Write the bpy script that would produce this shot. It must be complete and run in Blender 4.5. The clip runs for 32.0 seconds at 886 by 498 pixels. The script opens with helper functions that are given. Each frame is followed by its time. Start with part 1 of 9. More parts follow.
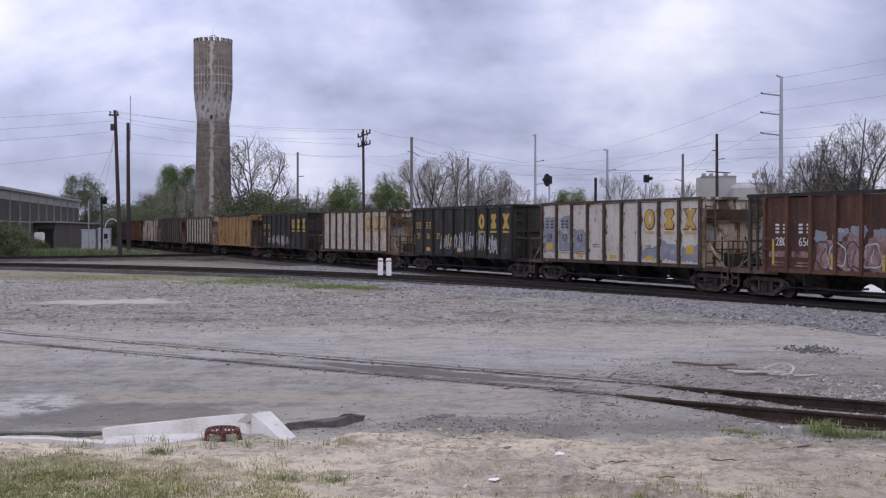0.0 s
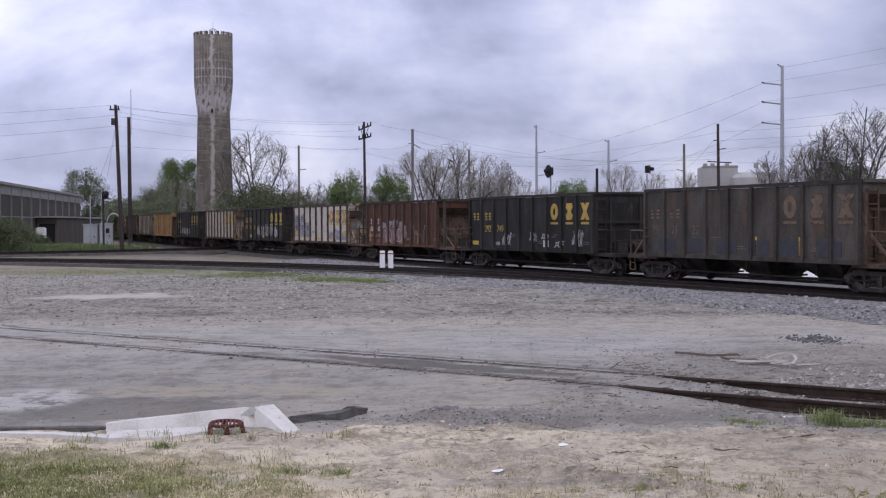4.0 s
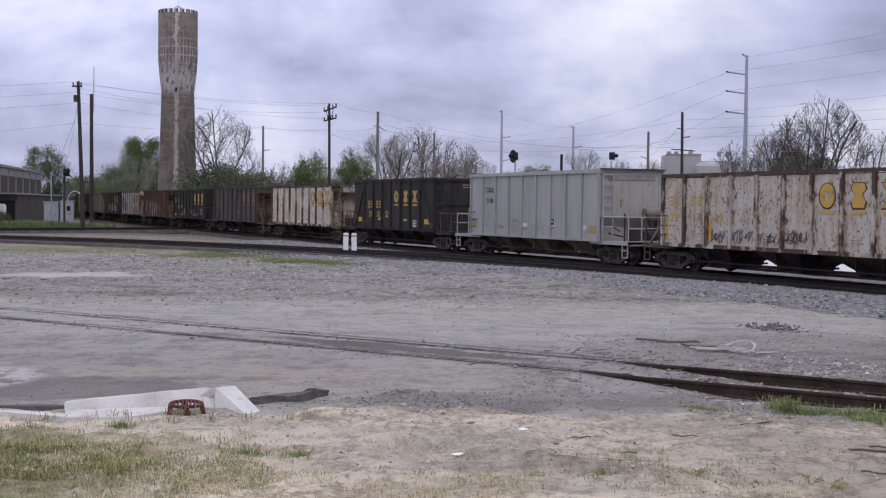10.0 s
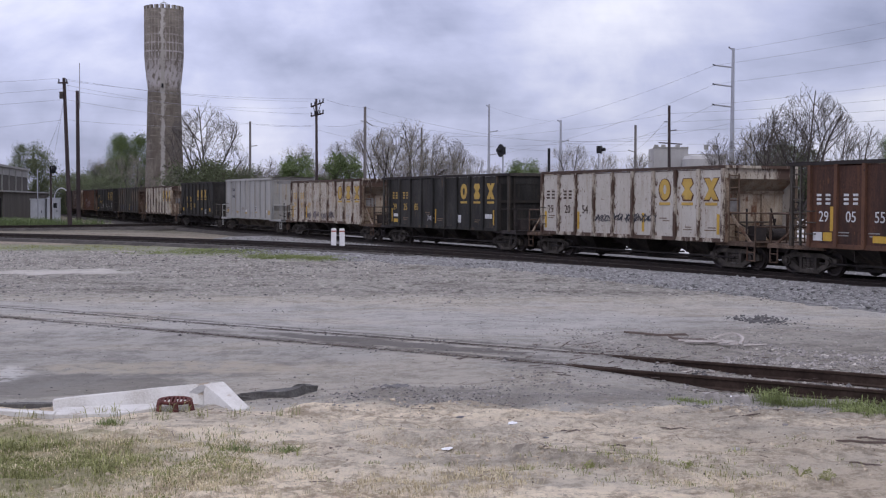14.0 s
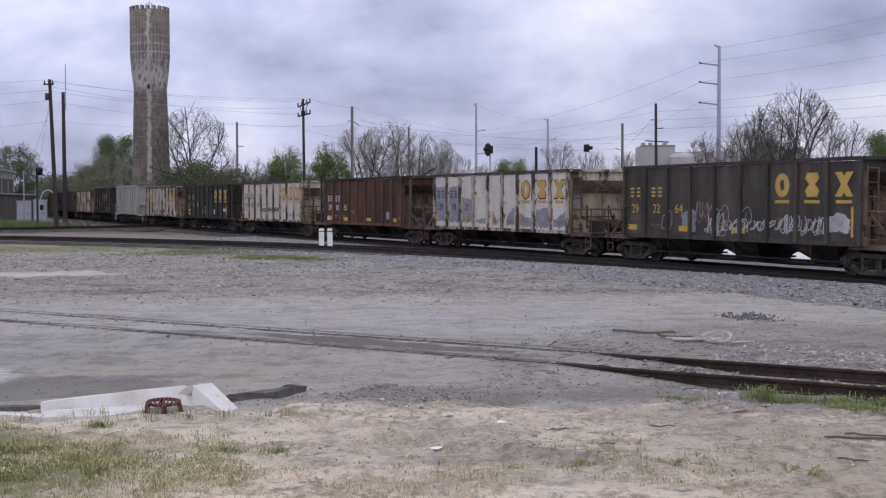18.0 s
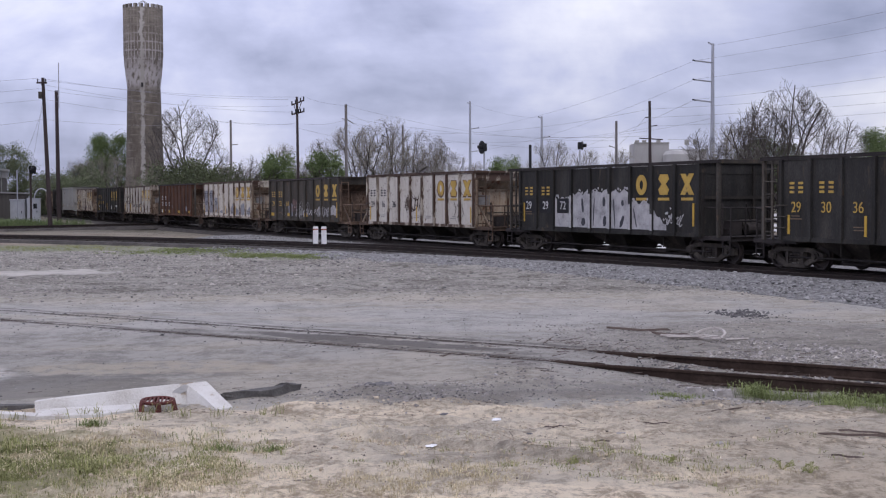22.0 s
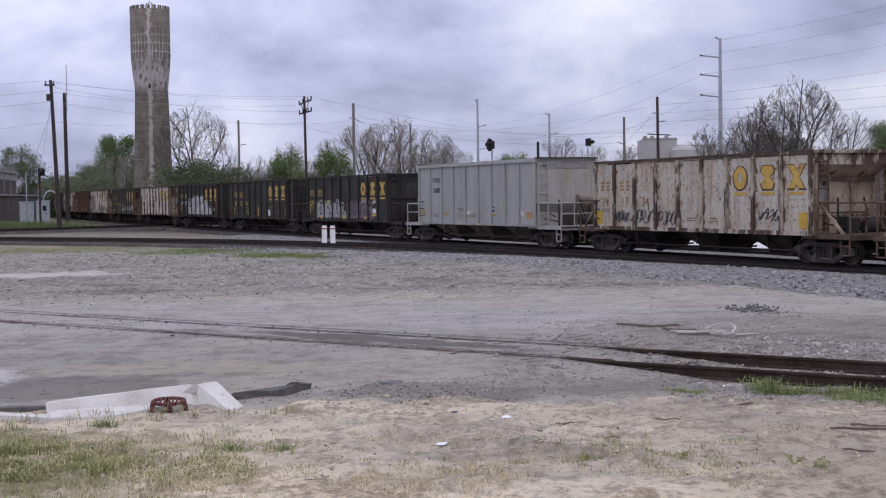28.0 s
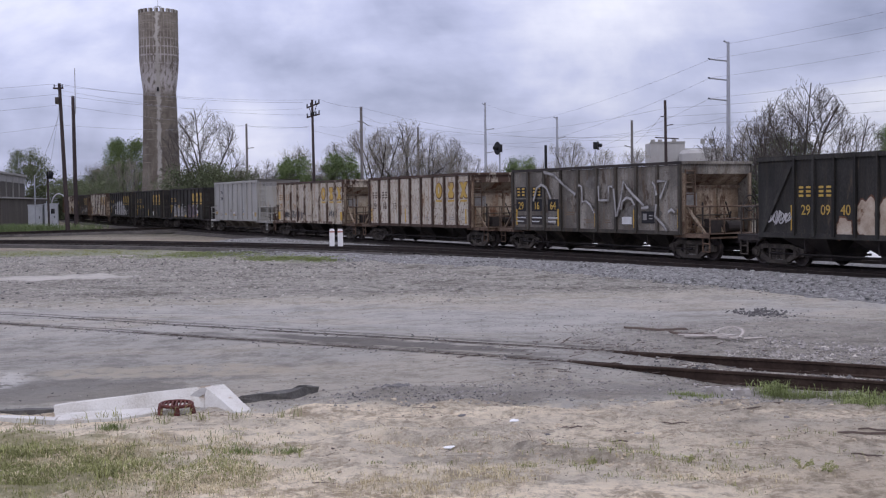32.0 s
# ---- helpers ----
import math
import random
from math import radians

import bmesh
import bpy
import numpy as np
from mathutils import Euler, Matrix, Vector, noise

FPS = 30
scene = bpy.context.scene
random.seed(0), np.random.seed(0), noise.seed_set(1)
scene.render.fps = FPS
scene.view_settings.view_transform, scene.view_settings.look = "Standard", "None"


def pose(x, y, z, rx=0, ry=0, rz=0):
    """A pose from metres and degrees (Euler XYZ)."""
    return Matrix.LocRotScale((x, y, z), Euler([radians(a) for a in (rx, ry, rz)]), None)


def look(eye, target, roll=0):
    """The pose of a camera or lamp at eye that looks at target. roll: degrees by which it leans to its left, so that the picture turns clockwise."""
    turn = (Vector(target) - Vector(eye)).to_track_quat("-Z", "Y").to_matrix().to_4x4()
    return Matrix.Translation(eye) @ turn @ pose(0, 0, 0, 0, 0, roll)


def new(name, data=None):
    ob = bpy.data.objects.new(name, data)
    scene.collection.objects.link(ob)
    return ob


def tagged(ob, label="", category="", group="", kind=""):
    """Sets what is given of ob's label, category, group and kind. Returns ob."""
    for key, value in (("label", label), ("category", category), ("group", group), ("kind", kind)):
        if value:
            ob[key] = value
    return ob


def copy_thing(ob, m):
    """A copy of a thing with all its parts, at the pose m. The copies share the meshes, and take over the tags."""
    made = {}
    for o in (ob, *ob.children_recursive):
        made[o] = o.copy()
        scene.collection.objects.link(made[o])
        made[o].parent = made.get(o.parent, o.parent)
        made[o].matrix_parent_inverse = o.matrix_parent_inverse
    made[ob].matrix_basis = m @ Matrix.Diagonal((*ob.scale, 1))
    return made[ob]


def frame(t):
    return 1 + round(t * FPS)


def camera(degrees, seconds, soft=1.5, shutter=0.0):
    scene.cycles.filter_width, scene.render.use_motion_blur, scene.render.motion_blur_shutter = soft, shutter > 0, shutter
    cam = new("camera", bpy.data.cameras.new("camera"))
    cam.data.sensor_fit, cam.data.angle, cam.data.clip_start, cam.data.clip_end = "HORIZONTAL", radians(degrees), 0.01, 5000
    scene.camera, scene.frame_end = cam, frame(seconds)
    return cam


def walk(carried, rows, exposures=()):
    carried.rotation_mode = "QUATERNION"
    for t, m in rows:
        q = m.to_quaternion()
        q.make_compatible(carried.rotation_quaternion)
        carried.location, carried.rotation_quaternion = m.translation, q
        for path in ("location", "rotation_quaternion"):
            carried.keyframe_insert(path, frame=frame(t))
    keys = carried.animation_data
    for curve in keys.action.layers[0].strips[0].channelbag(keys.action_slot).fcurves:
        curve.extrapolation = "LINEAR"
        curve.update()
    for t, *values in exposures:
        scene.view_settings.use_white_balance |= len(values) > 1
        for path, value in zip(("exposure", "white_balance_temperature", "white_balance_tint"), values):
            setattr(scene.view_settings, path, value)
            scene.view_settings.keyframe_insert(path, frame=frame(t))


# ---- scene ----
cam = camera(39.23, 32.0, soft=1.2)
EYE = (0.0, 0.0, 2.57)
# seconds, tilt, lean, turn of the hand-held camera on its one spot
walk(cam, [(t, pose(*EYE, a, b, c)) for t, a, b, c in (
    (0, 89.13, -0.09, 0.00), (0.5, 89.13, 0.13, -0.01), (1, 88.97, -0.11, 0.09), (1.5, 88.73, 0.03, 0.12), (2, 88.61, 0.13, 0.24), (2.5, 88.60, 0.10, 0.19), (3, 88.65, 0.14, 0.37), (3.5, 88.72, 0.20, 0.14), 
    (5.5, 88.93, 0.62, 0.20), (6, 89.01, -0.08, -0.05), (6.5, 88.32, -0.98, -0.79), (7, 87.77, -0.79, -1.09), (7.5, 87.08, -0.45, -1.34), (8, 87.08, -0.13, -1.55), (8.5, 87.46, -0.33, -1.93), (9, 87.79, -0.56, -2.13), (9.5, 87.91, -0.75, -1.90), 
    (10, 88.01, -0.61, -1.58), (10.5, 88.15, -0.65, -1.44), (11, 88.09, -0.54, -1.48), (11.5, 88.04, -0.48, -1.57), (12, 88.03, -0.38, -1.72), (12.5, 87.95, -0.35, -1.83), (13, 87.97, -0.47, -1.83), (13.5, 87.73, -0.43, -1.92), (14, 87.77, -0.24, -2.14), 
    (14.5, 87.89, -0.52, -2.14), (16.5, 87.49, -0.29, -2.26), (17, 87.50, -0.05, -2.54), (17.5, 87.58, -0.04, -2.60), (18, 87.74, 0.13, -2.71), (18.5, 87.82, 0.13, -2.82), (19, 87.76, -0.10, -3.05), (19.5, 87.75, -0.17, -3.20), 
    (20, 87.75, -0.16, -3.18), (20.5, 87.76, -0.14, -3.30), (21, 87.81, -0.07, -3.09), (21.5, 87.85, 0.02, -3.17), (22, 87.64, 0.24, -2.98), (22.5, 87.55, 0.16, -2.96), (23, 87.65, 0.06, -2.97), (23.5, 87.64, 0.26, -3.05), (24, 87.54, 0.35, -2.95), (24.5, 87.48, 0.46, -2.93), 
    (25, 87.57, 0.40, -3.00), (25.5, 87.25, 0.22, -3.07), (27.5, 87.37, 0.59, -2.83), (28, 87.55, 0.84, -2.60), (28.5, 87.57, 0.70, -2.53), (29, 87.56, 0.64, -2.49), (29.5, 87.59, 0.97, -2.57), (30, 87.83, 0.77, -2.21), (30.5, 87.75, 0.77, -2.25), (31, 87.59, 0.78, -2.25), (31.5, 87.72, 1.03, -2.15), (32, 87.71, 0.78, -2.25))], exposures=[(0.0, 0.0), (32.0, 0.0)])

# ---- overcast daylight ----
world = bpy.data.worlds.new("sky")
scene.world = world
world.use_nodes = True
wn, wl = world.node_tree.nodes, world.node_tree.links
wn.clear()


def wnode(kind, **sets):
    n = wn.new(kind)
    for k, val in sets.items():
        if k in n.inputs:
            n.inputs[k].default_value = val
    return n


w_out = wn.new("ShaderNodeOutputWorld")
w_mix = wn.new("ShaderNodeMixShader")
w_bg = wn.new("ShaderNodeBackground")
w_cl = wn.new("ShaderNodeBackground")
w_sky = wn.new("ShaderNodeTexSky")
w_sky.sky_type = "NISHITA"
w_sky.sun_disc = False
w_sky.sun_elevation = radians(48)
w_sky.sun_rotation = radians(200)
w_bg.inputs["Strength"].default_value = 0.1
wl.new(w_sky.outputs[0], w_bg.inputs["Color"])
w_co = wn.new("ShaderNodeTexCoord")
w_sep = wn.new("ShaderNodeSeparateXYZ")
wl.new(w_co.outputs["Generated"], w_sep.inputs[0])
w_h = wn.new("ShaderNodeMath")
w_h.operation = "MAXIMUM"
w_h.inputs[1].default_value = 0.0
wl.new(w_sep.outputs["Z"], w_h.inputs[0])
w_a = wn.new("ShaderNodeMath")
w_a.operation = "ADD"
w_a.inputs[1].default_value = 0.12
wl.new(w_h.outputs[0], w_a.inputs[0])
w_px = wn.new("ShaderNodeMath")
w_px.operation = "DIVIDE"
wl.new(w_sep.outputs["X"], w_px.inputs[0])
wl.new(w_a.outputs[0], w_px.inputs[1])
w_py = wn.new("ShaderNodeMath")
w_py.operation = "DIVIDE"
wl.new(w_sep.outputs["Y"], w_py.inputs[0])
wl.new(w_a.outputs[0], w_py.inputs[1])
w_com = wn.new("ShaderNodeCombineXYZ")
wl.new(w_px.outputs[0], w_com.inputs[0])
wl.new(w_py.outputs[0], w_com.inputs[1])
w_n1 = wnode("ShaderNodeTexNoise", Scale=0.7, Detail=7.0, Roughness=0.55, Distortion=0.35)
wl.new(w_com.outputs[0], w_n1.inputs["Vector"])
# cloud heaps, a little flattened
w_map = wn.new("ShaderNodeMapping")
w_map.inputs["Scale"].default_value = (5.2, 5.2, 7.6)
w_map.inputs["Location"].default_value = (2.6, 0.4, 1.7)
wl.new(w_co.outputs["Generated"], w_map.inputs[0])
w_n2 = wnode("ShaderNodeTexNoise", Scale=1.0, Detail=8.0, Roughness=0.52, Distortion=0.25)
wl.new(w_map.outputs[0], w_n2.inputs["Vector"])
w_bl = wn.new("ShaderNodeMix")
w_bl.inputs["Factor"].default_value = 0.74
wl.new(w_n1.outputs["Fac"], w_bl.inputs[2])
wl.new(w_n2.outputs["Fac"], w_bl.inputs[3])
w_r = wn.new("ShaderNodeValToRGB")
e = w_r.color_ramp.elements
e[0].position, e[0].color = 0.36, (0.35, 0.375, 0.565, 1)
e[1].position, e[1].color = 0.63, (0.99, 0.99, 1.15, 1)
m_el = w_r.color_ramp.elements.new(0.48)
m_el.color = (0.60, 0.625, 0.885, 1)
wl.new(w_bl.outputs[0], w_r.inputs[0])
# the thin cloud overhead is whiter than the blue-grey banks low down
w_tint = wn.new("ShaderNodeMix")
w_tint.data_type, w_tint.blend_type = "RGBA", "MULTIPLY"
w_tint.inputs["B"].default_value = (1.03, 1.0, 0.935, 1)
w_up = wn.new("ShaderNodeMapRange")
w_up.inputs["From Min"].default_value, w_up.inputs["From Max"].default_value = 0.30, 0.70
wl.new(w_h.outputs[0], w_up.inputs[0])
wl.new(w_up.outputs[0], w_tint.inputs["Factor"])
wl.new(w_r.outputs[0], w_tint.inputs["A"])
wl.new(w_tint.outputs["Result"], w_cl.inputs["Color"])
# an overcast sky grows brighter towards the zenith
w_z = wn.new("ShaderNodeMath")
w_z.operation = "MULTIPLY_ADD"
w_z.inputs[1].default_value, w_z.inputs[2].default_value = 0.95, 0.815
wl.new(w_h.outputs[0], w_z.inputs[0])
# and it is thinner and lighter towards the west
w_side = wn.new("ShaderNodeMapRange")
for key, val in (("From Min", -0.35), ("From Max", 0.35), ("To Min", 1.20), ("To Max", 0.93)):
    w_side.inputs[key].default_value = val
wl.new(w_sep.outputs["X"], w_side.inputs[0])
w_str = wn.new("ShaderNodeMath")
w_str.operation = "MULTIPLY"
wl.new(w_z.outputs[0], w_str.inputs[0])
wl.new(w_side.outputs[0], w_str.inputs[1])
wl.new(w_str.outputs[0], w_cl.inputs["Strength"])
w_mix.inputs[0].default_value = 0.9
wl.new(w_bg.outputs[0], w_mix.inputs[1])
wl.new(w_cl.outputs[0], w_mix.inputs[2])
wl.new(w_mix.outputs[0], w_out.inputs[0])

sun = new("sun", bpy.data.lights.new("sun", "SUN"))
sun.data.energy, sun.data.angle, sun.data.color = 0.6, radians(25), (1.0, 0.97, 0.93)
sun.matrix_basis = look((0, 0, 30), (-8, 22, 0))

# ---- materials ----


def material(name, base, dark=None, light=None, rough=0.85, metal=0.0, scale=3.0, fine=40.0, bump=0.25, bump_size=0.02,
             rust=0.0, rust_color=(0.09, 0.04, 0.02), streak=1.0, speck=0.0, island=0.0, vary=0.0, spec=0.3, coords="Object", lump=0.5, ribs=0.0, drip=0.0, fleck=0.0):
    """Two scales of colour noise, fine relief and, if asked, rust patches; streak above 1 draws patches out in z."""
    m = bpy.data.materials.new(name)
    m.use_nodes = True
    nt = m.node_tree
    n, l = nt.nodes, nt.links
    b = n["Principled BSDF"]
    b.inputs["Roughness"].default_value, b.inputs["Metallic"].default_value = rough, metal
    b.inputs["Specular IOR Level"].default_value = spec
    co = n.new("ShaderNodeTexCoord")
    mp = n.new("ShaderNodeMapping")
    mp.inputs["Scale"].default_value = (1, 1, 1 / streak)
    l.new(co.outputs[coords], mp.inputs[0])
    info = n.new("ShaderNodeObjectInfo")
    add = n.new("ShaderNodeVectorMath")
    add.operation = "MULTIPLY_ADD"
    add.inputs[1].default_value = (37.0, 23.0, 11.0)
    cx = n.new("ShaderNodeCombineXYZ")
    for i in range(3):
        l.new(info.outputs["Random"], cx.inputs[i])
    l.new(cx.outputs[0], add.inputs[0])
    l.new(mp.outputs[0], add.inputs[2])
    big = n.new("ShaderNodeTexNoise")
    big.inputs["Scale"].default_value, big.inputs["Detail"].default_value = scale, 6.0
    big.inputs["Roughness"].default_value = 0.6
    small = n.new("ShaderNodeTexNoise")
    small.inputs["Scale"].default_value, small.inputs["Detail"].default_value = fine, 4.0
    l.new(add.outputs[0], big.inputs["Vector"])
    l.new(add.outputs[0], small.inputs["Vector"])
    ramp = n.new("ShaderNodeValToRGB")
    el = ramp.color_ramp.elements
    dark = dark or tuple(c * 0.65 for c in base)
    light = light or tuple(min(1, c * 1.3) for c in base)
    el[0].position, el[0].color = 0.5 - lump * 0.5, (*dark, 1)
    el[1].position, el[1].color = 0.5 + lump * 0.5, (*light, 1)
    mid = ramp.color_ramp.elements.new(0.5)
    mid.color = (*base, 1)
    mixf = n.new("ShaderNodeMix")
    mixf.inputs["Factor"].default_value = 0.35
    l.new(big.outputs["Fac"], mixf.inputs[2])
    l.new(small.outputs["Fac"], mixf.inputs[3])
    l.new(mixf.outputs[0], ramp.inputs[0])
    col = ramp.outputs[0]
    if vary or island:
        hsv = n.new("ShaderNodeHueSaturation")
        mr = n.new("ShaderNodeMapRange")
        k = vary or island
        mr.inputs["To Min"].default_value, mr.inputs["To Max"].default_value = 1 - k, 1 + k
        if vary:
            l.new(info.outputs["Random"], mr.inputs[0])
        else:
            g = n.new("ShaderNodeNewGeometry")
            l.new(g.outputs["Random Per Island"], mr.inputs[0])
        l.new(mr.outputs[0], hsv.inputs["Value"])
        l.new(col, hsv.inputs["Color"])
        col = hsv.outputs[0]
    if rust:
        rn = n.new("ShaderNodeTexNoise")
        rn.inputs["Scale"].default_value, rn.inputs["Detail"].default_value = 6.0 if ribs else 1.6, 9.0
        rn.inputs["Roughness"].default_value = 0.68
        l.new(add.outputs[0], rn.inputs["Vector"])
        rr = n.new("ShaderNodeMapRange")
        rr.inputs["From Min"].default_value, rr.inputs["From Max"].default_value = 0.66 - rust * 0.3, 0.72 - rust * 0.3
        if ribs:
            # rust creeps out from the ribs, which stand 1.351 m apart
            sx = n.new("ShaderNodeSeparateXYZ")
            l.new(co.outputs["Object"], sx.inputs[0])
            sh = n.new("ShaderNodeMath")
            sh.operation = "ADD"
            sh.inputs[1].default_value = 6.08 + 1.351 * 4
            l.new(sx.outputs["X"], sh.inputs[0])
            pp = n.new("ShaderNodeMath")
            pp.operation = "PINGPONG"
            pp.inputs[1].default_value = 0.6755
            l.new(sh.outputs[0], pp.inputs[0])
            nr = n.new("ShaderNodeMapRange")
            nr.inputs["From Min"].default_value, nr.inputs["From Max"].default_value = 0.05, 0.27
            nr.inputs["To Min"].default_value, nr.inputs["To Max"].default_value = ribs, 0.0
            l.new(pp.outputs[0], nr.inputs[0])
            su = n.new("ShaderNodeMath")
            su.operation = "ADD"
            l.new(rn.outputs["Fac"], su.inputs[0])
            l.new(nr.outputs[0], su.inputs[1])
            l.new(su.outputs[0], rr.inputs[0])
        else:
            l.new(rn.outputs["Fac"], rr.inputs[0])
        rc = n.new("ShaderNodeMix")
        rc.data_type = "RGBA"
        l.new(rr.outputs[0], rc.inputs["Factor"])
        l.new(col, rc.inputs["A"])
        rc.inputs["B"].default_value = (*rust_color, 1)
        col = rc.outputs["Result"]
    if drip:
        # rust and dirt washed down the sheets in thin runs
        dm = n.new("ShaderNodeMapping")
        dm.inputs["Scale"].default_value = (3.6, 3.6, 0.75)
        l.new(add.outputs[0], dm.inputs[0])
        dn = n.new("ShaderNodeTexNoise")
        dn.inputs["Scale"].default_value, dn.inputs["Detail"].default_value, dn.inputs["Roughness"].default_value = 1.6, 5.0, 0.62
        l.new(dm.outputs[0], dn.inputs["Vector"])
        dr = n.new("ShaderNodeMapRange")
        dr.inputs["From Min"].default_value, dr.inputs["From Max"].default_value, dr.inputs["To Max"].default_value = 0.50, 0.70, drip
        l.new(dn.outputs["Fac"], dr.inputs[0])
        dc = n.new("ShaderNodeMix")
        dc.data_type = "RGBA"
        l.new(dr.outputs[0], dc.inputs["Factor"])
        l.new(col, dc.inputs["A"])
        dc.inputs["B"].default_value = (rust_color[0] * 2.0, rust_color[1] * 1.9, rust_color[2] * 1.5, 1)
        col = dc.outputs["Result"]
    if fleck:
        fn = n.new("ShaderNodeTexNoise")
        fn.inputs["Scale"].default_value, fn.inputs["Detail"].default_value, fn.inputs["Roughness"].default_value = 13.0, 5.0, 0.7
        l.new(add.outputs[0], fn.inputs["Vector"])
        fr = n.new("ShaderNodeMapRange")
        fr.inputs["From Min"].default_value, fr.inputs["From Max"].default_value = 0.68 - fleck * 0.12, 0.72 - fleck * 0.12
        l.new(fn.outputs["Fac"], fr.inputs[0])
        fc = n.new("ShaderNodeMix")
        fc.data_type = "RGBA"
        l.new(fr.outputs[0], fc.inputs["Factor"])
        l.new(col, fc.inputs["A"])
        fc.inputs["B"].default_value = (*rust_color, 1)
        col = fc.outputs["Result"]
    if speck:
        sn = n.new("ShaderNodeTexNoise")
        sn.inputs["Scale"].default_value, sn.inputs["Detail"].default_value, sn.inputs["Roughness"].default_value = 5.5, 8.0, 0.75
        l.new(add.outputs[0], sn.inputs["Vector"])
        sr = n.new("ShaderNodeMapRange")
        sr.inputs["From Min"].default_value, sr.inputs["From Max"].default_value = 0.66 - speck * 0.12, 0.70 - speck * 0.12
        l.new(sn.outputs["Fac"], sr.inputs[0])
        sc = n.new("ShaderNodeMix")
        sc.data_type = "RGBA"
        l.new(sr.outputs[0], sc.inputs["Factor"])
        l.new(col, sc.inputs["A"])
        sc.inputs["B"].default_value = (*rust_color, 1)
        col = sc.outputs["Result"]
    l.new(col, b.inputs["Base Color"])
    if bump:
        bp = n.new("ShaderNodeBump")
        bp.inputs["Strength"].default_value, bp.inputs["Distance"].default_value = bump, bump_size
        l.new(small.outputs["Fac"], bp.inputs["Height"])
        l.new(bp.outputs[0], b.inputs["Normal"])
    return m


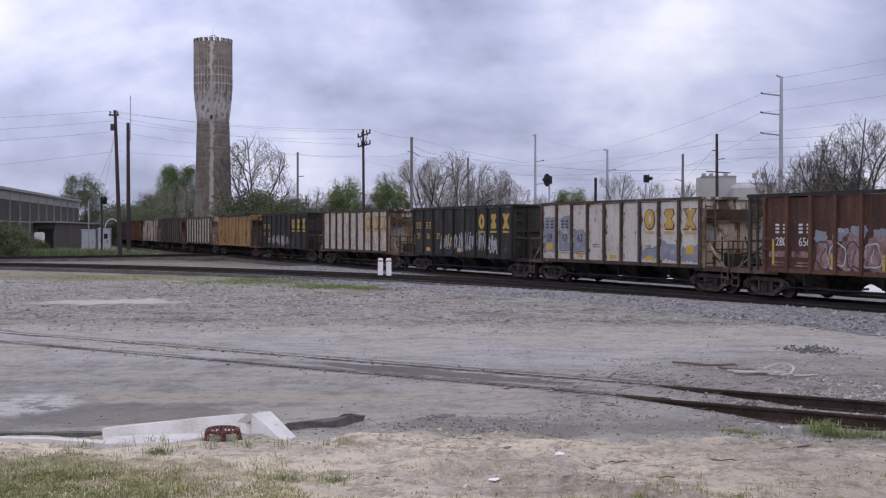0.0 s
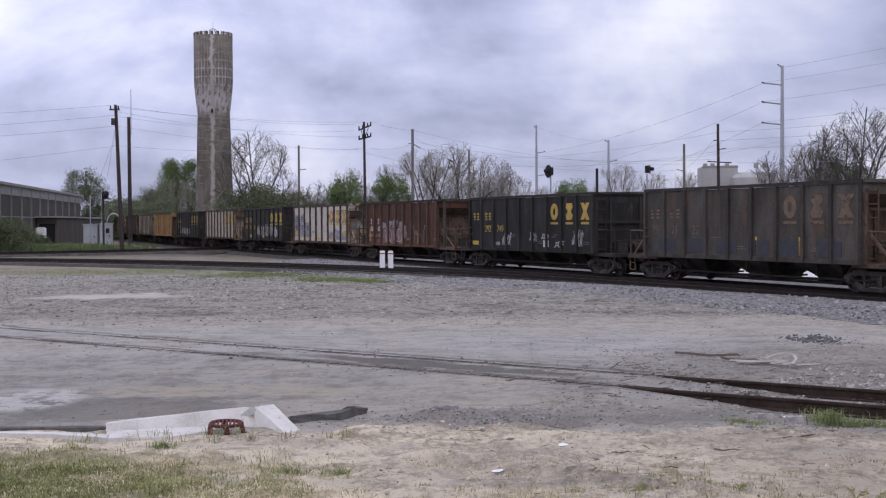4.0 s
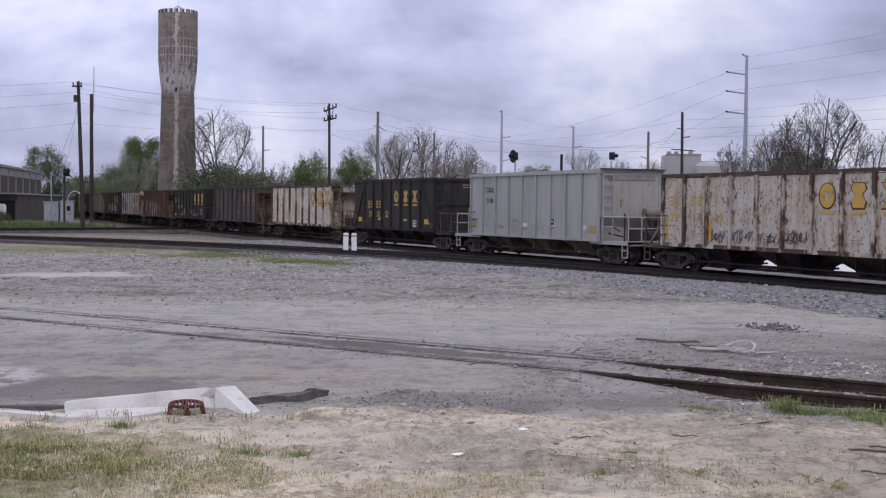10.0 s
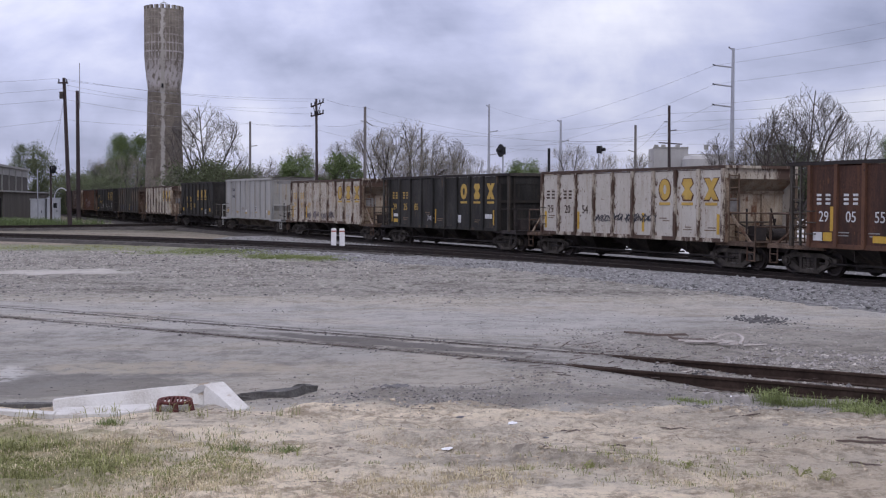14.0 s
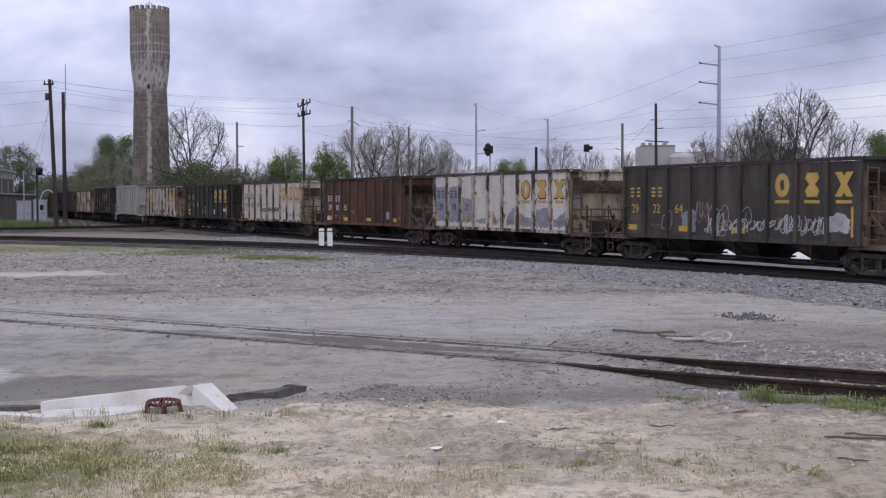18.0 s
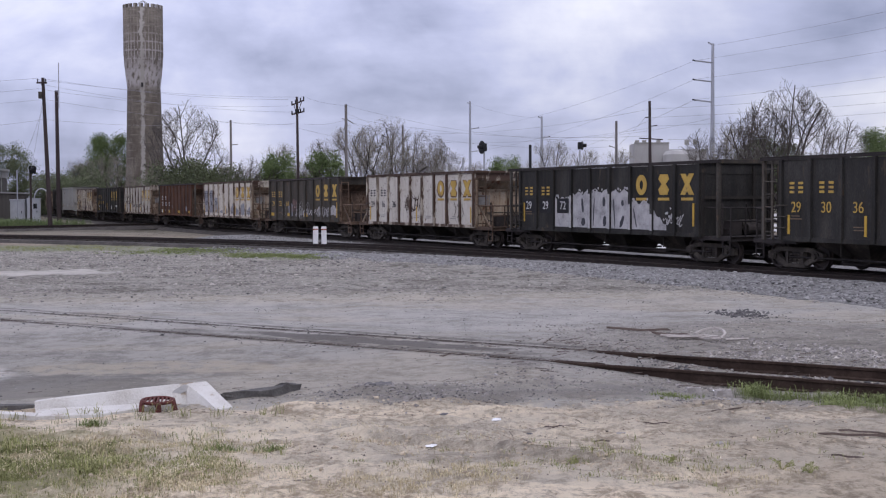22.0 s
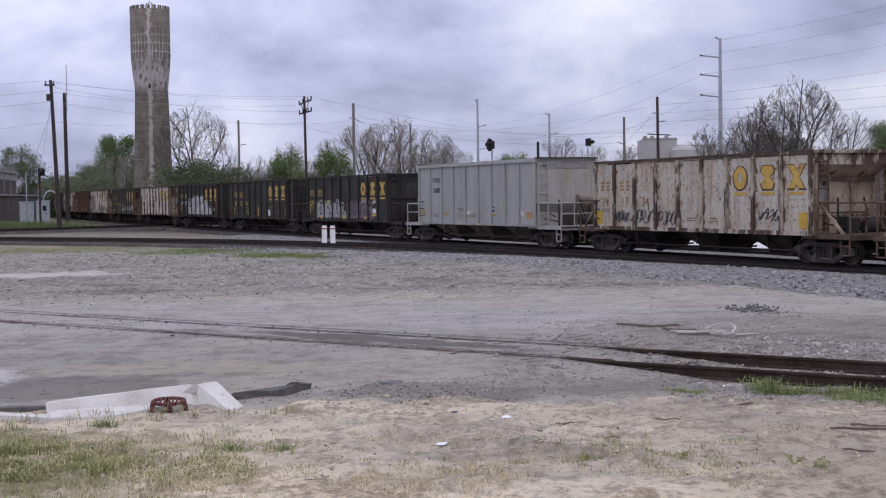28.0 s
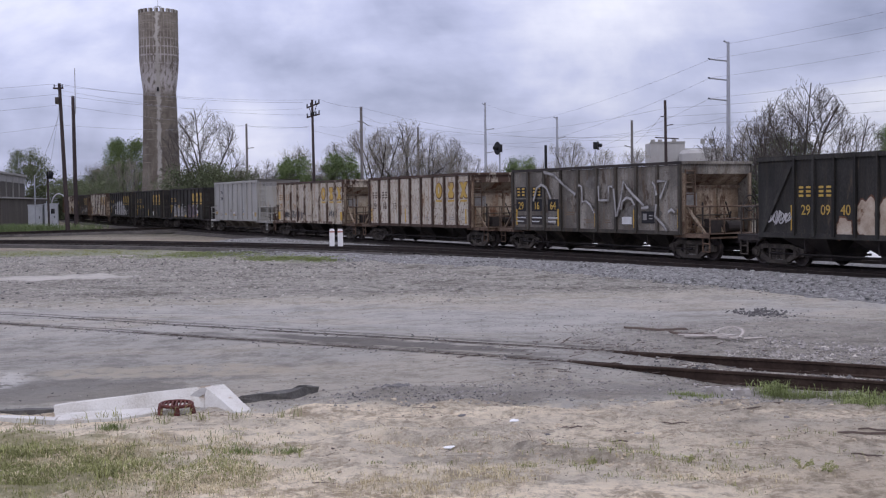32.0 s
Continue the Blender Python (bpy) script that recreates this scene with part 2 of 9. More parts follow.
M = {
    "white": material("worn_white_paint", (0.525, 0.49, 0.43), (0.40, 0.355, 0.29), (0.61, 0.58, 0.52), 0.75, rust=0.20, speck=0.30, rust_color=(0.105, 0.062, 0.042), streak=1.6, scale=1.4, vary=0.10, bump=0.1, ribs=0.14, drip=0.32, fleck=0.35),
    "white_rusty": material("rust_streaked_white_paint", (0.48, 0.44, 0.37), (0.34, 0.285, 0.21), (0.58, 0.545, 0.475), 0.78, rust=0.19, rust_color=(0.125, 0.070, 0.044), streak=1.7, scale=2.0, speck=0.46, vary=0.10, bump=0.1, ribs=0.16, drip=0.65, fleck=0.9),
    "rib_rust": material("rusted_rib_paint", (0.065, 0.042, 0.033), (0.032, 0.023, 0.019), (0.13, 0.088, 0.066), 0.85, scale=1.6, streak=2, rust=0.06, rust_color=(0.42, 0.37, 0.31), fleck=0.4),
    "rib_white": material("chipped_white_rib", (0.42, 0.37, 0.30), (0.15, 0.105, 0.078), (0.57, 0.52, 0.45), 0.8, scale=2.2, rust=0.70, rust_color=(0.075, 0.046, 0.034), streak=3.0, fleck=0.8),
    "rib_brown": material("rust_orange_rib", (0.105, 0.052, 0.033), (0.05, 0.027, 0.020), (0.19, 0.09, 0.048), 0.85, scale=1.6, streak=2, fleck=0.5, rust_color=(0.03, 0.02, 0.017)),
    "black": material("faded_black_paint", (0.028, 0.027, 0.0255), (0.016, 0.0155, 0.0145), (0.054, 0.051, 0.047), 0.75, spec=0.18, scale=1.3, streak=3, rust=0.20, rust_color=(0.070, 0.053, 0.040), vary=0.25, bump=0.1, lump=0.34, speck=0.12, drip=0.10, fleck=0.2),
    "dark": material("sooty_grey_black_paint", (0.057, 0.051, 0.044), (0.030, 0.027, 0.023), (0.10, 0.090, 0.077), 0.8, spec=0.18, scale=1.2, streak=3, rust=0.25, rust_color=(0.095, 0.062, 0.042), vary=0.2, bump=0.1, lump=0.34, speck=0.2, drip=0.15, fleck=0.35),
    "grey": material("weathered_grey_brown_paint", (0.145, 0.132, 0.115), (0.055, 0.048, 0.041), (0.34, 0.315, 0.275), 0.85, scale=0.7, streak=2, rust=0.3, rust_color=(0.070, 0.052, 0.040), speck=0.35, lump=0.30, drip=0.5, fleck=0.6),
    "brown": material("oxide_brown_paint", (0.058, 0.028, 0.020), (0.024, 0.014, 0.011), (0.115, 0.052, 0.031), 0.8, scale=1.3, streak=3, rust=0.2, rust_color=(0.13, 0.056, 0.026), vary=0.12, bump=0.1, lump=0.30, speck=0.2, drip=0.16, fleck=0.4),
    "orange": material("rusty_orange_paint", (0.31, 0.185, 0.075), (0.15, 0.08, 0.04), (0.42, 0.29, 0.15), 0.8, scale=1.1, streak=2.5, rust=0.35, vary=0.1, bump=0.1, drip=0.6, fleck=0.5),
    "silver": material("dusty_light_grey_paint", (0.318, 0.316, 0.305), (0.235, 0.231, 0.216), (0.375, 0.373, 0.36), 0.55, scale=1.0, streak=4, bump=0.05, lump=0.36, rust=0.1, rust_color=(0.24, 0.21, 0.17), drip=0.3),
    "silver_stained": material("rust_stained_grey_paint", (0.335, 0.325, 0.30), (0.19, 0.165, 0.13), (0.39, 0.385, 0.365), 0.65, scale=1.2, streak=2.5, bump=0.05, rust=0.2, rust_color=(0.17, 0.125, 0.085), drip=0.45, fleck=0.3),
    "tank_rust": material("rust_tan_tank_paint", (0.20, 0.165, 0.135), (0.09, 0.068, 0.052), (0.31, 0.27, 0.235), 0.8, scale=2.0, streak=1.5, rust=0.3, rust_color=(0.10, 0.065, 0.045), drip=0.4),
    "bay_tan": material("tan_dusted_bay_steel", (0.15, 0.128, 0.102), (0.045, 0.038, 0.031), (0.32, 0.28, 0.23), 0.85, scale=1.2, streak=1.5, rust=0.2, rust_color=(0.05, 0.04, 0.033)),
    "tan_label": material("dull_ochre_label", (0.36, 0.255, 0.10), (0.23, 0.165, 0.085), (0.44, 0.335, 0.16), 0.75, scale=4, rust=0.3, rust_color=(0.27, 0.25, 0.22)),
    "end_rust": material("rust_brown_end_steel", (0.095, 0.064, 0.046), (0.032, 0.024, 0.020), (0.25, 0.185, 0.135), 0.88, scale=1.6, rust=0.35, rust_color=(0.055, 0.030, 0.020), streak=1.6, vary=0.3, drip=0.5, fleck=0.6, lump=0.34),
    "end_cream": material("rust_run_cream_end_paint", (0.32, 0.262, 0.195), (0.13, 0.082, 0.056), (0.47, 0.41, 0.33), 0.85, scale=1.3, rust=0.36, rust_color=(0.13, 0.066, 0.040), streak=1.8, vary=0.25, drip=0.55, fleck=0.5, lump=0.3),
    "end_light": material("rust_stained_pale_end_steel", (0.195, 0.145, 0.102), (0.055, 0.038, 0.029), (0.43, 0.36, 0.275), 0.88, scale=1.7, rust=0.38, rust_color=(0.075, 0.042, 0.028), streak=1.8, vary=0.3, speck=0.3, drip=0.6, fleck=0.7, lump=0.34),
    "end_black": material("rusty_black_end_steel", (0.030, 0.026, 0.022), (0.015, 0.013, 0.012), (0.060, 0.048, 0.039), 0.85, scale=1.2, streak=2, rust=0.15, rust_color=(0.060, 0.040, 0.028), fleck=0.3),
    "faint_mark": material("rust_stained_faint_lettering", (0.15, 0.105, 0.07), (0.07, 0.053, 0.042), (0.22, 0.15, 0.09), 0.8, scale=3, rust=0.3, rust_color=(0.05, 0.04, 0.036)),
    "soot": material("sooty_steel", (0.032, 0.027, 0.026), (0.015, 0.013, 0.013), (0.07, 0.055, 0.05), 0.85, scale=2.0, vary=0.25),
    "frame_steel": material("dusty_truck_steel", (0.060, 0.051, 0.043), (0.020, 0.017, 0.015), (0.165, 0.142, 0.118), 0.85, scale=2.5),
    "bay_steel": material("grimy_bay_steel", (0.030, 0.025, 0.022), (0.010, 0.009, 0.008), (0.15, 0.122, 0.098), 0.85, scale=1.2, streak=1.5, vary=0.2),
    "wheel": material("worn_wheel_steel", (0.05, 0.042, 0.04), None, (0.12, 0.09, 0.08), 0.6, metal=0.4, scale=4),
    "gold": material("faded_gold_lettering", (0.46, 0.30, 0.07), (0.28, 0.18, 0.06), (0.54, 0.37, 0.10), 0.75, scale=2, rust=0.25, rust_color=(0.22, 0.15, 0.09)),
    "letter_white": material("chalky_white_lettering", (0.55, 0.55, 0.55), rough=0.8, scale=3),
    "letter_grey": material("dusty_grey_stencil", (0.24, 0.23, 0.225), (0.12, 0.115, 0.11), (0.33, 0.32, 0.31), 0.8, scale=4),
    "letter_haze": material("thin_grey_overspray", (0.14, 0.13, 0.118), (0.07, 0.063, 0.056), (0.23, 0.22, 0.205), 0.85, scale=2.2, lump=0.3, rust=0.3, rust_color=(0.09, 0.08, 0.07)),
    "letter_black": material("black_stencil", (0.05, 0.05, 0.06), rough=0.8, scale=3),
    "yellow": material("yellow_reflective_strip", (0.50, 0.31, 0.045), (0.32, 0.19, 0.04), (0.58, 0.38, 0.07), 0.6, scale=4),
    "patch_blue": material("blue_grey_paint_patch", (0.215, 0.222, 0.255), (0.16, 0.163, 0.185), (0.33, 0.325, 0.34), 0.8, scale=2, rust=0.30, rust_color=(0.40, 0.36, 0.33), speck=0.3),
    "spray_white": material("white_spray_paint", (0.40, 0.388, 0.388), (0.19, 0.185, 0.19), (0.52, 0.508, 0.51), 0.8, scale=2.2, lump=0.32, speck=0.3, rust_color=(0.12, 0.11, 0.11)),
    "spray_grey": material("thin_grey_white_spray", (0.33, 0.32, 0.315), (0.15, 0.142, 0.135), (0.46, 0.45, 0.445), 0.85, scale=2.0, lump=0.3, rust=0.25, rust_color=(0.13, 0.12, 0.11), speck=0.3),
    "spray_tan": material("faded_tan_spray_paint", (0.40, 0.325, 0.25), (0.22, 0.165, 0.12), (0.50, 0.43, 0.35), 0.8, scale=2.4, lump=0.32, rust=0.25, rust_color=(0.16, 0.09, 0.055)),
    "spray_pink": material("faded_pink_spray_paint", (0.21, 0.125, 0.115), (0.085, 0.045, 0.04), (0.42, 0.32, 0.31), 0.8, scale=2.6, lump=0.35, rust=0.38, rust_color=(0.075, 0.04, 0.034)),
    "spray_violet": material("violet_spray_paint", (0.105, 0.09, 0.115), (0.05, 0.043, 0.055), (0.25, 0.21, 0.25), 0.8, scale=2.6, lump=0.3, rust=0.42, rust_color=(0.045, 0.038, 0.04)),
    "rail": material("rusty_rail_steel", (0.030, 0.022, 0.019), (0.014, 0.012, 0.011), (0.062, 0.043, 0.034), 0.7, metal=0.2, scale=3),
    "siding_rail": material("brown_rusted_siding_steel", (0.045, 0.031, 0.025), (0.022, 0.016, 0.014), (0.085, 0.060, 0.048), 0.95, metal=0.0, spec=0.1, scale=3, fine=20),
    "tie": material("creosoted_timber", (0.034, 0.029, 0.025), (0.016, 0.013, 0.012), (0.07, 0.06, 0.05), 0.95, scale=3, island=0.4),
    "ballast": material("grey_limestone_ballast", (0.205, 0.20, 0.195), (0.075, 0.072, 0.07), (0.38, 0.372, 0.365), 0.95, scale=5, fine=18, bump=1.0, bump_size=0.08, lump=0.28),
    "pale_road": material("pale_crushed_stone_road", (0.56, 0.555, 0.545), (0.44, 0.432, 0.42), (0.64, 0.635, 0.625), 0.95, scale=1.0, fine=12, bump=0.4, bump_size=0.03),
    "cinder": material("dark_cinder_bed", (0.045, 0.039, 0.034), (0.02, 0.017, 0.015), (0.13, 0.115, 0.10), 0.95, scale=1.2, fine=9, bump=0.8, bump_size=0.05),
    "ballast_stone": material("grey_ballast_stone", (0.245, 0.24, 0.235), (0.14, 0.137, 0.133), (0.345, 0.338, 0.33), 0.95, scale=6, island=0.6),
    "brick_tower": None,
    "concrete": material("weathered_concrete", (0.42, 0.41, 0.40), (0.30, 0.28, 0.27), (0.54, 0.53, 0.52), 0.92, scale=2.5),
    "white_concrete": material("whitewashed_concrete", (0.58, 0.56, 0.525), (0.36, 0.325, 0.285), (0.68, 0.665, 0.64), 0.9, scale=2.6, fine=50, bump=0.6, rust=0.2, rust_color=(0.36, 0.30, 0.235), speck=0.3),
    "asphalt_curb": material("broken_asphalt", (0.115, 0.110, 0.106), (0.055, 0.052, 0.05), (0.21, 0.20, 0.19), 0.95, scale=6, bump=0.8),
    "grate": material("rusted_red_iron", (0.11, 0.035, 0.03), (0.05, 0.02, 0.02), (0.2, 0.06, 0.045), 0.75, metal=0.2, scale=10),
    "wood_pole": material("dark_weathered_pole", (0.05, 0.037, 0.037), (0.028, 0.021, 0.022), (0.085, 0.065, 0.062), 0.9, scale=2, streak=6, fine=14),
    "grey_pole": material("silvered_timber_pole", (0.17, 0.155, 0.15), (0.10, 0.09, 0.09), (0.24, 0.22, 0.21), 0.9, scale=2, streak=6, fine=14),
    "steel_pole": material("galvanised_pole_steel", (0.36, 0.37, 0.41), (0.3, 0.31, 0.34), (0.42, 0.43, 0.47), 0.5, metal=0.3, scale=1.5, streak=4, bump=0.05),
    "wire": material("grey_wire", (0.27, 0.27, 0.31), rough=0.6, scale=2, bump=0),
    "signal": material("matt_black_signal", (0.012, 0.012, 0.014), rough=0.7, scale=4, bump=0.05),
    "alu": material("dull_aluminium_sheet", (0.46, 0.47, 0.50), (0.33, 0.34, 0.37), (0.56, 0.57, 0.60), 0.5, metal=0.35, scale=1.5, bump=0.05),
    "metal_wall": material("grey_brown_metal_siding", (0.112, 0.103, 0.092), (0.078, 0.072, 0.064), (0.152, 0.140, 0.125), 0.95, scale=0.5, streak=4, fine=10, bump=0.1, spec=0.03),
    "metal_trim": material("pale_grey_trim", (0.27, 0.262, 0.245), rough=0.7, scale=1),
    "white_wall": material("pale_plaster_wall", (0.37, 0.36, 0.35), (0.27, 0.258, 0.25), (0.46, 0.45, 0.44), 0.8, scale=0.5, streak=3),
    "bark": material("grey_brown_bark", (0.082, 0.07, 0.066), (0.05, 0.043, 0.04), (0.13, 0.115, 0.108), 0.95, scale=1.5, streak=4, fine=12),
    "twig_dark": material("dark_twigs", (0.115, 0.103, 0.093), (0.075, 0.066, 0.06), (0.17, 0.152, 0.138), 0.95, scale=1, bump=0),
    "twig": material("grey_twigs", (0.25, 0.228, 0.20), (0.18, 0.163, 0.142), (0.35, 0.32, 0.285), 0.95, scale=1, bump=0),
    "bud": material("pale_green_buds", (0.27, 0.265, 0.19), (0.2, 0.19, 0.14), (0.34, 0.34, 0.25), 0.9, scale=0.6, island=0.3, bump=0),
    "leaf": material("fresh_green_leaves", (0.112, 0.152, 0.058), (0.070, 0.098, 0.038), (0.168, 0.208, 0.088), 0.8, scale=0.35, island=0.18, bump=0),
    "leaf_dull": material("dull_olive_leaves", (0.108, 0.126, 0.068), (0.066, 0.079, 0.043), (0.158, 0.178, 0.096), 0.85, scale=0.3, island=0.4, bump=0),
    "grass": material("spring_grass", (0.26, 0.265, 0.11), (0.15, 0.165, 0.065), (0.39, 0.38, 0.19), 0.9, scale=0.8, island=0.4, bump=0),
    "grass_green": material("fresh_green_grass", (0.195, 0.23, 0.088), (0.13, 0.16, 0.06), (0.28, 0.30, 0.135), 0.9, scale=0.8, island=0.35, bump=0),
    "grass_dry": material("dry_straw_grass", (0.56, 0.48, 0.32), (0.40, 0.33, 0.21), (0.68, 0.60, 0.42), 0.95, scale=0.8, island=0.3, bump=0),
    "post_paint": material("white_post_paint", (0.80, 0.79, 0.79), (0.6, 0.58, 0.57), (0.85, 0.84, 0.84), 0.7, scale=4),
    "red_cap": material("faded_red_cap", (0.35, 0.10, 0.07), rough=0.7, scale=6),
    "driftwood": material("bleached_wood", (0.42, 0.38, 0.35), (0.25, 0.22, 0.2), (0.6, 0.57, 0.54), 0.95, scale=4),
    "dirt_wood": material("grimy_plank", (0.13, 0.10, 0.085), None, (0.2, 0.16, 0.14), 0.95, scale=4),
    "dark_stone": material("dark_rubble", (0.11, 0.105, 0.105), (0.07, 0.066, 0.066), (0.2, 0.19, 0.185), 0.95, scale=8, island=0.4),
    "sand_clod": material("sandy_clods", (0.50, 0.42, 0.315), (0.38, 0.315, 0.235), (0.58, 0.495, 0.38), 0.95, scale=8, island=0.2),
    "clod": material("earthy_clods", (0.27, 0.25, 0.235), (0.19, 0.175, 0.165), (0.36, 0.34, 0.32), 0.95, scale=8, island=0.4),
    "pale_stone": material("pale_rubble", (0.38, 0.35, 0.315), (0.27, 0.245, 0.22), (0.49, 0.455, 0.415), 0.95, scale=8, island=0.35),
}

# ---- mesh tools ----


def box(bm, c, s, rz=0.0, taper=0.0):
    cs, sn = math.cos(rz), math.sin(rz)
    vs = []
    for z in (-0.5, 0.5):
        k = 1 - (taper if z > 0 else 0)
        for x, y in ((-0.5, -0.5), (0.5, -0.5), (0.5, 0.5), (-0.5, 0.5)):
            a, b2 = x * s[0] * k, y * s[1] * k
            vs.append(bm.verts.new((c[0] + a * cs - b2 * sn, c[1] + a * sn + b2 * cs, c[2] + z * s[2])))
    for f in ((3, 2, 1, 0), (4, 5, 6, 7), (0, 1, 5, 4), (1, 2, 6, 5), (2, 3, 7, 6), (3, 0, 4, 7)):
        bm.faces.new([vs[i] for i in f])


def prism(bm, outline, place, depth):
    """A flat outline of (u, v) pushed out by depth; place(u, v, d) gives the point."""
    a = [bm.verts.new(place(u, v, 0)) for u, v in outline]
    b2 = [bm.verts.new(place(u, v, depth)) for u, v in outline]
    n = len(outline)
    bm.faces.new(a[::-1])
    bm.faces.new(b2)
    for i in range(n):
        bm.faces.new((a[i], a[(i + 1) % n], b2[(i + 1) % n], b2[i]))


def rod(bm, p, q, r0, r1=None, n=6, caps=True):
    p, q = Vector(p), Vector(q)
    r1 = r0 if r1 is None else r1
    w = (q - p).normalized()
    u = w.orthogonal().normalized()
    v = w.cross(u)
    ra, rb = [], []
    for i in range(n):
        a = math.tau * i / n
        d = u * math.cos(a) + v * math.sin(a)
        ra.append(bm.verts.new(p + d * r0))
        rb.append(bm.verts.new(q + d * r1))
    for i in range(n):
        bm.faces.new((ra[i], ra[(i + 1) % n], rb[(i + 1) % n], rb[i]))
    if caps:
        bm.faces.new(ra[::-1])
        bm.faces.new(rb)


def lathe(bm, profile, n=24, c=(0, 0, 0)):
    """A ring of n sides round z for each (radius, height)."""
    rings = []
    for r, z in profile:
        rings.append([bm.verts.new((c[0] + r * math.cos(math.tau * i / n), c[1] + r * math.sin(math.tau * i / n), c[2] + z)) for i in range(n)])
    for a, b2 in zip(rings, rings[1:]):
        for i in range(n):
            bm.faces.new((a[i], a[(i + 1) % n], b2[(i + 1) % n], b2[i]))
    bm.faces.new(rings[0][::-1])
    bm.faces.new(rings[-1])


def loop_tube(bm, pts, r, n=6):
    """One closed tube through a ring of points."""
    pts = [Vector(p) for p in pts]
    mid = sum(pts, Vector()) / len(pts)
    axis = (pts[0] - mid).cross(pts[len(pts) // 4] - mid).normalized()
    rings = []
    for p in pts:
        out = (p - mid).normalized()
        rings.append([bm.verts.new(p + (out * math.cos(math.tau * i / n) + axis * math.sin(math.tau * i / n)) * r) for i in range(n)])
    for a, b2 in zip(rings, rings[1:] + rings[:1]):
        for i in range(n):
            bm.faces.new((a[i], a[(i + 1) % n], b2[(i + 1) % n], b2[i]))


def mesh_of(name, bm, mat, smooth=False):
    bmesh.ops.recalc_face_normals(bm, faces=bm.faces)
    me = bpy.data.meshes.new(name)
    bm.to_mesh(me)
    bm.free()
    me.materials.append(mat)
    if smooth:
        for p in me.polygons:
            p.use_smooth = True
    return me


def part(name, bm, mat, parent, label="", smooth=False):
    ob = new(name, bm if isinstance(bm, bpy.types.Mesh) else mesh_of(name, bm, mat, smooth))
    ob.parent = parent
    return tagged(ob, label=label)


def thing(name, at=(0, 0, 0), rz=0.0, label="", category="", group="", kind=""):
    ob = new(name)
    ob.matrix_basis = pose(*at, 0, 0, rz)
    return tagged(ob, label, category, group, kind)


def solid(name, bm, mat, label="", category="", group="", kind="", smooth=False):
    return tagged(new(name, mesh_of(name, bm, mat, smooth)), label, category, group, kind)


def raw(name, verts, faces, mat, parent=None):
    me = bpy.data.meshes.new(name)
    me.from_pydata(verts, [], faces)
    me.materials.append(mat)
    ob = new(name, me)
    ob.parent = parent
    return ob

# ---- the main track's line: arc length s runs away from the camera ----
RAIL_Z = 0.24
BEND_S = (0, 40, 80, 120, 180, 260, 1200)
BEND = (0.0057, -0.00032, -0.00071, -0.00039, -0.00152, -0.00152, -0.00152)
STEP = 2.0


def run_line(x, y, th, s0, s1):
    pts = [(s0, x, y, th)]
    s = s0
    while s < s1 - 1e-6:
        k = float(np.interp(max(s, 0), BEND_S, BEND)) if s >= 0 else 0.0057
        h = th + k * STEP / 2
        x, y, th, s = x + math.cos(h) * STEP, y + math.sin(h) * STEP, th + k * STEP, s + STEP
        pts.append((s, x, y, th))
    return pts


def backwards(x, y, th, length):
    pts, s = [], 0.0
    while s > -length:
        h = th - 0.0057 * STEP / 2
        x, y, th, s = x - math.cos(h) * STEP, y - math.sin(h) * STEP, th - 0.0057 * STEP, s - STEP
        pts.append((s, x, y, th))
    return pts[::-1]


LINE = np.array(backwards(20.398, 22.205, 1.88118, 60) + run_line(20.398, 22.205, 1.88118, 0, 900))


def on_track(s, off=0.0):
    x, y, th = (float(np.interp(s, LINE[:, 0], LINE[:, i])) for i in (1, 2, 3))
    return x - math.sin(th) * off, y + math.cos(th) * off, th


def track_side(x, y):
    """How far a spot lies from the main track, positive on the yard side."""
    if y < 0 or y > 400:
        return 99.0
    return (float(np.interp(y, LINE[:, 2], LINE[:, 1])) - x) * math.sin(float(np.interp(y, LINE[:, 2], LINE[:, 3])))


# ---- ground ----


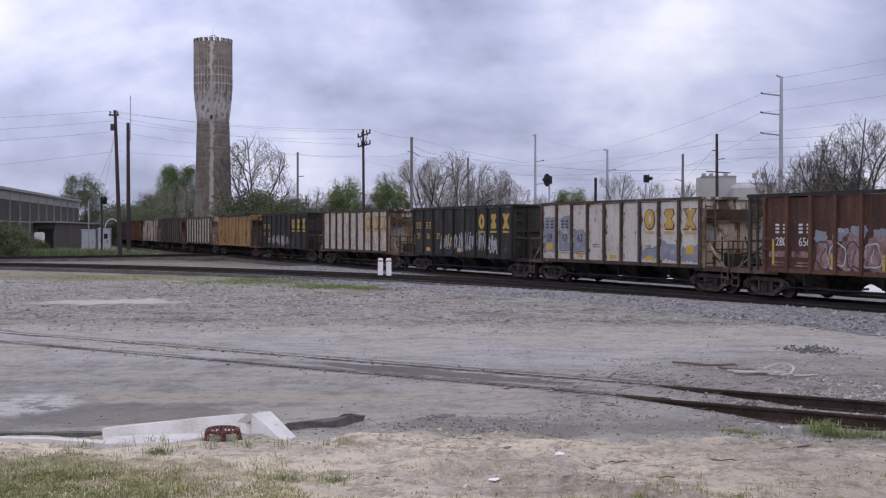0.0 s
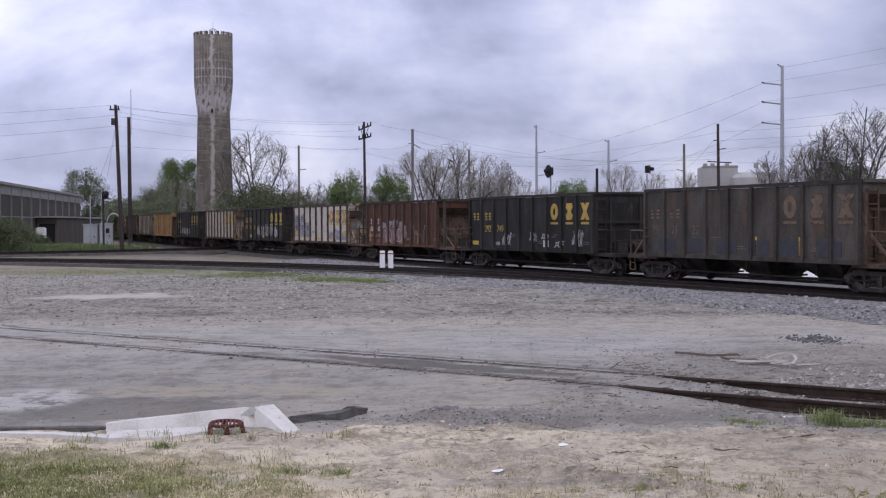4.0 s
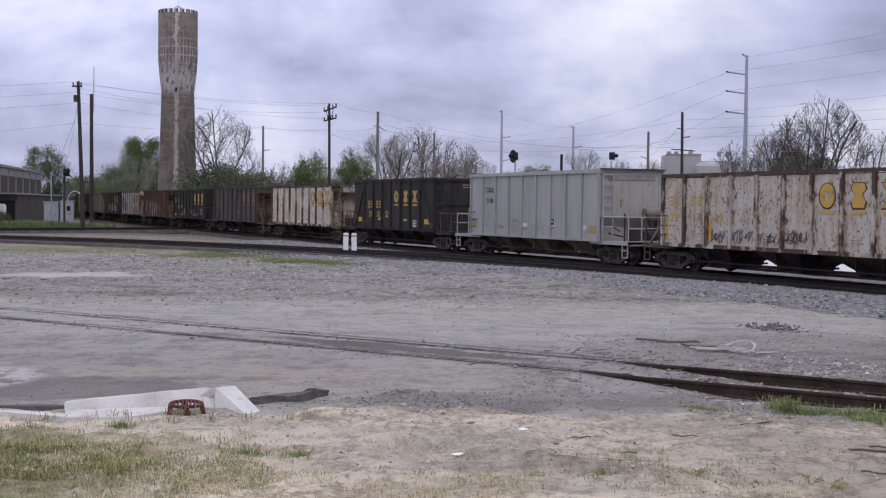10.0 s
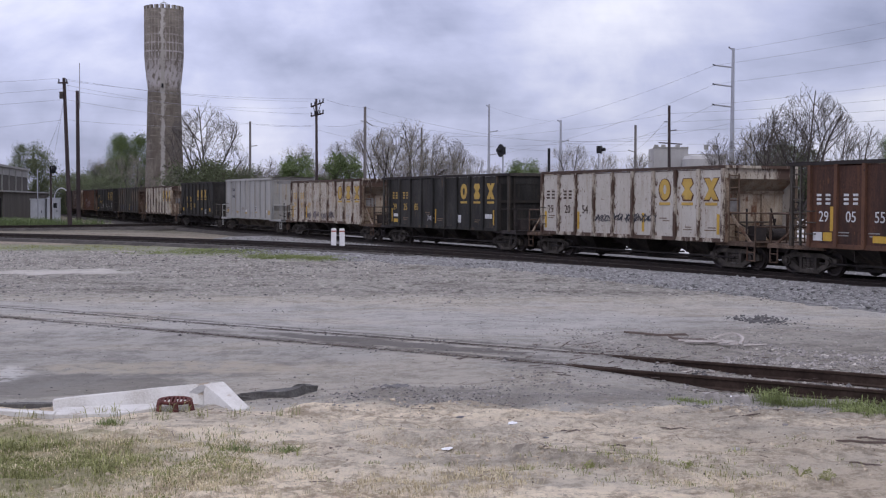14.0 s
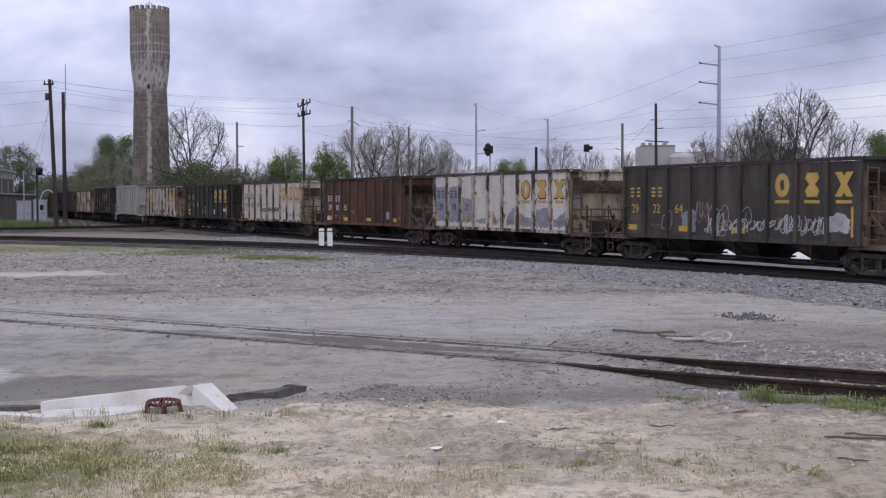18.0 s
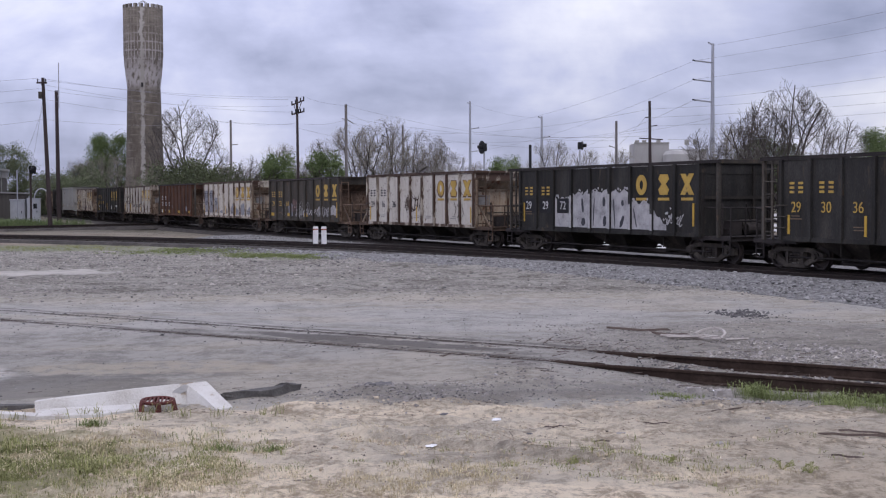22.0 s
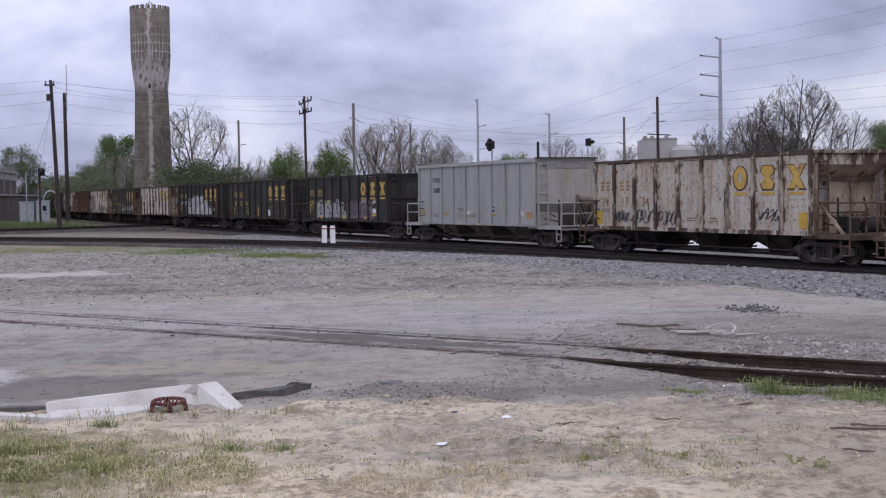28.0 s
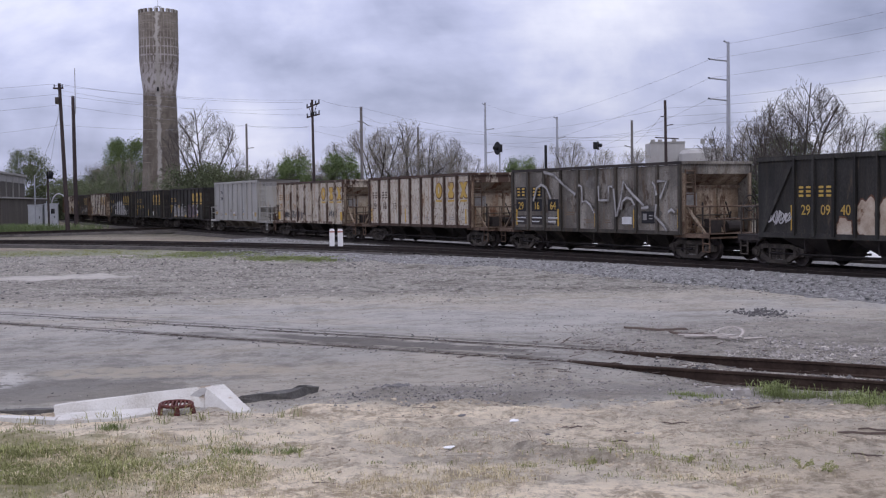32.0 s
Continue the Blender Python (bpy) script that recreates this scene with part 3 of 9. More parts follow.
def ground_height(x, y):
    """Sand bank at the camera, nearly level yard, small humps and ruts."""
    near = max(0.0, min(1.0, (9.5 - y) / 6.0))
    z = 0.95 * near * near * (3 - 2 * near)
    # the siding lies flush in the paving and stands clear of it further along
    d = (x - 0.15) * 0.577 + (y - 20.4) * 0.817
    along = (x - 0.15) * 0.817 - (y - 20.4) * 0.577
    low = max(0.0, min(1.0, (along - 3.0) / 2.5))
    if -2.2 < d < 4.2:
        z += (0.095 - 0.165 * low) * max(0.0, 1 - max(0, abs(d - 0.8) - 1.2) / 1.8)
    calm = 0.22 if -1.2 < d < 2.8 else 1.0
    z += calm * (0.035 * (noise.noise((x * 0.45, y * 0.45, 0)) if y < 75 else 0) + (0.022 * noise.noise((x * 1.9, y * 1.9, 3)) if y < 60 else 0))
    if y < 16.5:
        z += 0.016 * noise.noise((x * 4.1, y * 4.1, 6)) + 0.03 * noise.noise((x * 1.7, y * 2.6, 26)) + 0.04 * noise.noise((x * 0.9, y * 2.0, 12))
        if y < 15.6:
            # a crumbled step in the bank
            d = (y - 12.68) + 0.61 * (x - 0.45) + 0.16 * noise.noise((x * 1.6, 3, 41)) + 0.05 * noise.noise((x * 6, 3, 43))
            if d > 0 and -0.6 < x < 2.8:
                z += 0.115 * min(1.0, d / 0.07) * math.exp(-d / 0.6) * min(1.0, (x + 0.6) / 0.5, (2.8 - x) / 0.8)
            # trampled sand: shallow hollows with crumbled rims
            f = min(1.0, (15.6 - y) / 0.8)
            if -4.8 < x < -1.6 and y > 13.9:
                f *= 0.25
            z += f * (0.065 * abs(noise.noise((x * 1.3, y * 2.2, 31))) + 0.042 * abs(noise.noise((x * 3.3, y * 4.6, 33))) + 0.020 * noise.noise((x * 8, y * 8, 35)))
    elif 30 < y < 62:
        z += 0.07 * noise.noise((x * 0.7, y * 0.7, 9)) + 0.05 * noise.noise((x * 1.3, y * 1.6, 19)) + 0.035 * abs(noise.noise((x * 2.4, y * 2.4, 29)))
    # sand heaped against the broken kerb
    z += 0.10 * math.exp(-((x + 0.2) / 1.5) ** 2 - ((y - 15.2) / 0.55) ** 2) * (0.7 + noise.noise((x * 1.7, y * 1.7, 8)))
    z += 0.09 * math.exp(-((x - 0.15) / 0.9) ** 2 - ((y - 16.2) / 0.55) ** 2) * (0.8 + noise.noise((x * 2.7, y * 2.7, 18)))
    if y > 40:
        z += 0.05 * noise.noise((x * 0.08, y * 0.08, 5))
    # the ground falls away under the ballast bed
    o = track_side(x, y)
    if -11 < o < 7:
        z -= 0.16 * min(1.0, (7 - o) / 2.5, (o + 11) / 2.0)
    return z


def spaced(stops):
    out = []
    for (a, da), (b2, db) in zip(stops, stops[1:]):
        v = a
        while v < b2 - 1e-6:
            out.append(v)
            v += da + (db - da) * (v - a) / (b2 - a)
    return out + [stops[-1][0]]


gx = spaced([(-3500, 700), (-300, 60), (-60, 8), (-16, 0.4), (-7, 0.10), (7, 0.10), (16, 0.4), (60, 8), (300, 60), (3500, 700)])
gy = spaced([(-300, 60), (-5, 2), (9.5, 0.10), (10.5, 0.06), (16.5, 0.06), (20, 0.14), (30, 0.25), (60, 0.55), (130, 8), (400, 60), (4200, 800)])
gv = [(x, y, ground_height(x, y)) for y in gy for x in gx]
nx = len(gx)
gf = [(j * nx + i, j * nx + i + 1, (j + 1) * nx + i + 1, (j + 1) * nx + i) for j in range(len(gy) - 1) for i in range(nx - 1)]


def ground_material():
    m = bpy.data.materials.new("yard_ground")
    m.use_nodes = True
    n, l = m.node_tree.nodes, m.node_tree.links
    b = n["Principled BSDF"]
    b.inputs["Roughness"].default_value = 0.95
    b.inputs["Specular IOR Level"].default_value = 0.15
    co = n.new("ShaderNodeTexCoord")

    def noise_tex(scale, detail=6.0, rough=0.6, stretch=None, dist=0.0):
        t = n.new("ShaderNodeTexNoise")
        t.inputs["Scale"].default_value, t.inputs["Detail"].default_value, t.inputs["Roughness"].default_value = scale, detail, rough
        t.inputs["Distortion"].default_value = dist
        if stretch:
            mp = n.new("ShaderNodeMapping")
            mp.inputs["Scale"].default_value = stretch
            mp.inputs["Rotation"].default_value = (0, 0, radians(25))
            l.new(co.outputs["Object"], mp.inputs[0])
            l.new(mp.outputs[0], t.inputs["Vector"])
        else:
            l.new(co.outputs["Object"], t.inputs["Vector"])
        return t.outputs["Fac"]

    def math_node(op, a, b2, c=None):
        t = n.new("ShaderNodeMath")
        t.operation = op
        for i, v in enumerate((a, b2, c)):
            if v is None:
                continue
            if isinstance(v, (int, float)):
                t.inputs[i].default_value = v
            else:
                l.new(v, t.inputs[i])
        return t.outputs[0]

    def smooth(v, a, b2):
        t = n.new("ShaderNodeMapRange")
        t.interpolation_type = "SMOOTHSTEP"
        t.inputs["From Min"].default_value, t.inputs["From Max"].default_value = a, b2
        l.new(v, t.inputs[0])
        return t.outputs[0]

    def mix(f, a, b2):
        t = n.new("ShaderNodeMix")
        t.data_type = "RGBA"
        for key, v in (("Factor", f), ("A", a), ("B", b2)):
            if isinstance(v, (int, float)):
                t.inputs[key].default_value = v
            elif isinstance(v, tuple):
                t.inputs[key].default_value = (*v, 1)
            else:
                l.new(v, t.inputs[key])
        return t.outputs["Result"]

    sep = n.new("ShaderNodeSeparateXYZ")
    l.new(co.outputs["Object"], sep.inputs[0])
    X, Y = sep.outputs["X"], sep.outputs["Y"]
    wob = math_node("SUBTRACT", noise_tex(0.35, 5), 0.5)
    wob2 = math_node("SUBTRACT", noise_tex(1.6, 5), 0.5)
    fine = noise_tex(30, 4, 0.7)
    grit = noise_tex(9, 6, 0.75)
    blot = noise_tex(0.8, 8, 0.68)
    clod = noise_tex(2.6, 7, 0.72)
    yw = math_node("MULTIPLY_ADD", wob2, 1.1, math_node("MULTIPLY_ADD", wob, 3.0, Y))
    yw_far = math_node("MULTIPLY_ADD", wob, 14.0, Y)

    def tone(dark, light, fac):
        return mix(smooth(fac, 0.415, 0.555), dark, light)

    def blend(*pairs):
        out = None
        for v, k in pairs:
            out = math_node("MULTIPLY", v, k) if out is None else math_node("MULTIPLY_ADD", v, k, out)
        return out

    drift = noise_tex(0.22, 6, 0.62, (0.55, 1.0, 1.0), 0.4)
    drift2 = noise_tex(0.5, 7, 0.66, (0.6, 1.0, 1.0), 0.3)
    sand = mix(smooth(blend((grit, 0.4), (clod, 0.35), (blot, 0.25)), 0.42, 0.545), (0.42, 0.335, 0.235), (0.95, 0.825, 0.635))
    soil = tone((0.25, 0.21, 0.158), (0.55, 0.47, 0.36), blend((grit, 0.3), (clod, 0.35), (drift2, 0.35)))
    paving = tone((0.270, 0.255, 0.230), (0.455, 0.432, 0.393), blend((fine, 0.15), (grit, 0.2), (clod, 0.3), (blot, 0.35)))
    lane = tone((0.335, 0.320, 0.294), (0.52, 0.498, 0.462), blend((fine, 0.15), (grit, 0.25), (clod, 0.25), (blot, 0.35)))
    gravel = tone((0.14, 0.128, 0.109), (0.395, 0.372, 0.33), blend((grit, 0.35), (clod, 0.4), (drift2, 0.25)))
    pale = tone((0.225, 0.21, 0.18), (0.44, 0.414, 0.367), blend((fine, 0.2), (grit, 0.45), (clod, 0.35)))
    field = tone((0.10, 0.095, 0.07), (0.23, 0.205, 0.16), blend((noise_tex(0.12, 8), 0.5), (clod, 0.5)))
    edge_y = math_node("MULTIPLY_ADD", wob2, 1.6, math_node("MULTIPLY_ADD", wob, 2.2, Y))
    # darker trodden soil east of the sand bank
    east = smooth(math_node("MULTIPLY_ADD", wob2, 2.4, math_node("MULTIPLY_ADD", wob, 3.0, X)), 1.6, 4.6)
    sand = mix(math_node("MULTIPLY", math_node("MULTIPLY", east, smooth(drift2, 0.32, 0.52)), 0.85), sand, soil)
    upper = math_node("MULTIPLY", math_node("MULTIPLY", smooth(edge_y, 13.2, 14.8), smooth(drift2, 0.36, 0.52)), smooth(math_node("MULTIPLY_ADD", wob, 3.0, X), -1.2, 1.5))
    sand = mix(math_node("MULTIPLY", upper, 0.35), sand, soil)
    flecks = smooth(noise_tex(5.5, 8, 0.8, None, 0.6), 0.60, 0.66)
    sand = mix(math_node("MULTIPLY", flecks, 0.55), sand, (0.20, 0.165, 0.125))
    tan_dust = tone((0.36, 0.322, 0.265), (0.53, 0.480, 0.40), blend((grit, 0.35), (clod, 0.3), (blot, 0.35)))
    c = mix(smooth(edge_y, 14.9, 15.5), sand, paving)
    c = mix(smooth(yw, 22.0, 24.5), c, lane)
    # tan dust drifted over the paving, thickest beside the sand and before the gravel
    c = mix(math_node("MULTIPLY", smooth(drift, 0.47, 0.60), 0.65), c, tan_dust)
    c = mix(math_node("MULTIPLY", smooth(yw, 29.5, 32.0), 0.7), c, tan_dust)
    c = mix(smooth(yw, 31.5, 35.0), c, gravel)
    c = mix(math_node("MULTIPLY", smooth(yw, 35.0, 38.0), math_node("MULTIPLY", smooth(drift2, 0.50, 0.62), 0.6)), c, pale)
    c = mix(math_node("MULTIPLY", smooth(yw_far, 56, 64), 0.7), c, pale)
    c = mix(math_node("MULTIPLY", smooth(yw_far, 64, 72), 0.85), c, tone((0.15, 0.12, 0.088), (0.33, 0.275, 0.21), blend((clod, 0.5), (drift2, 0.5))))
    # dark new tarmac patch by the kerb
    px = math_node("DIVIDE", math_node("ADD", math_node("MULTIPLY_ADD", wob2, 2.6, X), 4.5), 1.9)
    py = math_node("DIVIDE", math_node("SUBTRACT", math_node("MULTIPLY_ADD", wob2, 1.8, Y), 17.3), 1.2)
    rr = math_node("ADD", math_node("MULTIPLY", px, px), math_node("MULTIPLY", py, py))
    c = mix(math_node("MULTIPLY", math_node("SUBTRACT", 1.0, smooth(rr, 0.5, 1.15)), 0.6), c, (0.20, 0.188, 0.17))
    # a drift of tan dust beyond the tarmac, and grey rubbly dirt at the broken kerb
    for qx, qy, qrx, qry, share, shade in ((-3.4, 19.0, 2.6, 0.8, 0.7, (0.50, 0.435, 0.335)), (0.6, 15.9, 1.5, 1.0, 0.7, (0.23, 0.208, 0.178)), (-1.3, 13.6, 2.0, 0.8, 0.9, (0.88, 0.77, 0.60)), (2.6, 16.4, 2.2, 0.7, 0.55, (0.25, 0.235, 0.21))):
        px = math_node("DIVIDE", math_node("SUBTRACT", math_node("MULTIPLY_ADD", wob2, 2.2, X), qx), qrx)
        py = math_node("DIVIDE", math_node("SUBTRACT", math_node("MULTIPLY_ADD", wob2, 1.2, Y), qy), qry)
        rr = math_node("ADD", math_node("MULTIPLY", px, px), math_node("MULTIPLY", py, py))
        c = mix(math_node("MULTIPLY", math_node("MULTIPLY", math_node("SUBTRACT", 1.0, smooth(rr, 0.3, 1.2)), smooth(clod, 0.36, 0.56)), share), c, shade)
    # dark trodden dirt and ash round the open siding
    px = math_node("DIVIDE", math_node("SUBTRACT", math_node("MULTIPLY_ADD", wob2, 3.0, math_node("MULTIPLY_ADD", wob, 4.0, X)), 7.2), 4.2)
    py = math_node("DIVIDE", math_node("SUBTRACT", math_node("MULTIPLY_ADD", wob2, 2.5, math_node("MULTIPLY_ADD", wob, 4.0, Y)), 20.0), 6.5)
    rr = math_node("ADD", math_node("MULTIPLY", px, px), math_node("MULTIPLY", py, py))
    c = mix(math_node("MULTIPLY", math_node("SUBTRACT", 1.0, smooth(rr, 0.3, 1.3)), 0.5), c, tone((0.12, 0.104, 0.083), (0.30, 0.268, 0.222), blend((grit, 0.4), (clod, 0.35), (drift2, 0.25))))
    # damp stain between the rails
    px = math_node("DIVIDE", math_node("ADD", math_node("MULTIPLY_ADD", wob2, 3.0, X), 0.3), 2.6)
    py = math_node("DIVIDE", math_node("SUBTRACT", math_node("MULTIPLY_ADD", wob2, 1.2, math_node("MULTIPLY_ADD", X, 0.7, Y)), 21.4), 0.55)
    rr = math_node("ADD", math_node("MULTIPLY", px, px), math_node("MULTIPLY", py, py))
    c = mix(math_node("MULTIPLY", math_node("SUBTRACT", 1.0, smooth(rr, 0.5, 1.2)), 0.75), c, (0.12, 0.11, 0.105))
    # grit and dirt packed along the flush rails, and damp patches between them
    sd = math_node("ADD", math_node("MULTIPLY", math_node("SUBTRACT", X, 0.43), 0.577), math_node("MULTIPLY", math_node("SUBTRACT", Y, 21.05), 0.817))
    sl = math_node("SUBTRACT", math_node("MULTIPLY", math_node("SUBTRACT", X, 0.43), 0.817), math_node("MULTIPLY", math_node("SUBTRACT", Y, 21.05), 0.577))
    flush = math_node("SUBTRACT", 1.0, smooth(sl, 2.5, 5.0))
    sdw = math_node("MULTIPLY_ADD", wob2, 0.25, sd)
    ragged = smooth(noise_tex(2.2, 6, 0.7, None, 0.3), 0.36, 0.56)
    for line, wide in ((1.06, 0.15), (-0.50, 0.13), (-0.86, 0.07), (0.66, 0.07)):
        near_line = math_node("SUBTRACT", 1.0, smooth(math_node("ABSOLUTE", math_node("SUBTRACT", sdw, line), 0.0), wide * 0.5, wide))
        c = mix(math_node("MULTIPLY", math_node("MULTIPLY", near_line, flush), math_node("MULTIPLY_ADD", ragged, 0.45, 0.18)), c, (0.105, 0.095, 0.088))
    between = math_node("SUBTRACT", 1.0, smooth(math_node("ABSOLUTE", math_node("SUBTRACT", sdw, 0.1), 0.0), 0.35, 0.75))
    c = mix(math_node("MULTIPLY", math_node("MULTIPLY", between, flush), math_node("MULTIPLY", smooth(noise_tex(0.55, 4, 0.5, (0.6, 1.0, 1.0), 0.2), 0.56, 0.63), 0.55)), c, (0.165, 0.152, 0.14))
    # spilt white powder by the tarmac patch
    px = math_node("DIVIDE", math_node("ADD", X, 6.2), 0.9)
    py = math_node("DIVIDE", math_node("SUBTRACT", Y, 18.2), 1.3)
    rr = math_node("ADD", math_node("MULTIPLY", px, px), math_node("MULTIPLY", py, py))
    powder = math_node("MULTIPLY", math_node("SUBTRACT", 1.0, smooth(rr, 0.5, 1.1)), smooth(noise_tex(2.2, 7, 0.7), 0.44, 0.52))
    c = mix(math_node("MULTIPLY", powder, 0.8), c, (0.70, 0.68, 0.64))
    # pale wash on the gravel
    px = math_node("DIVIDE", math_node("ADD", math_node("MULTIPLY_ADD", wob2, 3.0, X), 11.8), 3.2)
    py = math_node("DIVIDE", math_node("SUBTRACT", math_node("MULTIPLY_ADD", wob2, 3.5, Y), 43.5), 1.7)
    rr = math_node("ADD", math_node("MULTIPLY", px, px), math_node("MULTIPLY", py, py))
    c = mix(math_node("MULTIPLY", math_node("SUBTRACT", 1.0, smooth(rr, 0.1, 1.2)), 0.85), c, (0.62, 0.58, 0.53))
    c = mix(smooth(yw_far, 82, 100), c, field)
    # worn dark scuffs, small and soft
    c = mix(math_node("MULTIPLY", smooth(noise_tex(0.9, 8, 0.72, (0.5, 1.3, 1.0), 0.5), 0.55, 0.68), 0.45), c, (0.185, 0.168, 0.152))
    # thin straw and moss where grass grows on the sand
    px = math_node("DIVIDE", math_node("ADD", math_node("MULTIPLY_ADD", wob2, 1.6, X), 5.0), 3.1)
    py = math_node("DIVIDE", math_node("SUBTRACT", math_node("MULTIPLY_ADD", wob2, 1.2, Y), 11.9), 2.3)
    rr = math_node("ADD", math_node("MULTIPLY", px, px), math_node("MULTIPLY", py, py))
    moss = math_node("MULTIPLY", math_node("SUBTRACT", 1.0, smooth(rr, 0.5, 1.15)), smooth(clod, 0.34, 0.52))
    c = mix(math_node("MULTIPLY", moss, 0.8), c, (0.235, 0.225, 0.105))
    # green bloom by the marker posts and along the branch
    for gx0, gy0, grx, gry in ((-3.6, 55.4, 3.0, 3.0), (-8.5, 61.0, 4.5, 4.5), (-18.0, 66.5, 8.0, 5.5)):
        px = math_node("DIVIDE", math_node("SUBTRACT", math_node("MULTIPLY_ADD", wob, 5.0, X), gx0), grx)
        py = math_node("DIVIDE", math_node("SUBTRACT", math_node("MULTIPLY_ADD", wob2, 3.0, math_node("MULTIPLY_ADD", wob, 5.0, Y)), gy0), gry)
        rr = math_node("ADD", math_node("MULTIPLY", px, px), math_node("MULTIPLY", py, py))
        c = mix(math_node("MULTIPLY", math_node("MULTIPLY", math_node("SUBTRACT", 1.0, smooth(rr, 0.0, 1.3)), smooth(clod, 0.32, 0.54)), 0.75), c, (0.18, 0.21, 0.10))
    # crumbs of clinker and pale chips trodden into the surface
    crumbs = smooth(noise_tex(7.0, 5, 0.85, None, 0.8), 0.60, 0.67)
    c = mix(math_node("MULTIPLY", math_node("MULTIPLY", crumbs, smooth(drift, 0.40, 0.60)), 0.38), c, (0.14, 0.128, 0.115))
    chips = smooth(noise_tex(11.0, 4, 0.8, None, 0.4), 0.63, 0.69)
    c = mix(math_node("MULTIPLY", chips, 0.24), c, (0.60, 0.56, 0.50))
    l.new(c, b.inputs["Base Color"])
    bp = n.new("ShaderNodeBump")
    bp.inputs["Strength"].default_value, bp.inputs["Distance"].default_value = 1.0, 0.10
    l.new(math_node("MULTIPLY_ADD", fine, 0.4, math_node("ADD", grit, clod)), bp.inputs["Height"])
    l.new(bp.outputs[0], b.inputs["Normal"])
    return m


ground = raw("ground", gv, gf, ground_material())
for p in ground.data.polygons:
    p.use_smooth = True
tagged(ground, "sandy gravel and worn grey paving of the rail yard", "ground", kind="structure")


# ---- tracks ----


def sweep(path, profile):
    """Verts and faces of a profile of (across, up) pushed along (x, y, heading, z)."""
    vs, fs = [], []
    k = len(profile)
    for x, y, th, z in path:
        for a, u in profile:
            vs.append((x - math.sin(th) * a, y + math.cos(th) * a, z + u))
    for i in range(len(path) - 1):
        for j in range(k):
            j2 = (j + 1) % k
            fs.append((i * k + j, i * k + j2, (i + 1) * k + j2, (i + 1) * k + j))
    fs.append(tuple(range(k))[::-1])
    fs.append(tuple(range((len(path) - 1) * k, len(path) * k)))
    return vs, fs


RAIL = [(-0.075, -0.18), (0.075, -0.18), (0.075, -0.16), (0.015, -0.145), (0.015, -0.05), (0.037, -0.035), (0.037, -0.004), (0.025, 0), (-0.025, 0), (-0.037, -0.004), (-0.037, -0.035), (-0.015, -0.05), (-0.015, -0.145), (-0.075, -0.16)]


def track(name, path, label, ties=True, tie_z=-0.27):
    ob = thing(name, label=label, category="railway track", kind="structure")
    for g in (-0.75, 0.75):
        vs, fs = sweep(path, [(a + g, u) for a, u in RAIL])
        raw("rail", vs, fs, M["rail" if ties else "siding_rail"], ob)
    if ties:
        tv, tf = [], []
        rng = random.Random(4)
        d, last = 0.0, path[0]
        for p0, p1 in zip(path, path[1:]):
            seg = math.hypot(p1[0] - p0[0], p1[1] - p0[1])
            while d < seg:
                u = d / seg
                x, y, th, z = (p0[i] * (1 - u) + p1[i] * u for i in range(4))
                th += rng.uniform(-0.02, 0.02)
                cs, sn = math.cos(th), math.sin(th)
                hl, hw = 1.28 + rng.uniform(-0.05, 0.05), 0.115
                b0 = len(tv)
                for zz in (tie_z, tie_z + 0.12 + rng.uniform(-0.01, 0.015)):
                    for a, b2 in ((-hw, -hl), (hw, -hl), (hw, hl), (-hw, hl)):
                        tv.append((x + a * cs - b2 * sn, y + a * sn + b2 * cs, z + zz))
                for f in ((4, 5, 6, 7), (0, 1, 5, 4), (1, 2, 6, 5), (2, 3, 7, 6), (3, 0, 4, 7)):
                    tf.append(tuple(b0 + i for i in f))
                d += 0.53
            d -= seg
        t = raw("ties", tv, tf, M["tie"], ob)
        tagged(t, kind="stuff")
    return ob


main_path = [(*on_track(s), RAIL_Z) for s in np.arange(-24, 420, 2.0)]
track("main_track", main_path, "dark rusty main track on grey ballast under the train")
back_path = [(*on_track(s, -4.6)[:2], on_track(s)[2], RAIL_Z - 0.02) for s in np.arange(-24, 200, 2.0)]
track("second_track", back_path, "second rusty track beyond the train")


def bezier_path(a, b2, c, d, n, z):
    out = []
    a, b2, c, d = (Vector((*p, 0)) for p in (a, b2, c, d))
    for i in range(n + 1):
        t = i / n
        p = a * (1 - t) ** 3 + b2 * 3 * t * (1 - t) ** 2 + c * 3 * t * t * (1 - t) + d * t ** 3
        q = (b2 - a) * (1 - t) ** 2 + (c - b2) * 2 * t * (1 - t) + (d - c) * t * t
        out.append((p.x, p.y, math.atan2(q.y, q.x), z))
    return out


# a curve that leaves the main track and swings away to the warehouse side
m0 = on_track(6)
m1 = on_track(26)
branch = bezier_path(m0[:2], m1[:2], (-6.0, 70.0), (-26.0, 80.5), 40, RAIL_Z - 0.03) + bezier_path((-26.0, 80.5), (-35.0, 85.2), (-60, 92), (-90, 98), 16, RAIL_Z - 0.03)[1:]
branch = [(x, y, th, z + 0.15 * min(1.0, max(0.0, (i - 9) / 12))) for i, (x, y, th, z) in enumerate(branch)]
track("branch_track", branch, "curving branch track joining the main line")
cross = bezier_path((-90.0, 90.0), (-60.0, 90.0), (-36.0, 90.0), (-17.0, 120.0), 30, RAIL_Z + 0.14)
track("connecting_track", cross, "dark connecting track curving in beside the poles")

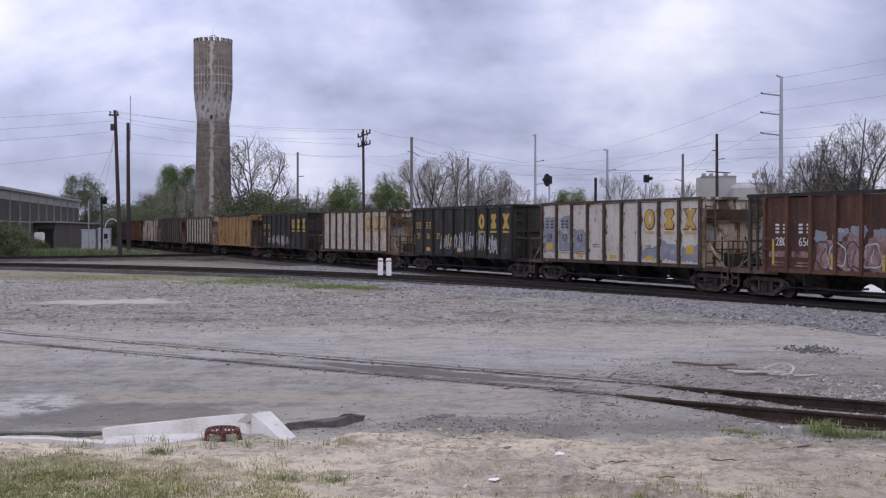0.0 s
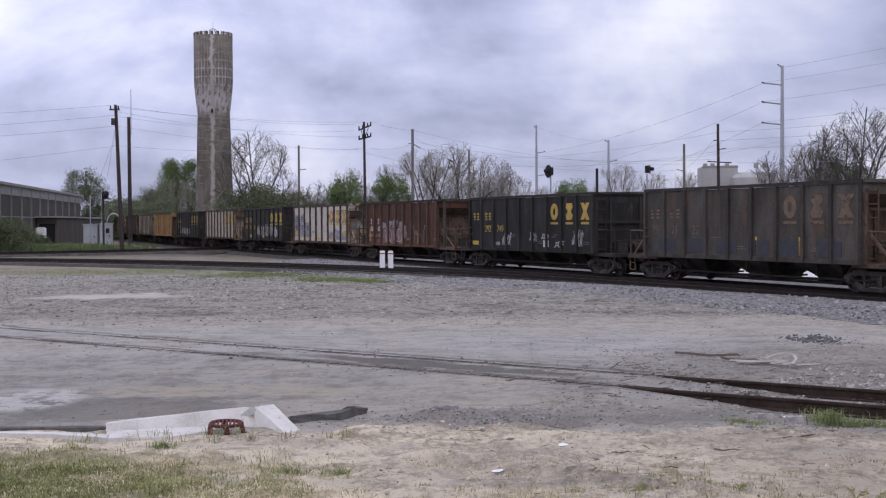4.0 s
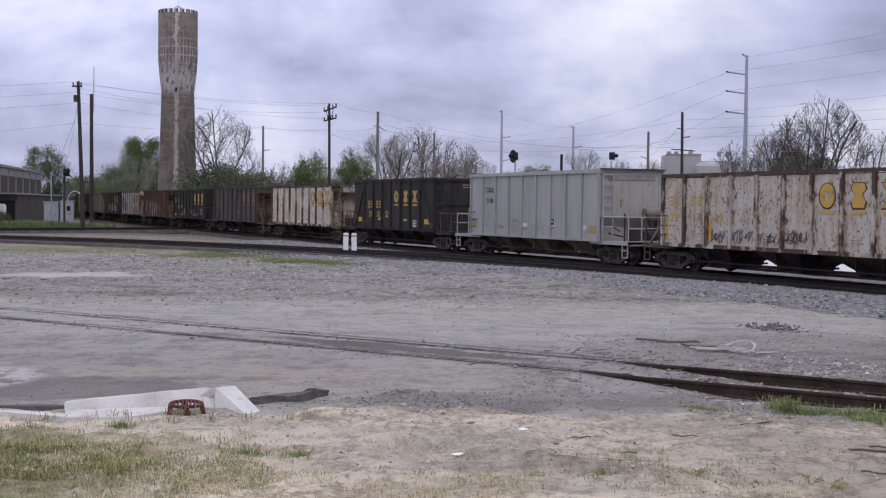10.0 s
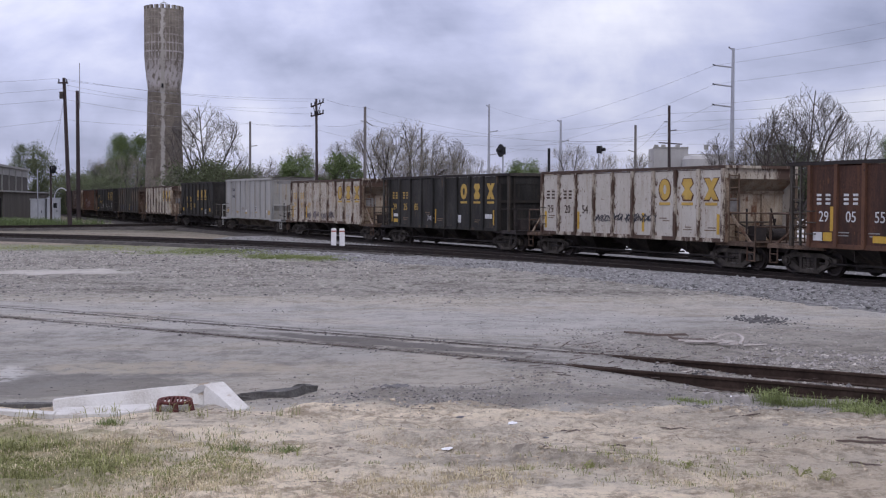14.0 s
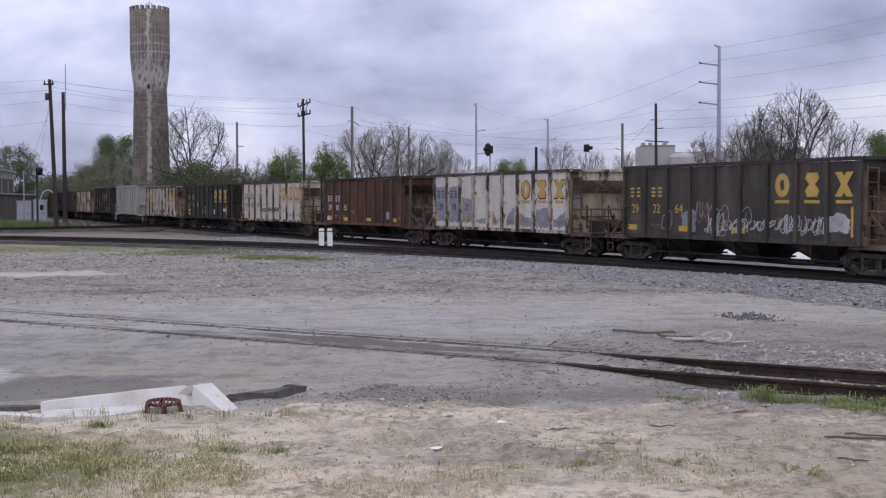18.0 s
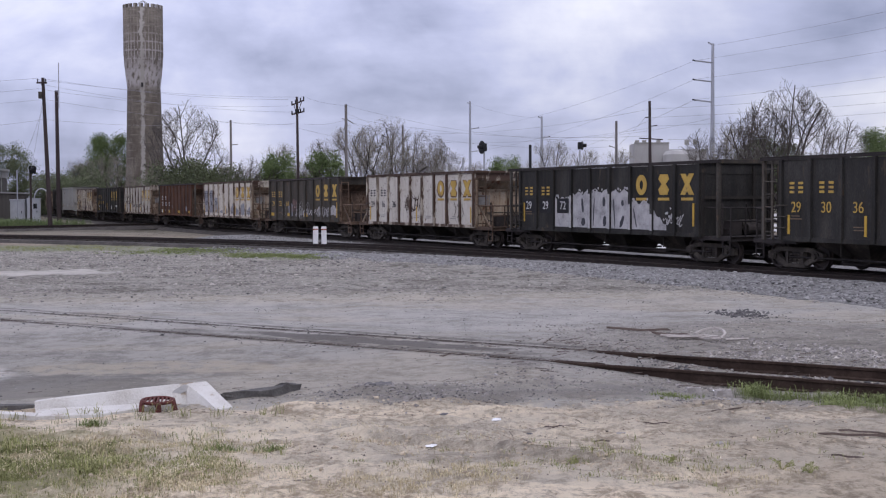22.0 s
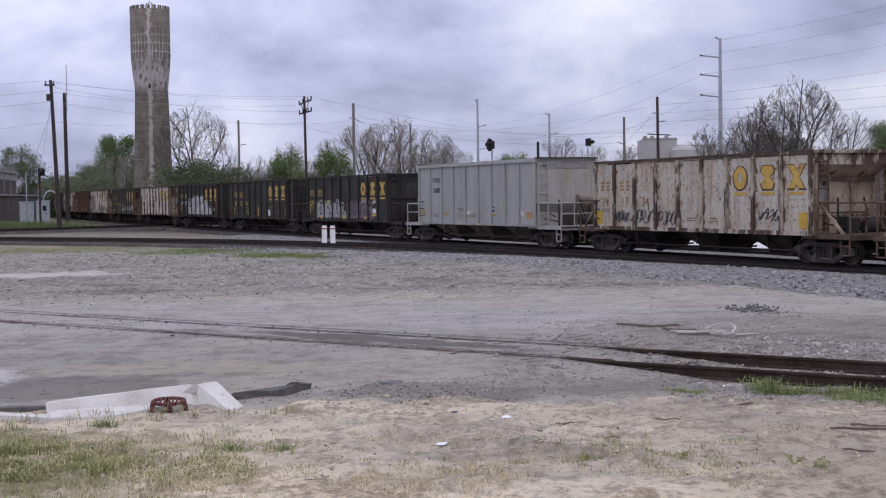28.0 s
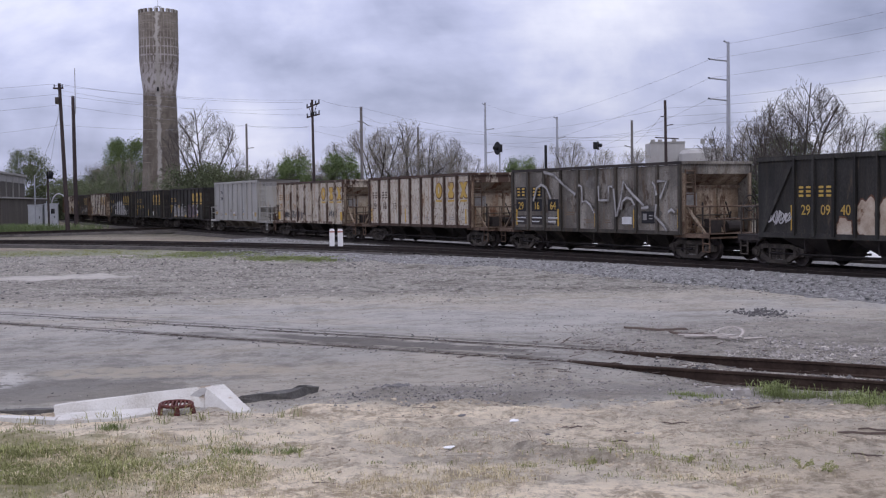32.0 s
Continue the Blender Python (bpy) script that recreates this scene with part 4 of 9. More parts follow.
# the old siding: flush in the paving, standing clear where the ground drops
dx, dy = 0.817, -0.577
siding = [(0.43 + dx * s, 21.05 + dy * s, math.atan2(-dy, -dx), 0.10 + 0.015 * min(1, max(0, (s - 3) / 3))) for s in np.arange(14, -30, -1.0)]
old = track("old_siding", siding, "rusted siding rails half buried in paving", ties=False)
for g in (-0.62, 0.62):
    vs, fs = sweep([p for p in siding if p[0] < 4.0], [(g - 0.02, -0.06), (g + 0.02, -0.06), (g + 0.02, -0.004), (g - 0.02, -0.004)])
    raw("guard_rail", vs, fs, M["siding_rail"], old)

bal = [(*on_track(s), 0.0) for s in np.arange(-24, 72, 1.0)]
prof = [(-8.0, -0.05), (-6.6, 0.10), (-3.0, 0.10), (-2.2, 0.07), (-1.7, 0.10), (-0.8, 0.055), (0, 0.06), (0.8, 0.055), (1.7, 0.09), (2.6, 0.07), (4.3, 0.03), (6.0, -0.08), (7.0, -0.2)]
bv, bf = [], []
for i, (x, y, th, z) in enumerate(bal):
    for j, (a, u) in enumerate(prof):
        w2 = a + (0.5 * noise.noise((i * 0.37, j * 0.2, 1)) if j in (0, 10) else 0)
        bv.append((x - math.sin(th) * w2, y + math.cos(th) * w2, u + (0.03 if j < 9 else 0.07) * noise.noise((i * 0.9, j * 1.3, 2)) + (0.05 * noise.noise((i * 0.31, j * 0.4, 7)) if j > 8 else 0)))
k = len(prof)
bf = [(i * k + j, i * k + j + 1, (i + 1) * k + j + 1, (i + 1) * k + j) for i in range(len(bal) - 1) for j in range(k - 1)]
ballast = raw("ballast", bv, bf, M["ballast"])
for p in ballast.data.polygons:
    p.use_smooth = True
tagged(ballast, "grey crushed stone ballast bed", "ballast", kind="structure")


def bed(path, half, name, label, z=0.07):
    vs, fs = sweep([(x, y, th, max(0, h - RAIL_Z) * 0.8) for x, y, th, h in path], [(-half - 0.6, -0.2), (half + 0.6, -0.2), (half, z), (0.3, z + 0.01), (-half, z)])
    tagged(raw(name, vs, fs, M["cinder"]), label, "track bed", kind="structure")


bed([(*on_track(s), RAIL_Z) for s in np.arange(72, 420, 3.0)], 1.7, "track_bed", "dark cinder bed of the far main track")
bed(branch, 2.3, "track_bed", "dark cinder bed of the branch track", 0.066)
bed(cross, 2.3, "track_bed", "dark cinder bed of the connecting track", 0.062)

# dark bed strip under the train, its colour holding the shade there too
bed([(*on_track(s), RAIL_Z) for s in np.arange(-24, 78, 2.0)], 1.8, "track_bed", "dark track bed with painted-in train shade between the main rails", 0.10)


def far_road():
    """The pale stone road along the far side of the main track."""
    vs, fs = [], []
    prof = [(-3.2, -0.25), (-3.7, 0.05), (-6.0, 0.08), (-9.5, 0.08), (-12.5, 0.05), (-13.0, -0.25)]
    stops = list(np.arange(-10, 200, 3.0))
    for i, u in enumerate(stops):
        x, y, th = on_track(float(u))
        for j, (a, z) in enumerate(prof):
            a += 0.3 * noise.noise((i * 0.5, j * 0.7, 61))
            vs.append((x - math.sin(th) * a, y + math.cos(th) * a, z + 0.02 * noise.noise((i * 0.8, j, 62))))
    k = len(prof)
    for i in range(len(stops) - 1):
        fs += [(i * k + j, i * k + j + 1, (i + 1) * k + j + 1, (i + 1) * k + j) for j in range(k - 1)]
    tagged(raw("stone_road", vs, fs, M["pale_road"]), "pale crushed stone road beyond the main track", "road", kind="structure")


far_road()


def ballast_shoulder(path):
    """Crushed stone heaped along the yard side of the branch."""
    vs, fs = [], []
    prof = [(1.2, 0.13), (2.4, 0.14), (3.4, 0.10), (4.6, 0.04), (6.0, -0.12)]
    for i, (x, y, th, z) in enumerate(path):
        fade = min(1.0, (len(path) - i) / 10)
        for j, (a, u) in enumerate(prof):
            a = 1.2 + (a - 1.2) * fade + (0.5 * noise.noise((i * 0.6, j * 0.5, 3)) if j > 2 else 0)
            vs.append((x - math.sin(th) * a, y + math.cos(th) * a, u + 0.05 * noise.noise((i * 0.9, j * 1.3, 4))))
    k = len(prof)
    for i in range(len(path) - 1):
        fs += [(i * k + j, i * k + j + 1, (i + 1) * k + j + 1, (i + 1) * k + j) for j in range(k - 1)]
    ob = raw("ballast_shoulder", vs, fs, M["ballast"])
    for p in ob.data.polygons:
        p.use_smooth = True
    return tagged(ob, "grey crushed stone beside the branch track", "ballast", kind="structure")


near_branch = []
for p, q in zip(branch[:26], branch[1:27]):
    near_branch += [tuple(p[i] * (1 - t) + q[i] * t for i in range(4)) for t in (0, 0.34, 0.67)]
ballast_shoulder(near_branch)


# ---- surroundings ----


def tower_material():
    m = bpy.data.materials.new("old_brick_with_flaking_whitewash")
    m.use_nodes = True
    n, l = m.node_tree.nodes, m.node_tree.links
    b = n["Principled BSDF"]
    b.inputs["Roughness"].default_value = 0.95
    b.inputs["Specular IOR Level"].default_value = 0.1
    co = n.new("ShaderNodeTexCoord")
    sep = n.new("ShaderNodeSeparateXYZ")
    l.new(co.outputs["Object"], sep.inputs[0])

    def mn(op, a, b2=None, c=None):
        t = n.new("ShaderNodeMath")
        t.operation = op
        for i, v in enumerate((a, b2, c)):
            if v is None:
                continue
            if isinstance(v, (int, float)):
                t.inputs[i].default_value = v
            else:
                l.new(v, t.inputs[i])
        return t.outputs[0]

    def sm(v, a, b2):
        t = n.new("ShaderNodeMapRange")
        t.interpolation_type = "SMOOTHSTEP"
        t.inputs["From Min"].default_value, t.inputs["From Max"].default_value = a, b2
        l.new(v, t.inputs[0])
        return t.outputs[0]

    def mix(f, a, b2):
        t = n.new("ShaderNodeMix")
        t.data_type = "RGBA"
        for key, v in (("Factor", f), ("A", a), ("B", b2)):
            if isinstance(v, tuple):
                t.inputs[key].default_value = (*v, 1)
            elif isinstance(v, (int, float)):
                t.inputs[key].default_value = v
            else:
                l.new(v, t.inputs[key])
        return t.outputs["Result"]

    def nz(scale, stretch, detail=6.0):
        mp = n.new("ShaderNodeMapping")
        mp.inputs["Scale"].default_value = stretch
        l.new(co.outputs["Object"], mp.inputs[0])
        t = n.new("ShaderNodeTexNoise")
        t.inputs["Scale"].default_value, t.inputs["Detail"].default_value, t.inputs["Roughness"].default_value = scale, detail, 0.65
        l.new(mp.outputs[0], t.inputs["Vector"])
        return t.outputs["Fac"]

    X, Y, Z = sep.outputs
    ang = mn("ARCTAN2", Y, X)
    base = mix(sm(nz(0.5, (1, 1, 0.6)), 0.35, 0.65), (0.118, 0.100, 0.083), (0.178, 0.155, 0.131))
    base = mix(mn("MULTIPLY", sm(nz(2.0, (0.4, 0.4, 5)), 0.5, 0.62), 0.6), base, (0.092, 0.078, 0.066))
    # courses of lift joints every metre and a half
    lift = mn("ABSOLUTE", mn("SUBTRACT", mn("FRACT", mn("MULTIPLY", Z, 0.66), 0), 0.5))
    base = mix(mn("MULTIPLY", mn("MULTIPLY", sm(lift, 0.40, 0.48), sm(nz(0.7, (1, 1, 1)), 0.42, 0.60)), 0.55), base, (0.27, 0.245, 0.215))
    base = mix(mn("MULTIPLY", sm(nz(1.3, (1.6, 1.6, 0.25)), 0.52, 0.66), 0.4), base, (0.24, 0.215, 0.19))
    # whitewash grid left on the flared head
    gridz = mn("ABSOLUTE", mn("SUBTRACT", mn("FRACT", mn("MULTIPLY", Z, 0.60), 0), 0.5))
    grida = mn("ABSOLUTE", mn("SUBTRACT", mn("FRACT", mn("MULTIPLY", ang, 5.4), 0), 0.5))
    lines = mn("MAXIMUM", mn("MULTIPLY", sm(gridz, 0.37, 0.46), 0.8), sm(grida, 0.33, 0.44))
    zone = mn("MULTIPLY", sm(Z, 23.2, 26.0), mn("SUBTRACT", 1.0, mn("MULTIPLY", sm(Z, 31.0, 37.0), 0.85)))
    low = mn("MULTIPLY", sm(Z, 23.5, 25.5), mn("SUBTRACT", 1.0, sm(Z, 27.0, 32.0)))
    wash = mn("MULTIPLY", mn("MAXIMUM", mn("MULTIPLY", lines, zone), mn("MULTIPLY", low, 1.0)), sm(nz(1.5, (1.2, 1.2, 0.5), 8.0), 0.37, 0.53))
    c = mix(mn("MULTIPLY", wash, 0.95), base, (0.42, 0.39, 0.385))
    # pale render down the chase that faces the yard
    wid = mn("MULTIPLY_ADD", nz(1.4, (1, 1, 0.7)), 2.0, -0.74)
    d = mn("ABSOLUTE", mn("SUBTRACT", X, 0.35))
    strip = mn("MULTIPLY", mn("SUBTRACT", 1.0, sm(mn("SUBTRACT", d, wid), -0.05, 0.25)), mn("LESS_THAN", Y, 0))
    c = mix(mn("MULTIPLY", strip, 0.9), c, (0.345, 0.325, 0.30))
    l.new(c, b.inputs["Base Color"])
    bp = n.new("ShaderNodeBump")
    bp.inputs["Strength"].default_value, bp.inputs["Distance"].default_value = 0.5, 0.08
    l.new(nz(3.0, (1, 1, 3)), bp.inputs["Height"])
    l.new(bp.outputs[0], b.inputs["Normal"])
    return m


M["brick_tower"] = tower_material()
tower = thing("water_tower", (-46.2, 250, 0), 0, "tall round brick water tower with flared head and flaking whitewash", "water tower")
bm = bmesh.new()
lathe(bm, [(4.25, -0.3), (3.95, 3.0), (3.55, 12.0), (3.25, 23.0), (3.2, 24.5), (3.45, 26.5), (3.72, 29.0), (3.85, 31.0), (3.85, 40.0), (3.5, 40.0), (3.5, 38.5)], 48)
part("shaft", bm, M["brick_tower"], tower, smooth=True)
mer = bmesh.new()
box(mer, (0, 0, 0), (0.38, 0.72, 0.75))
mer_me = mesh_of("merlon", mer, M["brick_tower"])
for i in range(20):
    a = math.tau * (i + 0.3) / 20
    o = part("merlon", mer_me, None, tower)
    o.matrix_basis = pose(3.66 * math.cos(a), 3.66 * math.sin(a), 40.3, 0, 0, math.degrees(a))
bm = bmesh.new()
for i in range(6):
    a = math.tau * i / 6
    pts = [(1.25 * math.cos(a) * math.cos(u), 1.25 * math.sin(a) * math.cos(u), 39.9 + 1.75 * math.sin(u)) for u in (0, 0.5, 1.0, 1.5)]
    for p, q in zip(pts, pts[1:]):
        rod(bm, p, q, 0.06, n=5)
rod(bm, (0, 0, 41.6), (0, 0, 42.7), 0.04, n=5)
part("lantern_frame", bm, M["steel_pole"], tower, "open steel dome frame on the roof")
bm = bmesh.new()
box(bm, (0.3, -3.42, 24.9), (0.35, 0.25, 0.8))
part("slot", bm, M["signal"], tower, "small dark window slot")

# warehouse: long facade that runs away from the yard
wa, wb = Vector((-40.6, 100)), Vector((-54.1, 185))
along = (wb - wa).normalized()
rzw = math.degrees(math.atan2(along.y, along.x))
length = (wb - wa).length
shed = thing("warehouse", (wa.x, wa.y, 0), rzw, "long low grey metal-clad warehouse with tall window bays", "warehouse")


def shed_box(name, c, s, mat, label=""):
    b3 = bmesh.new()
    box(b3, c, s)
    return part(name, b3, mat, shed, label)


shed_box("wall", (length / 2, 12.0, 3.3), (length, 23.8, 6.7), M["metal_wall"])
shed_box("roof", (length / 2, 12.0, 6.78), (length + 0.6, 24.6, 0.28), M["metal_trim"], "pale grey roof edge")
pm = bmesh.new()
box(pm, (0, 0, 0), (0.15, 0.2, 6.4))
pil = mesh_of("pilaster", pm, M["metal_trim"])
gm = bmesh.new()
box(gm, (0, 0, 0), (5.6, 0.08, 2.15))
glass = material("dusty_dark_glazing", (0.085, 0.078, 0.070), (0.06, 0.055, 0.05), (0.11, 0.102, 0.092), 0.8, scale=0.8, bump=0.02, spec=0.1)
win = mesh_of("window_bay", gm, glass)
k = 0
while k * 6.1 < length - 2:
    o = part("pilaster", pil, None, shed)
    o.matrix_basis = pose(k * 6.1 + 0.2, 0.02, 3.3)
    o = part("window_bay", win, None, shed)
    o.matrix_basis = pose(k * 6.1 + 3.25, 0.08, 4.6)
    k += 1
shed_box("fascia", (length / 2, 0.03, 6.15), (length, 0.10, 0.95), M["metal_trim"], "pale fascia below the roof edge")
shed_box("band", (length * 0.27, 0.05, 3.42), (length * 0.54, 0.14, 0.12), M["metal_trim"])
# a black panel paints in the shade inside the open doorway
shed_box("dock_door", (length * 0.54 - 0.04, -1.2, 1.35), (0.12, 1.8, 2.6), M["signal"], "open loading door, its unlit inside a black panel")
shed_box("low_wing", (length * 0.80, -1.15, 1.62), (length * 0.52, 2.3, 3.5), M["metal_wall"], "low wing along the loading side")
shed_box("wing_roof", (length * 0.80, -1.2, 3.47), (length * 0.54, 2.7, 0.18), M["metal_trim"], "pale flat roof of the low wing")
shed_box("annex", (length + 6, 9.0, 2.0), (12, 14, 4.0), M["metal_wall"], "lower annex")


def pole(name, x, y, h, r0, r1, mat, label, lean=(0, 0), z0=-0.3, category="utility pole"):
    ob = thing(name, (x, y, 0), 0, label, category, "poles along the yard")
    b3 = bmesh.new()
    rod(b3, (0, 0, z0), (lean[0], lean[1], h), r0, r1, 10)
    part("shaft", b3, M[mat], ob)
    return ob


def add(ob, name, mat, rods=(), boxes=(), label="", n=6):
    b3 = bmesh.new()
    for p, q, r in rods:
        rod(b3, p, q, r, n=n)
    for c, s in boxes:
        box(b3, c, s)
    return part(name, b3, M[mat], ob, label)


pl1 = pole("utility_pole", -29.2, 112.5, 13.35, 0.21, 0.14, "wood_pole", "dark wooden utility pole leaning slightly with transformer", (-0.45, 0))
add(pl1, "crossarm", "wood_pole", boxes=[((-0.5, -0.2, 12.9), (0.9, 0.12, 0.14))])
add(pl1, "insulator", "signal", rods=[((-0.85, -0.2, 12.95), (-0.85, -0.2, 13.25), 0.06)])
add(pl1, "insulator", "signal", rods=[((-0.15, -0.2, 12.95), (-0.15, -0.2, 13.25), 0.06)])
add(pl1, "transformer", "frame_steel", rods=[((-0.62, -0.3, 11.5), (-0.62, -0.3, 12.1), 0.17)], label="small dark transformer can", n=12)
pl2 = pole("utility_pole", -31.6, 125, 13.3, 0.22, 0.16, "wood_pole", "plain dark wooden pole with thin antenna mast", (-0.05, 0))
add(pl2, "antenna", "grey_pole", rods=[((0.22, -0.2, 11.5), (0.25, -0.2, 16.0), 0.035)])

pa = pole("utility_pole", -8.9, 140, 13.9, 0.18, 0.13, "wood_pole", "dark wooden utility pole with two crossarms and insulators", (-0.1, 0))
for z, tilt in ((13.25, 0.28), (12.1, 0.18)):
    add(pa, "crossarm", "wood_pole", rods=[((-0.72, 0.0, z - tilt), (0.72, 0.0, z + tilt), 0.09)])
    for u in (-0.66, -0.25, 0.3, 0.66):
        add(pa, "insulator", "signal", rods=[((u, 0, z + u * tilt * 1.4), (u, 0, z + u * tilt * 1.4 + 0.42), 0.075)])
add(pa, "brace", "wood_pole", rods=[((-0.45, 0, 13.1), (-0.2, 0, 12.15), 0.04)])
add(pa, "brace", "wood_pole", rods=[((0.4, 0, 13.3), (0.05, 0, 12.2), 0.04)])
add(pa, "switch_gear", "signal", boxes=[((-0.05, -0.2, 12.35), (0.42, 0.3, 0.3))])

pb = pole("utility_pole", -3.8, 150, 13.8, 0.21, 0.16, "grey_pole", "tall grey wooden pole with brackets")
add(pb, "bracket", "grey_pole", rods=[((0, 0, 12.1), (0.9, 0, 11.5), 0.05)])
add(pb, "bracket", "grey_pole", rods=[((0, 0, 12.0), (-0.5, 0, 12.1), 0.05)])
p5 = pole("utility_pole", -18.7, 160, 12.55, 0.17, 0.13, "grey_pole", "thin grey wooden pole")
add(p5, "bracket", "grey_pole", rods=[((0, 0, 9.4), (0.9, 0, 9.5), 0.05)])
pole("utility_pole", 3.8, 190, 13.6, 0.2, 0.15, "grey_pole", "thin grey wooden pole among bare trees")


def steel_mast(x, y, h, arms, label):
    ob = pole("transmission_pole", x, y, h, 0.33, 0.16, "steel_pole", label, category="transmission pole")
    for z, u in arms:
        add(ob, "arm", "steel_pole", rods=[((0, 0, z), (u, 0, z + 0.25), 0.09)])
        add(ob, "insulator", "signal", rods=[((u * 0.95, 0, z + 0.2), (u * 1.1, 0, z + 0.32), 0.08)])
    return ob


steel_mast(38.0, 140, 19.9, [(15.6, -2.1), (17.7, 0.9), (13.4, -2.1), (11.2, -2.1), (19.6, -0.5)][0:1] + [(17.75, -2.1), (13.3, -2.1), (19.75, -0.45)], "tall pale steel transmission pole with three side arms")
steel_mast(16.6, 224, 19.9, [(14.9, 1.4), (10.8, 1.6), (6.5, 1.5), (19.4, -0.4)], "pale steel transmission pole with side arms")
steel_mast(26.4, 200, 15.6, [(12.1, 1.2), (15.3, -0.5)], "slender pale steel pole")
pr1 = pole("utility_pole", 28.9, 150, 11.8, 0.2, 0.15, "grey_pole", "grey wooden pole with bracket")
add(pr1, "bracket", "grey_pole", rods=[((0, 0, 8.5), (-0.9, 0, 8.8), 0.05)])
pr2 = pole("utility_pole", 28.7, 130, 12.65, 0.19, 0.14, "wood_pole", "brown wooden pole with low crossarms", (-0.12, 0))
add(pr2, "crossarm", "wood_pole", rods=[((-1.2, 0, 8.75), (1.3, 0, 8.6), 0.06)])
add(pr2, "crossarm", "wood_pole", rods=[((-0.3, 0, 5.7), (1.6, 0, 5.75), 0.07)])
add(pr2, "bracket", "wood_pole", rods=[((0, 0, 10.9), (-0.6, 0, 10.95), 0.05)])
add(pr2, "bracket", "wood_pole", rods=[((0, 0, 10.0), (0.7, 0, 10.1), 0.05)])


def wire_set(name, spans, label):
    ob = thing(name, label=label, category="overhead wires", kind="stuff")
    for a, b3, sag in spans:
        a, b3 = Vector(a), Vector(b3)
        cu = []
        n = 14
        for i in range(n + 1):
            t = i / n
            p = a.lerp(b3, t)
            p.z -= sag * 4 * t * (1 - t)
            cu.append(p)
        b4 = bmesh.new()
        for p, q in zip(cu, cu[1:]):
            rod(b4, p, q, 0.014, n=4, caps=False)
        part("wire", b4, M["wire"], ob)
    return ob


wire_set("power_wires", [
    ((-29.6, 112.5, 12.0), (-35.0, 127.5, 5.4), 0.4), ((-29.6, 112.5, 11.0), (-36.9, 129.5, 5.4), 0.4),
    ((-29.8, 112.5, 13.3), (-10.0, 140, 13.6), 0.5), ((-30.2, 112.5, 13.2), (-8.0, 140, 13.9), 0.5), ((-29.6, 112.5, 12.3), (-10.0, 140, 12.9), 0.6),
    ((-30.0, 112.5, 9.7), (-18.7, 160, 12.3), 0.5), ((-18.7, 160, 12.3), (-9.0, 140, 11.0), 0.3), ((-29.9, 112.5, 11.5), (-9.6, 140, 10.8), 0.5),
    ((-30.2, 112.5, 13.3), (-75.0, 95, 11.0), 0.8), ((-29.8, 112.5, 12.4), (-75, 95, 9.6), 0.8), ((-30.0, 112.5, 11.4), (-75, 95, 8.6), 0.8), ((-29.9, 112.5, 9.6), (-75, 95, 4.6), 0.6),
    ((-7.9, 140, 13.8), (-3.8, 150, 13.7), 0.2), ((-8.2, 140, 10.9), (-3.8, 150, 12.0), 0.3), ((-8.8, 140, 10.4), (3.8, 190, 11.0), 0.5),
    ((3.8, 190, 12.5), (28.6, 130, 11.8), 1.0), ((28.6, 130, 11.8), (70, 92, 14.5), 0.8), ((3.8, 190, 11.5), (28.6, 130, 9.8), 1.0), ((-3.8, 150, 12.8), (3.8, 190, 12.6), 0.3), ((-29.9, 112.5, 12.8), (-9.2, 140, 12.2), 0.6), ((-3.8, 150, 13.7), (28.9, 150, 9.4), 1.2), ((-3.4, 150, 12.2), (28.6, 130, 9.0), 1.0), ((-3.0, 150, 11.6), (28.9, 150, 8.7), 1.2), ((-3.8, 150, 12.0), (16.6, 224, 9.0), 1.0)], "thin sagging wires between the wooden poles")
wire_set("transmission_wires", [
    ((18.0, 224, 15.0), (36.0, 140, 18.0), 1.0), ((18.1, 224, 11.0), (36.0, 140, 15.9), 1.2), ((18.0, 224, 6.9), (36.0, 140, 13.6), 1.4), ((27.5, 200, 12.3), (38.0, 140, 11.5), 0.8),
    ((36.0, 140, 18.0), (66.0, 64, 20.6), 1.0), ((36.0, 140, 15.9), (66.0, 64, 18.5), 1.0), ((36.0, 140, 13.6), (66.0, 64, 16.0), 1.0), ((38.0, 140, 19.7), (66.0, 64, 22.5), 1.0),
    ((28.4, 130, 10.9), (66, 90, 12.5), 0.6), ((28.7, 130, 10.0), (66, 90, 11.6), 0.6), ((28.9, 150, 8.7), (28.1, 130, 10.9), 0.2), ((16.9, 224, 19.5), (26.2, 200, 15.4), 0.6),
    ((30.5, 130, 8.6), (66, 90, 9.0), 0.6)], "transmission lines strung from the steel poles")

# signals beyond the train


def signal_mast(x, y, h, face, label, r=0.42, tall=0.5):
    ob = thing("railway_signal", (x, y, 0), face, label, "railway signal", "signals by the line")
    add(ob, "mast", "steel_pole", rods=[((0, 0.1, -0.2), (0, 0.1, h - 0.3), 0.06)], n=8)
    b3 = bmesh.new()
    prism(b3, [(r * math.cos(a), h + tall * math.sin(a)) for a in [math.tau * i / 16 for i in range(16)]], lambda u, v, d: (u, -0.1 + d, v), 0.05)
    part("target", b3, M["signal"], ob, "black target plate")
    add(ob, "head", "signal", boxes=[((0, 0.1, h), (0.26, 0.26, 0.5))])
    add(ob, "hood", "signal", rods=[((0, -0.1, h + 0.02), (0, -0.36, h + 0.02), 0.12)], n=10)
    add(ob, "foot", "concrete", boxes=[((0, 0.1, 0.05), (0.5, 0.5, 0.3))])
    return ob


